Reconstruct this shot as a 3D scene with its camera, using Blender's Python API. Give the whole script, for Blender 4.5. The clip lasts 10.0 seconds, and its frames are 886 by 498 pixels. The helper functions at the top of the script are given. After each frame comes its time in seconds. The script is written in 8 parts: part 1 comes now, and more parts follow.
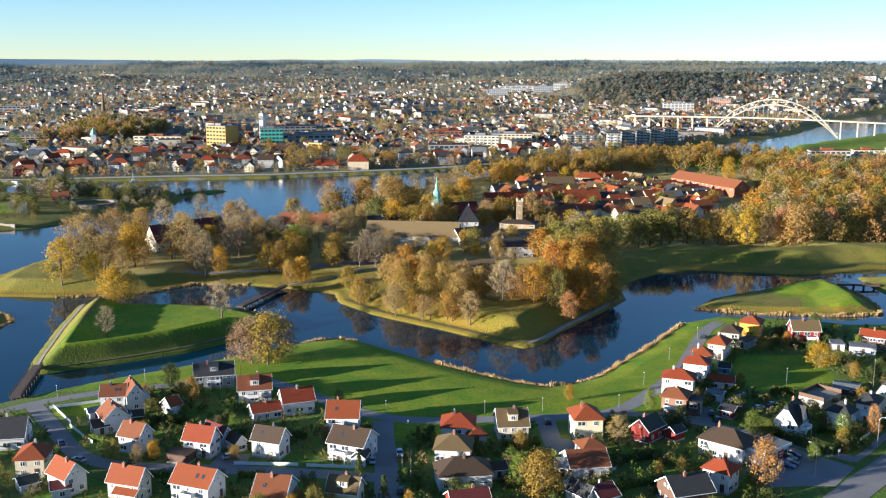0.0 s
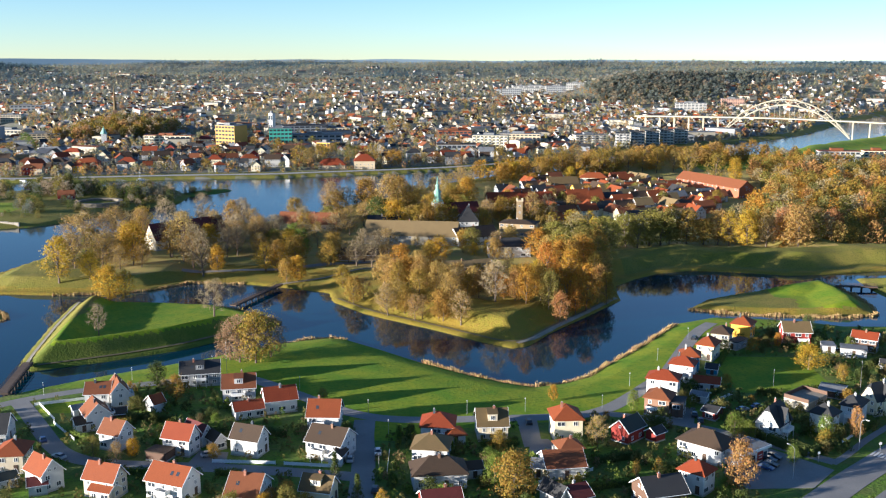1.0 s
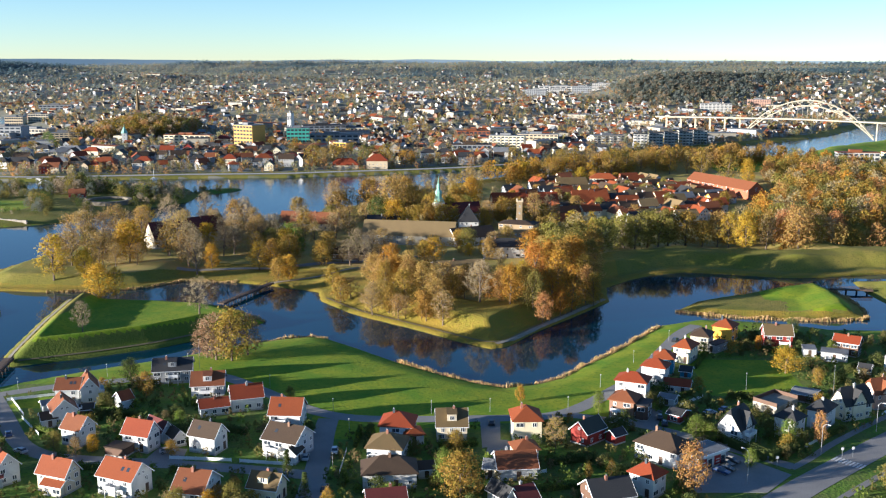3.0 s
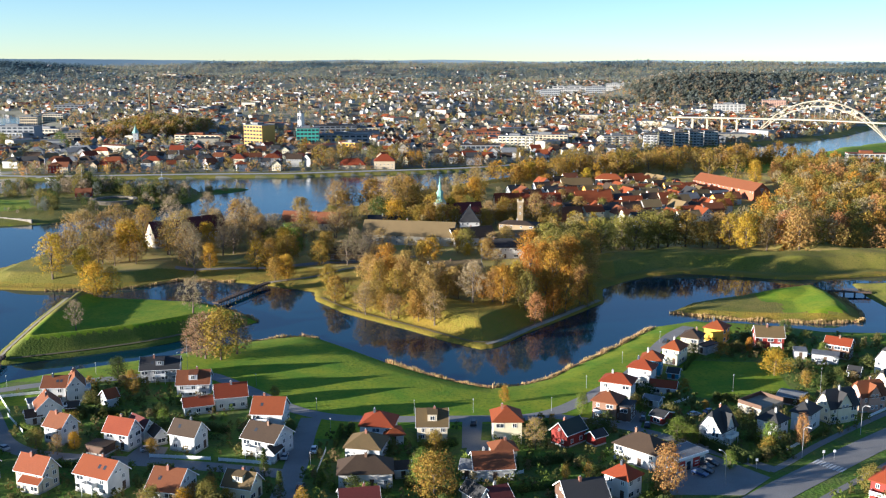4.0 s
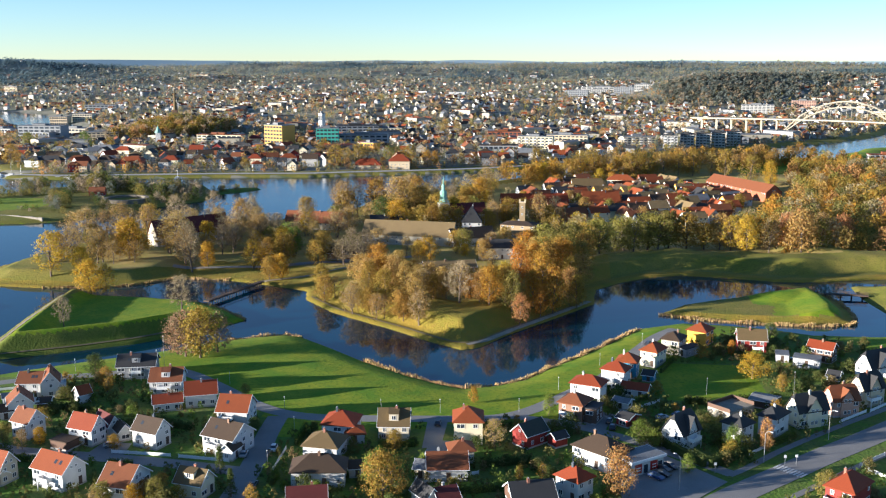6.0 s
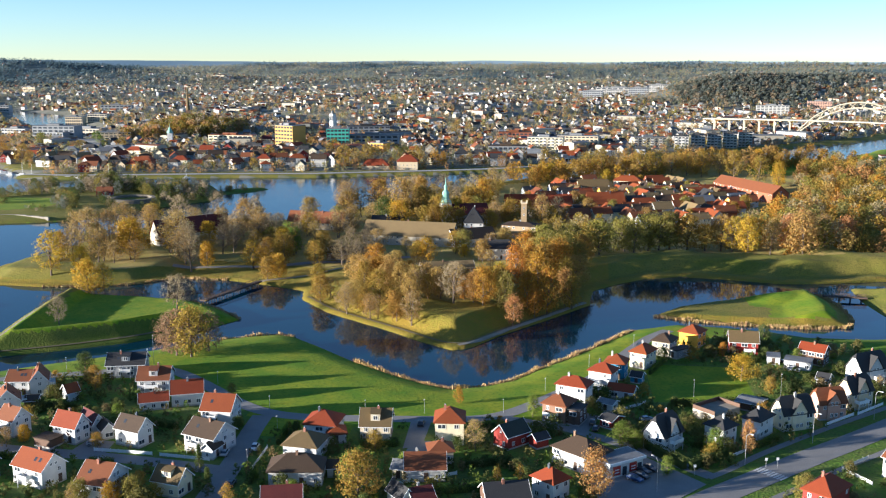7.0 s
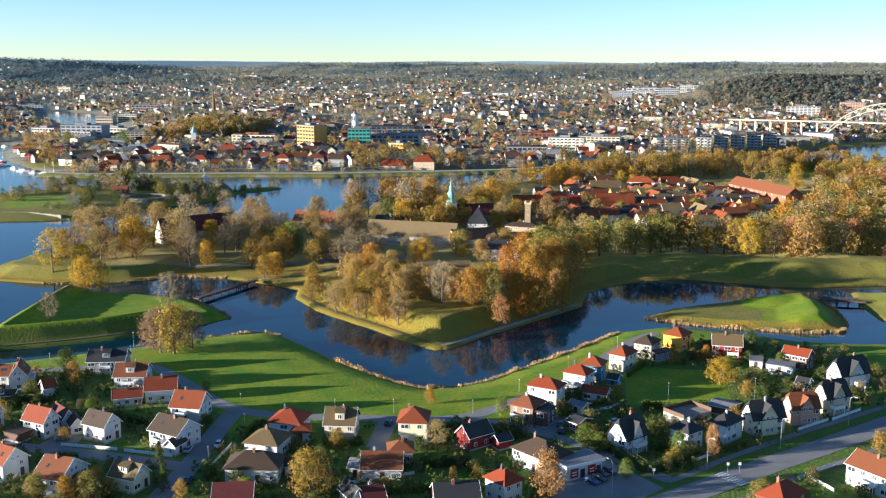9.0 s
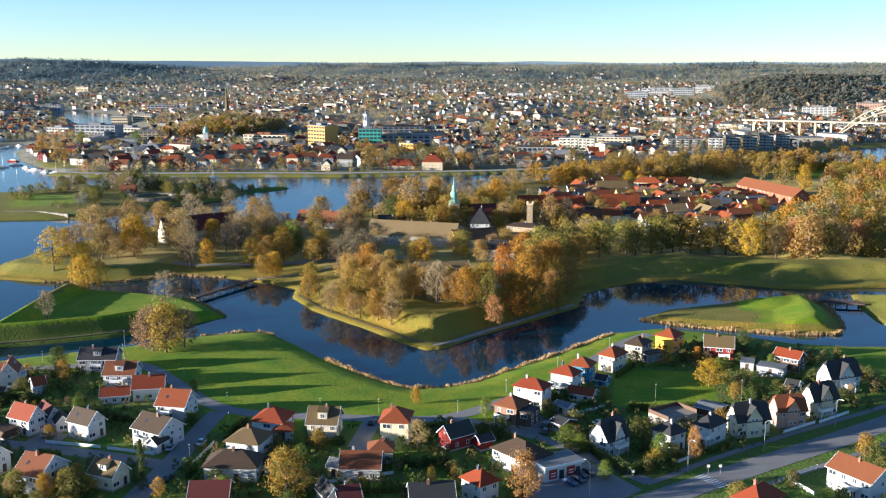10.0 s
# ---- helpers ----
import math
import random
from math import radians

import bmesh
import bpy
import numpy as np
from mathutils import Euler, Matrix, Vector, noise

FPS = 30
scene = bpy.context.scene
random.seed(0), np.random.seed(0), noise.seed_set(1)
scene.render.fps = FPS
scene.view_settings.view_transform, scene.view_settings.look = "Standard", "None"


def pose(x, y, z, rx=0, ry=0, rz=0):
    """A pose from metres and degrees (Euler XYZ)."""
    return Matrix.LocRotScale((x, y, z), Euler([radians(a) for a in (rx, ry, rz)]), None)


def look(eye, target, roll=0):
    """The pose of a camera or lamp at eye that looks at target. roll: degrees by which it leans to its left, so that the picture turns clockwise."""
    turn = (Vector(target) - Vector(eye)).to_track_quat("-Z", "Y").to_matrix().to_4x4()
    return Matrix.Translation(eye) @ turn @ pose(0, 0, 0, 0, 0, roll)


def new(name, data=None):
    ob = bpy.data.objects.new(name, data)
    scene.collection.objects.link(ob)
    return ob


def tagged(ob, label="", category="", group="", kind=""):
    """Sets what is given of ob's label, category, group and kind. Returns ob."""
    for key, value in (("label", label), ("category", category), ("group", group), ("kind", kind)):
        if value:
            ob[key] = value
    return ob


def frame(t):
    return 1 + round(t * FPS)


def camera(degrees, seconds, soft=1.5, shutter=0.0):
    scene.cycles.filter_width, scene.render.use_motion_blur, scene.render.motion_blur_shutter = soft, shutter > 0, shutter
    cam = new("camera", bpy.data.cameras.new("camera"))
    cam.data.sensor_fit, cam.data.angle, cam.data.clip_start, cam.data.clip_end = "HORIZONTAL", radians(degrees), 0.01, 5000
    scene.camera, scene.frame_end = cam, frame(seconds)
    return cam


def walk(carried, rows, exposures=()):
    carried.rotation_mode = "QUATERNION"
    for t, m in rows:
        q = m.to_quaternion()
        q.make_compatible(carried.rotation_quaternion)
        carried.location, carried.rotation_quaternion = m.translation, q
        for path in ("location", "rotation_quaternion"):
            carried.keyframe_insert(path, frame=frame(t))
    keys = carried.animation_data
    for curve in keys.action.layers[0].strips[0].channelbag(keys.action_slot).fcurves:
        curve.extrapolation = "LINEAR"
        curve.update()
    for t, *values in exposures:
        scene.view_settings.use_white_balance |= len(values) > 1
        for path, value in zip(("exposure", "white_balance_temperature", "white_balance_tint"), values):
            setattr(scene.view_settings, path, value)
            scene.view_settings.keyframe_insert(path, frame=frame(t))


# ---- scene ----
cam = camera(48.2, 10.0, 1.2)
METRES, EYE, TILT, LEAN, TURN = 100.0, 106.0, -10.8, 0.0, 0.0
ROWS = [
    (0.0, 0.0, 0.0, 0.0, 0.0, 0.0, -0.0),
    (0.5, 0.0505, -0.0001, -0.0004, 0.48, 0.0, -0.1),
    (1.0, 0.1005, 0.0005, -0.0007, 0.95, -0.01, -0.21),
    (1.5, 0.1506, 0.0013, -0.0007, 1.42, -0.01, -0.31),
    (2.0, 0.201, 0.0028, -0.0009, 1.91, -0.01, -0.4),
    (2.5, 0.2514, 0.0045, -0.0009, 2.37, -0.01, -0.48),
    (4.0, 0.4026, 0.0117, 0.0003, 3.85, -0.0, -0.77),
    (4.5, 0.4531, 0.0154, 0.0005, 4.35, -0.01, -0.85),
    (5.0, 0.5031, 0.0196, 0.0013, 4.86, -0.02, -0.96),
    (5.5, 0.5535, 0.0244, 0.0019, 5.37, -0.02, -1.04),
    (7.0, 0.7027, 0.0401, 0.004, 6.93, -0.0, -1.31),
    (7.5, 0.7517, 0.0466, 0.0049, 7.45, -0.01, -1.42),
    (8.0, 0.8004, 0.0537, 0.0059, 7.98, -0.02, -1.52),
    (8.5, 0.8491, 0.0613, 0.0068, 8.51, -0.03, -1.62),
    (9.0, 0.8977, 0.0694, 0.0078, 9.03, -0.03, -1.72),
    (9.5, 0.9462, 0.0778, 0.009, 9.57, -0.04, -1.82),
    (10.0, 0.9945, 0.0869, 0.0103, 10.09, -0.05, -1.92),
]
walk(cam, [(t, pose(0, 0, EYE, TILT, LEAN, TURN) @ pose(METRES * x, METRES * y, METRES * z, 90 + pitch, roll, yaw)) for t, x, y, z, yaw, pitch, roll in ROWS],
     exposures=[(0.0, 1.70, 5600, 10), (10.0, 1.76, 5600, 10)])

# ---- world, sun ----
SUN_FROM = Vector((-0.927, -0.375))          # where the low sun stands, on the plan
SUN_HEIGHT = radians(8.0)
world = bpy.data.worlds.new("sky")
scene.world = world
world.use_nodes = True
wn = world.node_tree.nodes
sky = wn.new("ShaderNodeTexSky")
sky.sky_type = "NISHITA"
sky.sun_disc = False
sky.sun_elevation = SUN_HEIGHT
sky.sun_rotation = math.atan2(SUN_FROM.x, SUN_FROM.y)
sky.air_density, sky.dust_density, sky.ozone_density = 0.7, 0.0, 2.2
world.node_tree.links.new(sky.outputs[0], wn["Background"].inputs[0])
wn["Background"].inputs[1].default_value = 0.068
sun = new("sun", bpy.data.lights.new("sun", "SUN"))
sun.data.energy, sun.data.angle, sun.data.color = 5.0, radians(0.6), (1.0, 0.85, 0.66)
sun.matrix_world = look((SUN_FROM.x * 900, SUN_FROM.y * 900, 900 * math.tan(SUN_HEIGHT)), (0, 0, 0))

# ---- materials ----
def mix_nodes(nt, fac, a, b):
    m = nt.nodes.new("ShaderNodeMix")
    m.data_type = "RGBA"
    for sock, v in ((m.inputs[0], fac), (m.inputs[6], a), (m.inputs[7], b)):
        if hasattr(v, "links"):
            nt.links.new(v, sock)
        elif isinstance(v, tuple):
            sock.default_value = (*v, 1)
        else:
            sock.default_value = v
    return m.outputs[2]


def ramped(nt, value, lo, hi):
    r = nt.nodes.new("ShaderNodeMapRange")
    r.inputs[1].default_value, r.inputs[2].default_value = lo, hi
    nt.links.new(value, r.inputs[0])
    return r.outputs[0]


def noise_of(nt, coord, scale, detail=4.0, rough=0.6):
    n = nt.nodes.new("ShaderNodeTexNoise")
    n.inputs["Scale"].default_value, n.inputs["Detail"].default_value, n.inputs["Roughness"].default_value = scale, detail, rough
    nt.links.new(coord, n.inputs["Vector"])
    return n.outputs[0]


def material(name, colour, second=None, scale=1.0, fine=8.0, rough=0.8, bump=0.2, depth=0.02, third=None, island=0.0, metal=0.0,
             spec=0.3, random_object=0.0, wave=0.0, translucent=0.0):
    """A surface: two colours mixed by a coarse noise, a third by a fine one, with relief."""
    mat = bpy.data.materials.new(name)
    mat.use_nodes = True
    nt = mat.node_tree
    b = nt.nodes["Principled BSDF"]
    geo = nt.nodes.new("ShaderNodeNewGeometry")
    tc = nt.nodes.new("ShaderNodeTexCoord")
    coord = geo.outputs["Position"]
    second = second or tuple(c * 0.75 for c in colour)
    coarse = noise_of(nt, coord, scale)
    grain = noise_of(nt, coord, fine, 3.0)
    col = mix_nodes(nt, ramped(nt, coarse, 0.35, 0.65), colour, second)
    if third:
        col = mix_nodes(nt, ramped(nt, grain, 0.5, 0.72), col, third)
    for src_name, amount in (("island", island), ("object", random_object)):
        if not amount:
            continue
        hsv = nt.nodes.new("ShaderNodeHueSaturation")
        src = geo.outputs["Random Per Island"] if src_name == "island" else nt.nodes.new("ShaderNodeObjectInfo").outputs["Random"]
        r = nt.nodes.new("ShaderNodeMapRange")
        r.inputs[3].default_value, r.inputs[4].default_value = 1 - amount, 1 + amount
        nt.links.new(src, r.inputs[0])
        nt.links.new(r.outputs[0], hsv.inputs["Value"])
        h = nt.nodes.new("ShaderNodeMapRange")
        h.inputs[3].default_value, h.inputs[4].default_value = 0.5 + amount * 0.09, 0.5 - amount * 0.09
        wn_ = nt.nodes.new("ShaderNodeTexWhiteNoise")
        wn_.noise_dimensions = "1D"
        nt.links.new(src, wn_.inputs["W"])
        nt.links.new(wn_.outputs[0], h.inputs[0])
        nt.links.new(h.outputs[0], hsv.inputs["Hue"])
        nt.links.new(col, hsv.inputs["Color"])
        col = hsv.outputs[0]
    height = grain
    if wave:
        w = nt.nodes.new("ShaderNodeTexWave")
        w.wave_type, w.bands_direction = "BANDS", "X"
        w.inputs["Scale"].default_value = wave
        w.inputs["Distortion"].default_value = 0.3
        nt.links.new(tc.outputs["Object"], w.inputs["Vector"])
        height = w.outputs[1]
        col = mix_nodes(nt, ramped(nt, w.outputs[1], 3.4, -0.2), col, tuple(c * 0.55 for c in second))
    nt.links.new(col, b.inputs["Base Color"])
    b.inputs["Roughness"].default_value = rough
    b.inputs["Metallic"].default_value = metal
    b.inputs["Specular IOR Level"].default_value = spec
    if bump:
        bp = nt.nodes.new("ShaderNodeBump")
        bp.inputs["Strength"].default_value, bp.inputs["Distance"].default_value = bump, depth
        nt.links.new(height, bp.inputs["Height"])
        nt.links.new(bp.outputs[0], b.inputs["Normal"])
    if translucent:
        tr = nt.nodes.new("ShaderNodeBsdfTranslucent")
        nt.links.new(col, tr.inputs[0])
        ms = nt.nodes.new("ShaderNodeMixShader")
        ms.inputs[0].default_value = translucent
        nt.links.new(b.outputs[0], ms.inputs[1])
        nt.links.new(tr.outputs[0], ms.inputs[2])
        nt.links.new(ms.outputs[0], nt.nodes["Material Output"].inputs[0])
    return mat


M = {}
M["grass"] = material("grass", (0.11, 0.215, 0.004), (0.24, 0.275, 0.008), 0.09, 0.9, 0.95, 0.6, 0.2, (0.085, 0.165, 0.004))
M["dry_grass"] = material("dry_grass", (0.27, 0.185, 0.02), (0.165, 0.16, 0.015), 0.07, 1.2, 0.95, 1.0, 0.45, (0.22, 0.14, 0.03))
M["garden"] = material("garden", (0.10, 0.20, 0.014), (0.13, 0.15, 0.035), 0.12, 1.1, 0.95, 1.0, 0.3, (0.06, 0.10, 0.02))
M["town"] = material("town_ground", (0.17, 0.165, 0.11), (0.25, 0.235, 0.19), 0.012, 0.06, 0.95, 0.4, 0.3, (0.085, 0.115, 0.035))
# ground of the far hills, greyed to match the haze-tinted trees
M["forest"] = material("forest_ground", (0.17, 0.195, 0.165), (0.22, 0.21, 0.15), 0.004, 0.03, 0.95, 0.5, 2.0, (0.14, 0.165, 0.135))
M["litter"] = material("leaf_litter", (0.36, 0.26, 0.085), (0.26, 0.245, 0.05), 0.09, 1.3, 0.95, 1.0, 0.25, (0.42, 0.27, 0.09))
M["rampart"] = material("rampart_grass", (0.15, 0.155, 0.016), (0.225, 0.185, 0.035), 0.05, 1.2, 0.95, 0.8, 0.35, (0.085, 0.10, 0.018))
# grass with the ravelin slope's shade put into its darker greens
M["slope"] = material("shade_toned_slope_grass", (0.085, 0.125, 0.010), (0.13, 0.145, 0.018), 0.07, 1.3, 0.95, 0.8, 0.3, (0.07, 0.095, 0.012))
M["bank"] = material("bank_earth", (0.13, 0.11, 0.06), (0.18, 0.15, 0.08), 0.4, 3.0, 0.95, 0.5, 0.05)
M["asphalt"] = material("asphalt", (0.21, 0.205, 0.20), (0.255, 0.25, 0.24), 0.12, 6.0, 0.9, 0.2, 0.01, (0.155, 0.155, 0.155))
M["gravel"] = material("gravel_path", (0.30, 0.27, 0.22), (0.22, 0.20, 0.15), 0.5, 8.0, 0.95, 0.3, 0.01)
M["line"] = material("road_paint", (0.62, 0.62, 0.60), (0.45, 0.45, 0.44), 2.0, 9.0, 0.8, 0.05)
for n_, a_, b_ in (("red", (0.41, 0.078, 0.02), (0.33, 0.062, 0.019)), ("orange", (0.42, 0.10, 0.025), (0.34, 0.082, 0.023)),
                   ("terracotta", (0.36, 0.12, 0.042), (0.28, 0.095, 0.038)), ("brown", (0.125, 0.078, 0.045), (0.092, 0.06, 0.038)),
                   ("moss", (0.27, 0.165, 0.075), (0.20, 0.14, 0.06)), ("dark", (0.04, 0.042, 0.048), (0.06, 0.06, 0.062)),
                   ("darkred", (0.22, 0.04, 0.035), (0.16, 0.035, 0.03)), ("green", (0.045, 0.065, 0.05), (0.06, 0.07, 0.055)),
                   ("grey", (0.20, 0.21, 0.22), (0.15, 0.155, 0.16)), ("thatch", (0.24, 0.17, 0.085), (0.31, 0.22, 0.10))):
    M["roof_" + n_] = material("roof_tiles_" + n_, a_, b_, 0.35, 3.0, 0.75, 0.28, 0.04, tuple(c * 0.7 for c in b_), wave=2.6 if n_ != "grey" else 0.0)
for n_, a_ in (("white", (0.63, 0.62, 0.595)), ("cream", (0.74, 0.66, 0.46)), ("beige", (0.62, 0.54, 0.40)), ("red", (0.28, 0.036, 0.026)),
               ("blue", (0.05, 0.22, 0.36)), ("yellow", (0.80, 0.42, 0.05)), ("brick", (0.24, 0.14, 0.09)), ("wood", (0.13, 0.075, 0.05)),
               ("grey", (0.30, 0.31, 0.32)), ("slate", (0.06, 0.075, 0.09)), ("pink", (0.55, 0.33, 0.24)), ("sand", (0.62, 0.50, 0.33)),
               # the off-white here is white dulled in colour for haze over far walls
               ("gold", (0.50, 0.30, 0.07)), ("teal", (0.075, 0.40, 0.32)), ("aged", (0.46, 0.45, 0.42)), ("dull", (0.40, 0.36, 0.28)), ("redbrick", (0.36, 0.12, 0.06)), ("ochre", (0.33, 0.24, 0.135))):
    M["wall_" + n_] = material("painted_wall_" + n_, a_, tuple(c * 0.88 for c in a_), 0.6, 6.0, 0.7, 0.15, 0.02, tuple(c * 0.94 for c in a_))
M["trim"] = material("white_trim", (0.82, 0.82, 0.80), (0.74, 0.74, 0.72), 1.5, 9.0, 0.6, 0.05)
M["chimney"] = material("chimney_brick", (0.33, 0.14, 0.09), (0.24, 0.12, 0.09), 2.0, 9.0, 0.9, 0.3)
M["concrete"] = material("concrete", (0.42, 0.41, 0.38), (0.34, 0.33, 0.31), 0.3, 4.0, 0.9, 0.2)
M["stone"] = material("stone_edging", (0.30, 0.27, 0.22), (0.22, 0.20, 0.17), 0.7, 4.0, 0.9, 0.4, 0.05)
M["old_stone"] = material("old_fort_stone", (0.19, 0.165, 0.125), (0.14, 0.125, 0.10), 0.7, 4.0, 0.95, 0.4, 0.05)
M["bridge"] = material("bridge_paint", (0.50, 0.445, 0.33), (0.44, 0.39, 0.29), 0.05, 0.5, 0.6, 0.05)
M["timber"] = material("dark_timber", (0.075, 0.05, 0.04), (0.11, 0.075, 0.055), 0.6, 5.0, 0.9, 0.3)
M["plank"] = material("worn_planks", (0.15, 0.11, 0.085), (0.11, 0.08, 0.06), 0.5, 5.0, 0.9, 0.3)
M["copper"] = material("green_copper", (0.27, 0.48, 0.38), (0.21, 0.40, 0.33), 0.4, 3.0, 0.6, 0.2)
M["metal"] = material("galvanised_metal", (0.45, 0.46, 0.47), (0.36, 0.37, 0.38), 3.0, 12.0, 0.45, 0.05, metal=0.6)
M["tyre"] = material("tyre_rubber", (0.02, 0.02, 0.02), rough=0.9)
M["lamp_glass"] = material("lamp_glass", (0.7, 0.7, 0.68), rough=0.3)
M["reed"] = material("dry_reed", (0.46, 0.31, 0.13), (0.36, 0.25, 0.11), 0.3, 3.0, 0.95, 0.0, island=0.3)
# skyline hills: a dim blue emission stands in for the haze before them
M["ridge"] = bpy.data.materials.new("haze_glow_hills")
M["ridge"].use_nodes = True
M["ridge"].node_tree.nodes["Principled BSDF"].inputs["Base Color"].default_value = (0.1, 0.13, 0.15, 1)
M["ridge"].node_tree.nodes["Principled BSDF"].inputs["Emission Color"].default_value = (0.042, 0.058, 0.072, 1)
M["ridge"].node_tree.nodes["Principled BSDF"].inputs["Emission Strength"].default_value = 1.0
M["bark"] = material("bark", (0.17, 0.13, 0.10), (0.11, 0.085, 0.065), 1.2, 7.0, 0.95, 0.5, 0.03)
M["twig"] = material("twig_bark", (0.335, 0.26, 0.15), (0.285, 0.22, 0.125), 0.5, 5.0, 0.95, 0.0)
for n_, a_, b_ in (("olive", (0.301, 0.212, 0.042), (0.358, 0.221, 0.047)), ("yellow", (0.470, 0.285, 0.028), (0.389, 0.271, 0.036)),
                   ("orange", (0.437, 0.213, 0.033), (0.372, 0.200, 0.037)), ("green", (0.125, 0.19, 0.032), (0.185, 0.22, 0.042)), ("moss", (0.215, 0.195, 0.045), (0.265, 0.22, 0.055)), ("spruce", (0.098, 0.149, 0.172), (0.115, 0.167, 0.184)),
                   ("dark", (0.075, 0.105, 0.03), (0.10, 0.125, 0.035)), ("brown", (0.365, 0.245, 0.075), (0.40, 0.265, 0.08)),
                   ("rust", (0.45, 0.235, 0.08), (0.38, 0.21, 0.08)), ("grey", (0.375, 0.295, 0.155), (0.33, 0.265, 0.14)),
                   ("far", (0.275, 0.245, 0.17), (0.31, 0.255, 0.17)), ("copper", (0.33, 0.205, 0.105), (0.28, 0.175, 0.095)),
                   ("red", (0.34, 0.055, 0.03), (0.27, 0.06, 0.03)), ("shrub", (0.105, 0.12, 0.035), (0.135, 0.14, 0.04)), ("hedge", (0.155, 0.15, 0.045), (0.19, 0.165, 0.055)), ("heath", (0.23, 0.17, 0.075), (0.19, 0.15, 0.07)),
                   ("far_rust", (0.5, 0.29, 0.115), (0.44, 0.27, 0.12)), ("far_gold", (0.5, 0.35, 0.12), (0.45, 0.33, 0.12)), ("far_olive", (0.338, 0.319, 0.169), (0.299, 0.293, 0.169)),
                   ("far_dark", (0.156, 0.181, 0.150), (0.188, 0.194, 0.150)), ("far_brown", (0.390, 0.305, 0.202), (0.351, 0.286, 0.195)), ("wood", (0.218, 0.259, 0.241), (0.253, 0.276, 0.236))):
    # distant leaves: haze put into paler colours, translucency lightens their shaded side
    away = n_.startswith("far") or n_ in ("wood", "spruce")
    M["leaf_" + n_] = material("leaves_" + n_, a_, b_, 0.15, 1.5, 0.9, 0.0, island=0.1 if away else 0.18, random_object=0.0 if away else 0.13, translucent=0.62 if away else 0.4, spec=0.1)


def glass_material():
    mat = material("window_glass", (0.035, 0.045, 0.06), (0.05, 0.06, 0.075), 0.8, 3.0, 0.08, 0.0, spec=0.6)
    return mat


M["glass"] = glass_material()


def car_paint(name, colour):
    mat = material("car_paint_" + name, colour, tuple(c * 0.95 for c in colour), 1.0, 5.0, 0.3, 0.0, spec=0.5)
    mat.node_tree.nodes["Principled BSDF"].inputs["Coat Weight"].default_value = 0.6
    return mat


for n_, c_ in (("white", (0.8, 0.8, 0.8)), ("black", (0.02, 0.02, 0.023)), ("silver", (0.4, 0.41, 0.43)), ("red", (0.4, 0.03, 0.02)), ("blue", (0.03, 0.06, 0.16))):
    M["car_" + n_] = car_paint(n_, c_)


def water_material():
    mat = bpy.data.materials.new("water")
    mat.use_nodes = True
    nt = mat.node_tree
    b = nt.nodes["Principled BSDF"]
    geo = nt.nodes.new("ShaderNodeNewGeometry")
    big = noise_of(nt, geo.outputs["Position"], 0.02, 3.0)
    col = mix_nodes(nt, ramped(nt, big, 0.3, 0.7), (0.0015, 0.023, 0.043), (0.0018, 0.028, 0.05))
    nt.links.new(col, b.inputs["Base Color"])
    b.inputs["IOR"].default_value = 1.33
    b.inputs["Roughness"].default_value = 0.035
    rip = noise_of(nt, geo.outputs["Position"], 0.9, 3.0)
    bp = nt.nodes.new("ShaderNodeBump")
    place = nt.nodes.new("ShaderNodeSeparateXYZ")
    nt.links.new(geo.outputs["Position"], place.inputs[0])
    wind = nt.nodes.new("ShaderNodeMapRange")       # the open river is ruffled, the moat calm
    wind.inputs[1].default_value, wind.inputs[2].default_value, wind.inputs[3].default_value, wind.inputs[4].default_value = 480.0, 760.0, 0.1, 0.9
    nt.links.new(place.outputs[1], wind.inputs[0])
    nt.links.new(wind.outputs[0], bp.inputs["Strength"])
    bp.inputs["Distance"].default_value = 0.05
    nt.links.new(rip, bp.inputs["Height"])
    nt.links.new(bp.outputs[0], b.inputs["Normal"])
    return mat


M["water"] = water_material()

# ---- plan of the land: outlines of the shores at water level ----
NEAR_BANK = [(-900, 120), (-420, 190), (-200, 262), (-139, 296), (-126, 309), (-111, 321), (-95, 332), (-79, 343), (-72, 352), (-60, 359), (-50, 365), (-40, 369),
             (-33, 367), (-20, 355), (-3, 338), (14, 324), (26, 316), (35, 312), (45, 316), (54, 323), (63, 337.5), (72, 350), (80, 362), (91, 380),
             (99, 393), (106, 397), (116, 403), (136, 401), (153, 396), (165, 390), (185, 389.5), (200, 392), (240, 402), (420, 455), (1500, 520), (1500, -900), (-900, -900)]
RAVELIN_WEST = [(-160, 423), (-155, 385), (-147, 341), (-144, 330), (-138, 326), (-117, 337), (-94, 351.5), (-79, 367), (-69, 380), (-63, 390), (-77, 405), (-94, 418), (-120, 421.5)]
RAVELIN_EAST = [(109, 417), (121, 434), (134, 443), (165, 459), (180, 468), (187, 462), (190, 445), (190, 424), (186, 407.5), (170, 404), (146, 406), (124, 410)]
EAST_LAND = [(205, 480), (203, 455), (205, 430), (212, 415), (240, 418), (400, 470), (400, 488), (240, 482)]
WEST_ISLE = [(-190, 372), (-181, 380), (-178, 396), (-186, 408), (-215, 412), (-330, 420), (-330, 360), (-230, 366)]
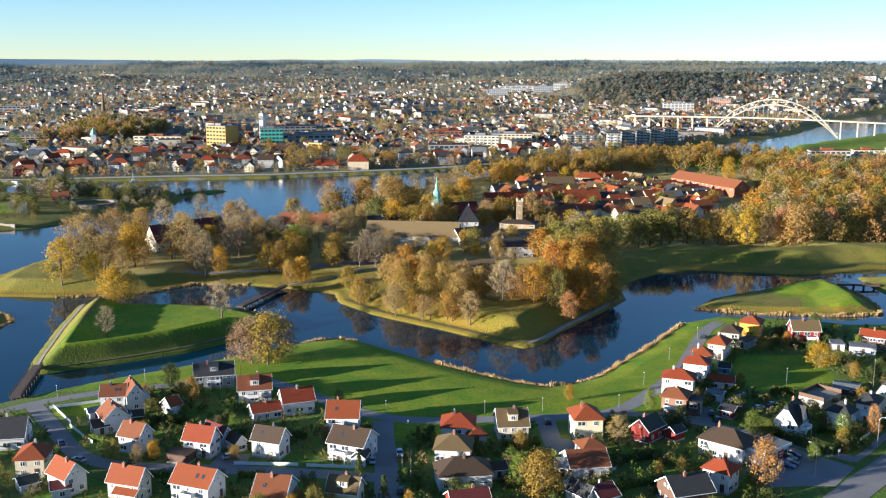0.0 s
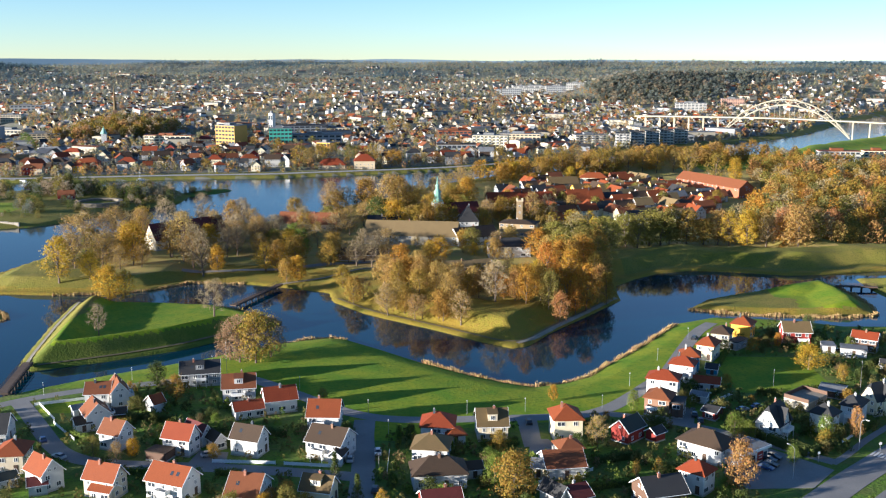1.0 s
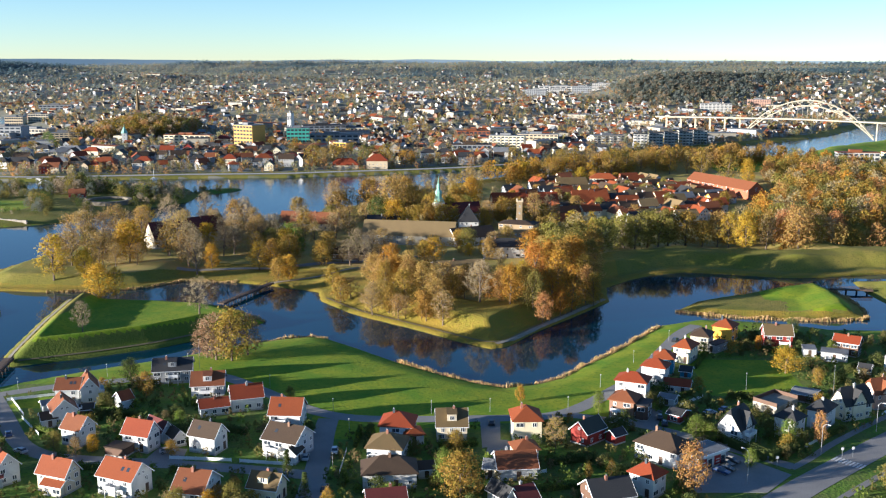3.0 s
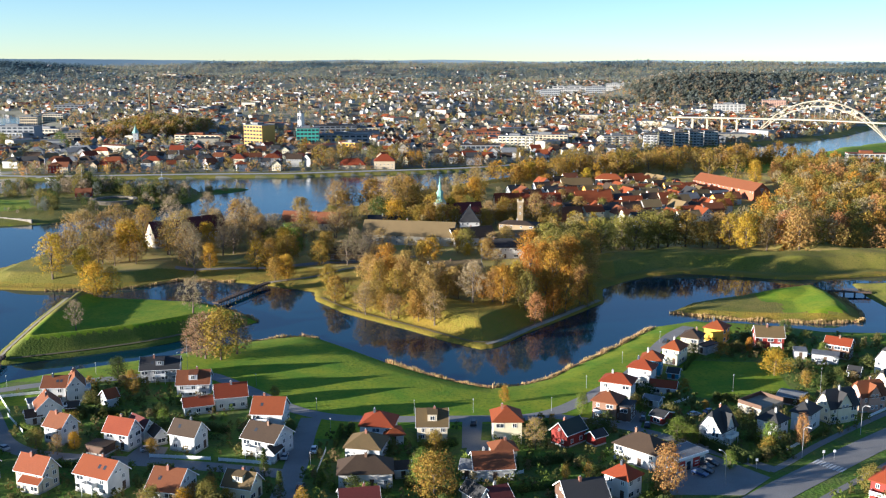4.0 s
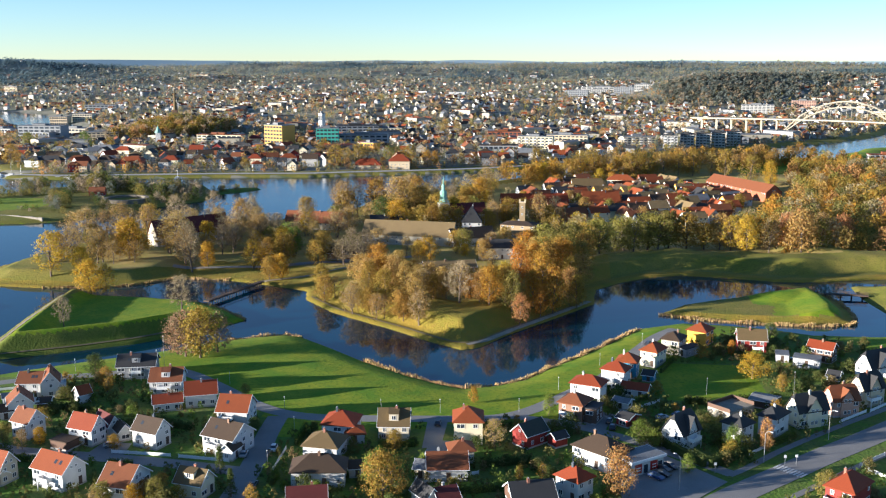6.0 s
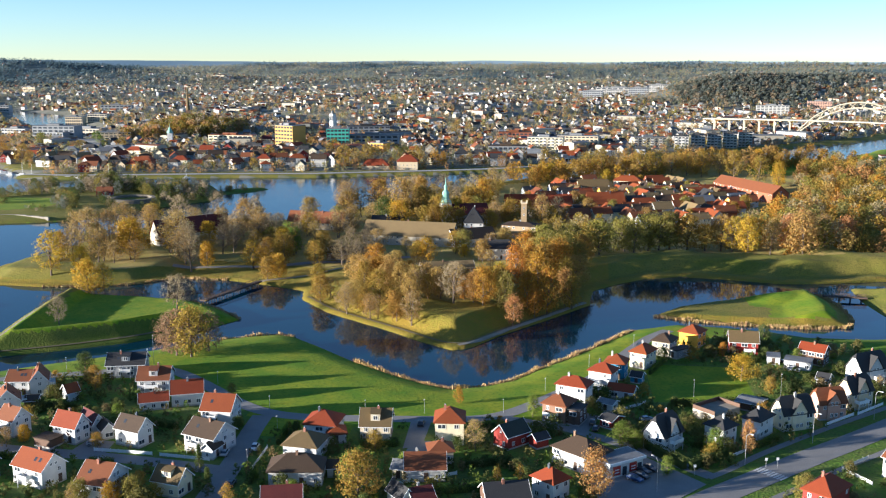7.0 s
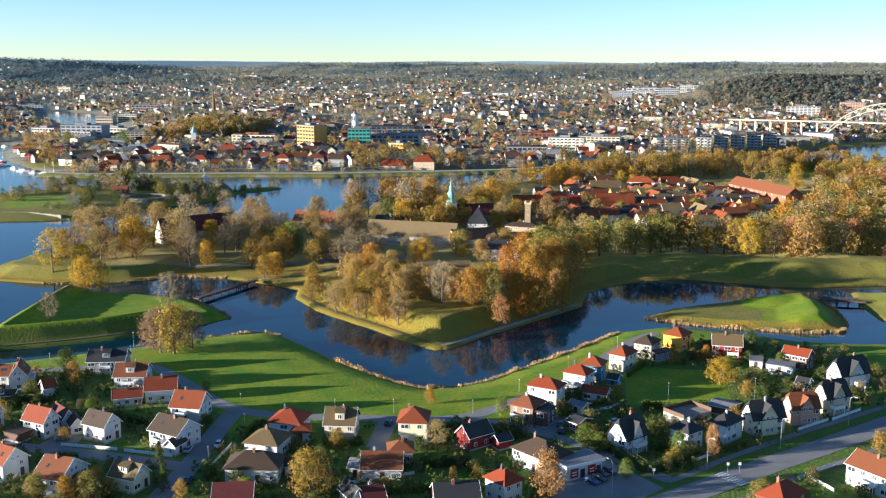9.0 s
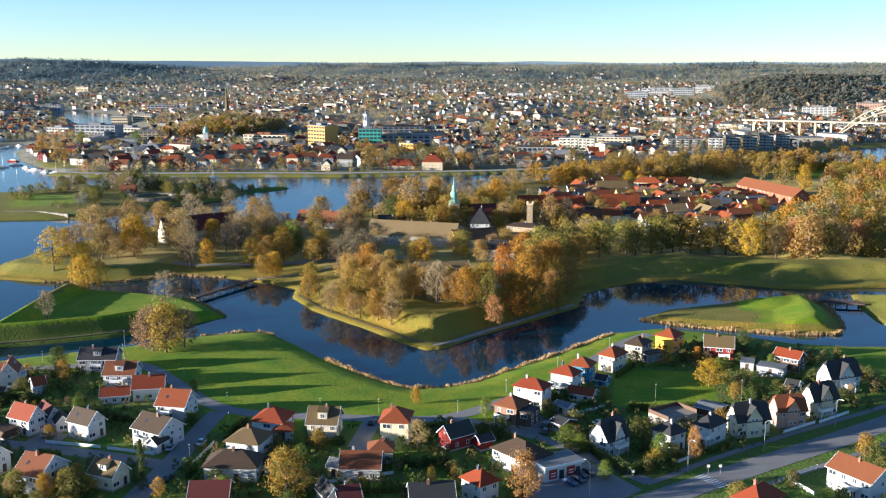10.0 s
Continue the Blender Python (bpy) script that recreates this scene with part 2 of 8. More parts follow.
FORT_SOUTH = [(-219, 450), (-203, 440), (-176, 438), (-150, 441), (-135, 448), (-120, 464), (-93, 463), (-76, 457), (-60, 450), (-50, 445), (-46, 428), (-30, 407.5),
              (-21, 399.5), (3, 380), (18, 366), (30, 357), (36, 360), (47, 380), (66, 408), (82, 433), (84, 461), (97, 478), (110, 490), (128, 498),
              (150, 494), (175, 487), (192, 489), (227, 499), (300, 502), (600, 520), (2500, 560)]
FORT_NORTH = [(2500, 2500), (1300, 2150), (900, 1740), (644, 1446), (492, 1278), (406, 1196), (352, 1090), (279, 1071), (240, 1035), (150, 985), (110, 945), (76, 915), (33, 874),
              (-12, 822), (-52, 756), (-76, 712), (-97, 672), (-118, 646), (-150, 634), (-178, 614), (-198, 584), (-210, 545), (-217, 510), (-222, 480)]
TOWN_SHORE = [(-4500, 700), (-900, 795), (-560, 835), (-450, 858), (-383, 853), (-308, 870), (-246, 884), (-160, 895), (-137, 905), (-45, 937), (3, 960), (37, 977), (80, 1018), (150, 1088), (226, 1165),
              (297, 1225), (411, 1330), (498, 1424), (583, 1567), (693, 1757), (906, 2042), (1500, 2500), (3500, 3300), (3500, 7000), (-4500, 7000)]
ISEGRAN = [(-600, 560), (-340, 600), (-281, 617), (-262, 627), (-252, 640), (-240, 670), (-222, 700), (-200, 736), (-203, 770), (-236, 830), (-290, 826), (-330, 808), (-362, 780), (-375, 740), (-600, 690)]
ISLET = [(-206, 752), (-203, 768), (-195, 779), (-186, 788), (-176, 806), (-184, 816), (-196, 812), (-208, 800), (-214, 778), (-213, 758)]
RIVER_WEST = [(-433, 881), (-482, 925), (-537, 980), (-610, 1078), (-639, 1162), (-676, 1192), (-731, 1155), (-919, 1037), (-453, 559)]
UPPER_RIVER = [(-1196, 2106), (-1025, 1978), (-942, 1921), (-678, 1529), (-569, 1240), (-712, 1427), (-980, 1784)]
EAST_POND = [(232, 579), (297, 582), (283, 547), (245, 557), (235, 562)]
EAST_MEADOW = [(153, 383), (168, 382), (177, 369), (183, 346), (185, 334), (207, 332), (225, 392), (199, 392)]
HARBOUR_LAWN = [(-526, 974), (-493, 1006), (-431, 909), (-466, 903)]
ISLAND_FIELD = [(-371, 707), (-317, 706), (-296, 668), (-312, 648), (-331, 638)]


def inside_distance(px, py, outline):
    """Distance from the outline, positive inside it."""
    d2 = np.full(px.shape, 1e12)
    odd = np.zeros(px.shape, bool)
    for (ax, ay), (bx, by) in zip(outline, outline[1:] + outline[:1]):
        ex, ey = bx - ax, by - ay
        k = np.clip(((px - ax) * ex + (py - ay) * ey) / (ex * ex + ey * ey), 0, 1)
        d2 = np.minimum(d2, (px - ax - k * ex) ** 2 + (py - ay - k * ey) ** 2)
        if ay != by:
            odd ^= ((ay > py) != (by > py)) & (px < (bx - ax) * (py - ay) / (by - ay) + ax)
    return np.where(odd, 1, -1) * np.sqrt(d2)


def line_distance(px, py, line):
    d2 = np.full(px.shape, 1e12)
    for (ax, ay), (bx, by) in zip(line, line[1:]):
        ex, ey = bx - ax, by - ay
        k = np.clip(((px - ax) * ex + (py - ay) * ey) / (ex * ex + ey * ey), 0, 1)
        d2 = np.minimum(d2, (px - ax - k * ex) ** 2 + (py - ay - k * ey) ** 2)
    return np.sqrt(d2)


def waves(px, py, size, seed):
    """A smooth random relief of about that wave length, from -1 to 1."""
    rng = np.random.RandomState(seed)
    out = np.zeros(px.shape)
    for i in range(7):
        a, p, s = rng.uniform(0, 6.28), rng.uniform(0, 6.28), size * rng.uniform(0.6, 1.7)
        out += np.sin((px * np.cos(a) + py * np.sin(a)) * 6.28 / s + p)
    return out / 4.0


def relief(px, py):
    """Height of the land, and the kind of its surface: 0 grass, 1 garden, 2 town, 3 forest, 4 dry grass."""
    px, py = np.asarray(px, float), np.asarray(py, float)
    z = np.full(px.shape, -2.0)
    kind = np.where(py > 840, 2, 0)

    def lay(sd, height, k):
        h = np.where(sd > 0, height, np.maximum(sd * 0.5, -2.0))
        better = h > z
        z[better] = h[better]
        kind[better & (sd > -2)] = k if np.isscalar(k) else k[better & (sd > -2)]

    def prof(d, xs, zs):
        return np.interp(d, xs, zs)

    sd = inside_distance(px, py, NEAR_BANK)
    lawn = (inside_distance(px, py, EAST_MEADOW) > 0) | (px > 98) & (px < 131) & (py > 301) & (py < 341) | (px > -118) & (px < -103) & (py > 276) & (py < 290)
    built = ~lawn & ((px > -125) & (px < -18) & (py < 277 - (px + 25) * 0.92) & (py < 304) | (py < 262 + 0.28 * px) | (px < -75) & (py < 300) | (px > 70) & (py < 345 + (px - 90) * 0.9) & (px > 62 + (py - 290) * 0.62))
    lay(sd, prof(sd, [0, 1.5, 8, 20], [0.0, 0.7, 1.6, 2.0]), np.where(built, 1, 0))
    sd = inside_distance(px, py, RAVELIN_WEST)
    d = line_distance(px, py, RAVELIN_WEST[0:8])
    # surface 7 on the front slope: grass colour darkened for shade
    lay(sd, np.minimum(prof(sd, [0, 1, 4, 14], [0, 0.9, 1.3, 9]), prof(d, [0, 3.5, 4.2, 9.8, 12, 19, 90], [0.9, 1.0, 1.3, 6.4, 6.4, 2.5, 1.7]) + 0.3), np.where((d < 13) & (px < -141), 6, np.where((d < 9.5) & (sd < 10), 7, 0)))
    sd = inside_distance(px, py, RAVELIN_EAST)
    d = line_distance(px, py, RAVELIN_EAST[3:9])
    lay(sd, np.minimum(prof(sd, [0, 1, 4, 14], [0, 0.8, 1.3, 8]), prof(d, [0, 4, 9, 12, 26, 80], [0.9, 1.4, 4.8, 4.8, 2.4, 1.5])), np.where((sd > 6) & (d < 32) & (px > 150), 0, np.where(sd > 5, 6, 4)))
    sd = inside_distance(px, py, EAST_LAND)
    lay(sd, prof(sd, [0, 1.5, 6, 14], [0, 0.8, 1.5, 4.0]), 6)
    sd = inside_distance(px, py, WEST_ISLE)
    lay(sd, prof(sd, [0, 1.5, 8], [0, 0.6, 1.6]), 4)
    sd = np.minimum(inside_distance(px, py, FORT_SOUTH + FORT_NORTH), -inside_distance(px, py, EAST_POND))
    crest = np.interp(px, [-215, -190, -135, -120, -55, -40, -10, 40, 90, 120, 250], [4.5, 5.5, 4.5, 1.4, 1.4, 4.0, 6.0, 6.5, 5.5, 6.5, 7.0])
    start = np.interp(px, [-60, -40, 60, 90, 130], [4, 6, 5.5, 8, 12])
    top = np.interp(px, [-60, -30, 60, 90, 130], [14, 15.5, 15, 18, 21])
    k = np.clip((sd - start) / (top - start), 0, 1)
    back = np.clip((sd - top - 16) / 16, 0, 1)
    h = prof(sd, [0, 0.5, 4], [0, 0.8, 1.0]) + (crest - 0.8) * k * (1 - back) + back * 2.2
    land = np.where((py > 940) & (px > 240) & (sd > 8), 0, 7)
    lay(sd, h + (0.25 + 0.55 * np.clip((px - 90) / 20, 0, 1)) * waves(px, py, 30, 3) * np.clip((sd - 3) / 10, 0, 1), np.where(land == 0, 0, np.where((sd > 34) | (px > -170) & (px < -115) & (sd > 15) & (sd < 40), 5, np.where((px < 92) & (px > -125) | (sd < 5.5), 4, 6))))
    sd = inside_distance(px, py, ISEGRAN)
    lay(sd, prof(sd, [0, 2, 12, 40], [0, 1.5, 2.5, 4.0]), np.where(inside_distance(px, py, ISLAND_FIELD) > 0, 0, 6))
    sd = inside_distance(px, py, ISLET)
    lay(sd, prof(sd, [0, 2, 8], [0, 0.8, 1.6]), 1)
    sd = inside_distance(px, py, TOWN_SHORE)
    shore = sd
    sd = np.minimum(sd, -np.maximum(inside_distance(px, py, RIVER_WEST), inside_distance(px, py, UPPER_RIVER)))
    r = np.hypot(px, py)
    base = np.interp(r, [900, 1400, 1900, 2400, 3000, 3600, 4200, 4900, 5200], [0, 1, 7, 18, 35, 53, 69, 86, 86])
    hills = waves(px, py, 1700, 6) * np.interp(r, [2400, 3600, 4900], [0, 11, 9]) + waves(px, py, 800, 5) * np.interp(r, [1300, 2200, 3200, 4300, 4900], [0, 5, 12, 11, 5]) + waves(px, py, 330, 8) * np.interp(r, [1200, 2000, 4800], [0, 3.5, 6])
    hill_a = 34 * np.exp(-(((px - 420) / 180) ** 2 + ((py - 2290) / 170) ** 2)) + 24 * np.exp(-(((px - 640) / 260) ** 2 + ((py - 2500) / 170) ** 2))
    hill_b = 26 * np.exp(-(((px + 180) / 260) ** 2 + ((py - 1900) / 170) ** 2)) + 30 * np.exp(-(((px - 900) / 420) ** 2 + ((py - 2350) / 190) ** 2))
    hill_b = hill_b + 12 * np.exp(-(((px + 440) / 85) ** 2 + ((py - 1330) / 75) ** 2)) + 34 * np.exp(-(((px + 2050) / 520) ** 2 + ((py - 3500) / 330) ** 2))
    hills = np.minimum(hills, 103 - base) if np.ndim(base) else hills
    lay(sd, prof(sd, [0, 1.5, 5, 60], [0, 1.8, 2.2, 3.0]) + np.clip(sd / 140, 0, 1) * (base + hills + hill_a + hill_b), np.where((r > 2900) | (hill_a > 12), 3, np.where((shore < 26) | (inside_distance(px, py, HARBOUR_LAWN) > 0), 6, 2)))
    return z, kind


def inside_point(x, y, outline):
    """The same for one point."""
    best, odd = 1e12, False
    for (ax, ay), (bx, by) in zip(outline, outline[1:] + outline[:1]):
        ex, ey = bx - ax, by - ay
        k = min(1.0, max(0.0, ((x - ax) * ex + (y - ay) * ey) / (ex * ex + ey * ey)))
        best = min(best, (x - ax - k * ex) ** 2 + (y - ay - k * ey) ** 2)
        if (ay > y) != (by > y) and x < ex * (y - ay) / ey + ax:
            odd = not odd
    return math.sqrt(best) * (1 if odd else -1)


GRID = {}


def ground_at(x, y):
    """Height of the land at a place, from the ground sheet's own grid."""
    xs, ys, z = GRID["x"], GRID["y"], GRID["z"]
    i = min(max(int(np.searchsorted(xs, x)) - 1, 0), len(xs) - 2)
    j = min(max(int(np.searchsorted(ys, y)) - 1, 0), len(ys) - 2)
    u, v = (x - xs[i]) / (xs[i + 1] - xs[i]), (y - ys[j]) / (ys[j + 1] - ys[j])
    return float((z[j, i] * (1 - u) + z[j, i + 1] * u) * (1 - v) + (z[j + 1, i] * (1 - u) + z[j + 1, i + 1] * u) * v)


def kind_at(x, y):
    return GRID["kind"][np.searchsorted(GRID["y"], y) - 1, np.searchsorted(GRID["x"], x) - 1]


def stepped(*runs):
    """Grid lines: runs of (start, end, first step, growth)."""
    out = []
    for a, b, step, grow in runs:
        v = a
        while v < b - step * 0.3:
            out.append(v)
            v += step
            step *= grow
    return out


def build_ground():
    right = stepped((245, 3200, 4, 1.035))
    xs = np.array([-v for v in stepped((225, 4300, 4, 1.024))][::-1] + stepped((-224, 244, 1.6, 1.0)) + right + [3300.0])
    ys = np.array([-300.0, -100.0, 20.0] + stepped((90, 285, 5, 1.0), (286, 515, 1.5, 1.0), (515, 1000, 3.2, 1.004), (1000, 4985, 7, 1.022)) + [4990.0])
    gx, gy = np.meshgrid(xs, ys)
    z, kind = relief(gx.ravel(), gy.ravel())
    GRID.update(x=xs, y=ys, z=z.reshape(len(ys), len(xs)), kind=kind.reshape(len(ys), len(xs)))
    me = bpy.data.meshes.new("ground")
    nx, ny = len(xs), len(ys)
    i = np.arange(nx * ny).reshape(ny, nx)
    faces = np.stack([i[:-1, :-1], i[:-1, 1:], i[1:, 1:], i[1:, :-1]], -1).reshape(-1, 4)
    me.from_pydata(np.stack([gx.ravel(), gy.ravel(), z], -1).tolist(), [], faces.tolist())
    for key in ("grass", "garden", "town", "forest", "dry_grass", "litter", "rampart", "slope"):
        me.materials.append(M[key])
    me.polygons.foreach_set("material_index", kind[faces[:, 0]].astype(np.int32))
    me.polygons.foreach_set("use_smooth", np.ones(len(faces), bool))
    return tagged(new("ground", me), "autumn grass banks, gardens and wooded hills around a river", "ground", kind="structure")


ground = build_ground()


def mesh_object(name, verts, faces, mat, parent=None, label=""):
    me = bpy.data.meshes.new(name)
    me.from_pydata(verts, [], faces)
    for m_ in (mat if isinstance(mat, (list, tuple)) else [mat]):
        me.materials.append(m_)
    ob = new(name, me)
    ob.parent = parent
    if label:
        ob["label"] = label
    return ob


water = mesh_object("water", [(-4400, -300, 0), (3300, -300, 0), (3300, 4900, 0), (-4400, 4900, 0)], [(0, 1, 2, 3)], M["water"])
tagged(water, "calm dark blue river and moat water", "water", kind="structure")


def ribbon(name, line, width, mat, label, category, lift=0.05, flat=None):
    """A strip of road or path laid on the land along a line."""
    pts = []
    for (ax, ay), (bx, by) in zip(line, line[1:]):
        n = max(1, int(math.hypot(bx - ax, by - ay) / 3))
        pts += [(ax + (bx - ax) * k / n, ay + (by - ay) * k / n) for k in range(n)]
    pts.append(line[-1])
    for _ in range(4):
        pts = [pts[0]] + [tuple((a[j] + 2 * b[j] + c[j]) / 4 for j in (0, 1)) for a, b, c in zip(pts, pts[1:], pts[2:])] + [pts[-1]]
    verts, faces = [], []
    for i, p in enumerate(pts):
        a, b = pts[max(i - 1, 0)], pts[min(i + 1, len(pts) - 1)]
        d = Vector((b[0] - a[0], b[1] - a[1])).normalized()
        for s in (-0.5, -0.17, 0.17, 0.5):
            x, y = p[0] - d.y * width * s, p[1] + d.x * width * s
            verts.append((x, y, (ground_at(x, y) if flat is None else flat) + lift))
    for i in range(len(pts) - 1):
        for j in range(3):
            k = i * 4 + j
            faces.append((k, k + 4, k + 5, k + 1))
    ob = mesh_object(name, verts, faces, mat)
    return tagged(ob, label, category, kind="structure")

# ---- kit: parts, boxes, houses, trees, cars ----
def part(name, bm, mat, parent, label="", smooth=False):
    me = bpy.data.meshes.new(name)
    bm.to_mesh(me)
    bm.free()
    for m_ in (mat if isinstance(mat, (list, tuple)) else [mat]):
        me.materials.append(m_)
    if smooth:
        me.polygons.foreach_set("use_smooth", np.ones(len(me.polygons), bool))
    ob = new(name, me)
    ob.parent = parent
    if label:
        ob["label"] = label
    return ob


def shared(name, me, parent, m):
    """One more object on a mesh that alike pieces share."""
    ob = new(name, me)
    ob.parent = parent
    ob.matrix_basis = m
    return ob


def thing(name, m, label, category, group=""):
    ob = new(name)
    ob.empty_display_size = 0.5
    ob.matrix_basis = m
    return tagged(ob, label, category, group)


def box(bm, x0, y0, z0, x1, y1, z1, bevel=0.0):
    r = bmesh.ops.create_cube(bm, size=1, matrix=Matrix.LocRotScale(((x0 + x1) / 2, (y0 + y1) / 2, (z0 + z1) / 2), None, (x1 - x0, y1 - y0, z1 - z0)))
    if bevel:
        edges = list({e for v in r["verts"] for e in v.link_edges})
        bmesh.ops.bevel(bm, geom=edges, offset=bevel, segments=1, affect="EDGES")
    return bm


def tube(bm, a, b, r0, r1, sides=6):
    a, b = Vector(a), Vector(b)
    d = b - a
    q = d.to_track_quat("Z", "Y").to_matrix().to_4x4()
    bmesh.ops.create_cone(bm, cap_ends=True, segments=sides, radius1=r0, radius2=max(r1, 0.001), depth=d.length, matrix=Matrix.Translation((a + b) / 2) @ q)
    return bm


def solid(bm, verts, faces):
    vs = [bm.verts.new(v) for v in verts]
    for f in faces:
        bm.faces.new([vs[i] for i in f])
    return bm


def frame_mesh(w, h):
    bm = bmesh.new()
    t, s = 0.1, 0.07
    box(bm, -w / 2, -s, 0, w / 2, 0.03, t)
    box(bm, -w / 2, -s, h - t, w / 2, 0.03, h)
    for x in (-w / 2, w / 2 - t, -t / 2):
        box(bm, x, -s + 0.003, t, x + t, 0.027, h - t)
    me = bpy.data.meshes.new("window_frame")
    bm.to_mesh(me)
    bm.free()
    me.materials.append(M["trim"])
    p = bmesh.new()
    box(p, -w / 2 + 0.02, -0.03, 0.02, w / 2 - 0.02, 0.02, h - 0.02)
    pm = bpy.data.meshes.new("pane")
    p.to_mesh(pm)
    p.free()
    pm.materials.append(M["glass"])
    return me, pm


WINDOWS = {k: frame_mesh(*k) for k in ((1.25, 1.25), (0.95, 1.2), (2.2, 1.25), (0.8, 0.8))}


def door_mesh():
    bm = bmesh.new()
    box(bm, -0.55, -0.06, 0, 0.55, 0.03, 2.15)
    box(bm, -0.35, -0.08, 1.2, 0.35, -0.05, 1.9)
    me = bpy.data.meshes.new("door")
    bm.to_mesh(me)
    bm.free()
    me.materials.append(M["timber"])
    return me


DOOR = door_mesh()


def plain_window(w, h):
    """Frame and glass in one piece, for houses farther off."""
    bm = bmesh.new()
    box(bm, -w / 2, -0.05, 0, w / 2, 0.03, h)
    n = len(bm.faces)
    for x0, x1 in ((-w / 2 + 0.1, -0.04), (0.04, w / 2 - 0.1)):
        box(bm, x0, -0.065, 0.1, x1, 0.0, h - 0.1)
    me = bpy.data.meshes.new("window")
    bm.to_mesh(me)
    bm.free()
    me.materials.append(M["trim"])
    me.materials.append(M["glass"])
    me.polygons.foreach_set("material_index", np.array([0] * n + [1] * (len(me.polygons) - n), np.int32))
    return me


PLAIN = plain_window(1.1, 1.35)


def window_row(parent, places, name="glazing_band", source=None):
    """The windows of one storey of a house far off, in one part."""
    src = source or PLAIN
    co = np.empty(len(src.vertices) * 3)
    src.vertices.foreach_get("co", co)
    co = np.c_[co.reshape(-1, 3), np.ones(len(src.vertices))]
    verts, faces = [], []
    for m in places:
        n = len(verts)
        verts += [tuple(v) for v in (co @ np.array(m).T)[:, :3]]
        faces += [tuple(n + k for k in p.vertices) for p in src.polygons]
    ob = mesh_object(name, verts, faces, list(src.materials), parent)
    ob.data.polygons.foreach_set("material_index", np.tile(np.array([p.material_index for p in src.polygons], np.int32), len(places)))
    return tagged(ob, kind="stuff")


def put_window(parent, size, m, plain=False):
    if plain:
        shared("window", PLAIN, parent, m)
        return
    fr, pn = WINDOWS[size]
    w = shared("window", fr, parent, m)
    shared("pane", pn, w, Matrix.Identity(4))


def gable_roof(bm, w, d, eave, rise, over, thick):
    """Two slabs that meet at a ridge along x."""
    hw = w / 2 + over
    k = rise / (d / 2)
    for s in (-1, 1):
        y0, y1 = s * (d / 2 + over), 0
        z0, z1 = eave - over * k, eave + rise
        solid(bm, [(-hw, y0, z0), (hw, y0, z0), (hw, y1, z1), (-hw, y1, z1), (-hw, y0, z0 + thick), (hw, y0, z0 + thick), (hw, y1, z1 + thick), (-hw, y1, z1 + thick)],
              [(0, 3, 2, 1), (4, 5, 6, 7), (0, 1, 5, 4), (1, 2, 6, 5), (2, 3, 7, 6), (3, 0, 4, 7)])
    bmesh.ops.recalc_face_normals(bm, faces=bm.faces)


def slab(bm, pts, thick):
    """A flat piece with thickness, its upper face given."""
    n = len(pts)
    solid(bm, [(x, y, z + thick) for x, y, z in pts] + list(pts), [tuple(range(n)), tuple(range(2 * n - 1, n - 1, -1))] + [(i, i + n, (i + 1) % n + n, (i + 1) % n) for i in range(n)])


def halfhip_roof(bm, w, d, eave, rise, over, thick):
    """Two slopes along x with clipped gable ends."""
    hw, k = w / 2 + over, rise / (d / 2)
    zc, z1 = eave + rise * 0.74, eave + rise
    yc, cut = d / 2 * 0.26, rise * 0.22
    for s in (-1, 1):
        y0, z0 = s * (d / 2 + over), eave - over * k * 0.6
        slab(bm, [(-hw, y0, z0), (hw, y0, z0), (hw, s * yc, zc), (hw - cut, 0, z1), (-hw + cut, 0, z1), (-hw, s * yc, zc)], thick)
        slab(bm, [(s * hw, -yc, zc), (s * hw, yc, zc), (s * (hw - cut), 0, z1)], thick)
    bmesh.ops.recalc_face_normals(bm, faces=bm.faces)


def hip_roof(bm, w, d, eave, rise, over, thick, ridge):
    hw, hd, r = w / 2 + over, d / 2 + over, ridge / 2
    z0, z1 = eave - 0.1, eave + thick
    base = [(-hw, -hd), (hw, -hd), (hw, hd), (-hw, hd)]
    if w >= d:
        tops = [(-r, 0), (r, 0)]
        slopes = [(4, 5, 9, 8), (5, 6, 9), (6, 7, 8, 9), (7, 4, 8)]
    else:
        tops = [(0, -r), (0, r)]
        slopes = [(4, 5, 8), (5, 6, 9, 8), (6, 7, 9), (7, 4, 8, 9)]
    solid(bm, [(x, y, z0) for x, y in base] + [(x, y, z1) for x, y in base] + [(x, y, eave + rise + thick) for x, y in tops],
          [(3, 2, 1, 0), (0, 1, 5, 4), (1, 2, 6, 5), (2, 3, 7, 6), (3, 0, 4, 7)] + slopes)
    bmesh.ops.recalc_face_normals(bm, faces=bm.faces)


ROOF_WORDS = {"red": "bright red tiled", "orange": "orange-red tiled", "terracotta": "terracotta tiled", "brown": "dark brown tiled", "moss": "mossy brown tiled",
              "dark": "black tiled", "darkred": "dark red tiled", "green": "dark green", "grey": "grey metal", "thatch": "old brown tiled"}
WALL_WORDS = {"white": "white", "cream": "cream", "beige": "beige", "red": "barn-red wooden", "blue": "blue wooden", "yellow": "yellow-orange", "brick": "brown brick",
              "wood": "dark wooden", "grey": "grey", "slate": "dark slate", "pink": "dusky pink", "sand": "sandy", "gold": "ochre", "teal": "green wrapped", "redbrick": "red brick", "aged": "off-white", "dull": "buff", "ochre": "sandy ochre"}


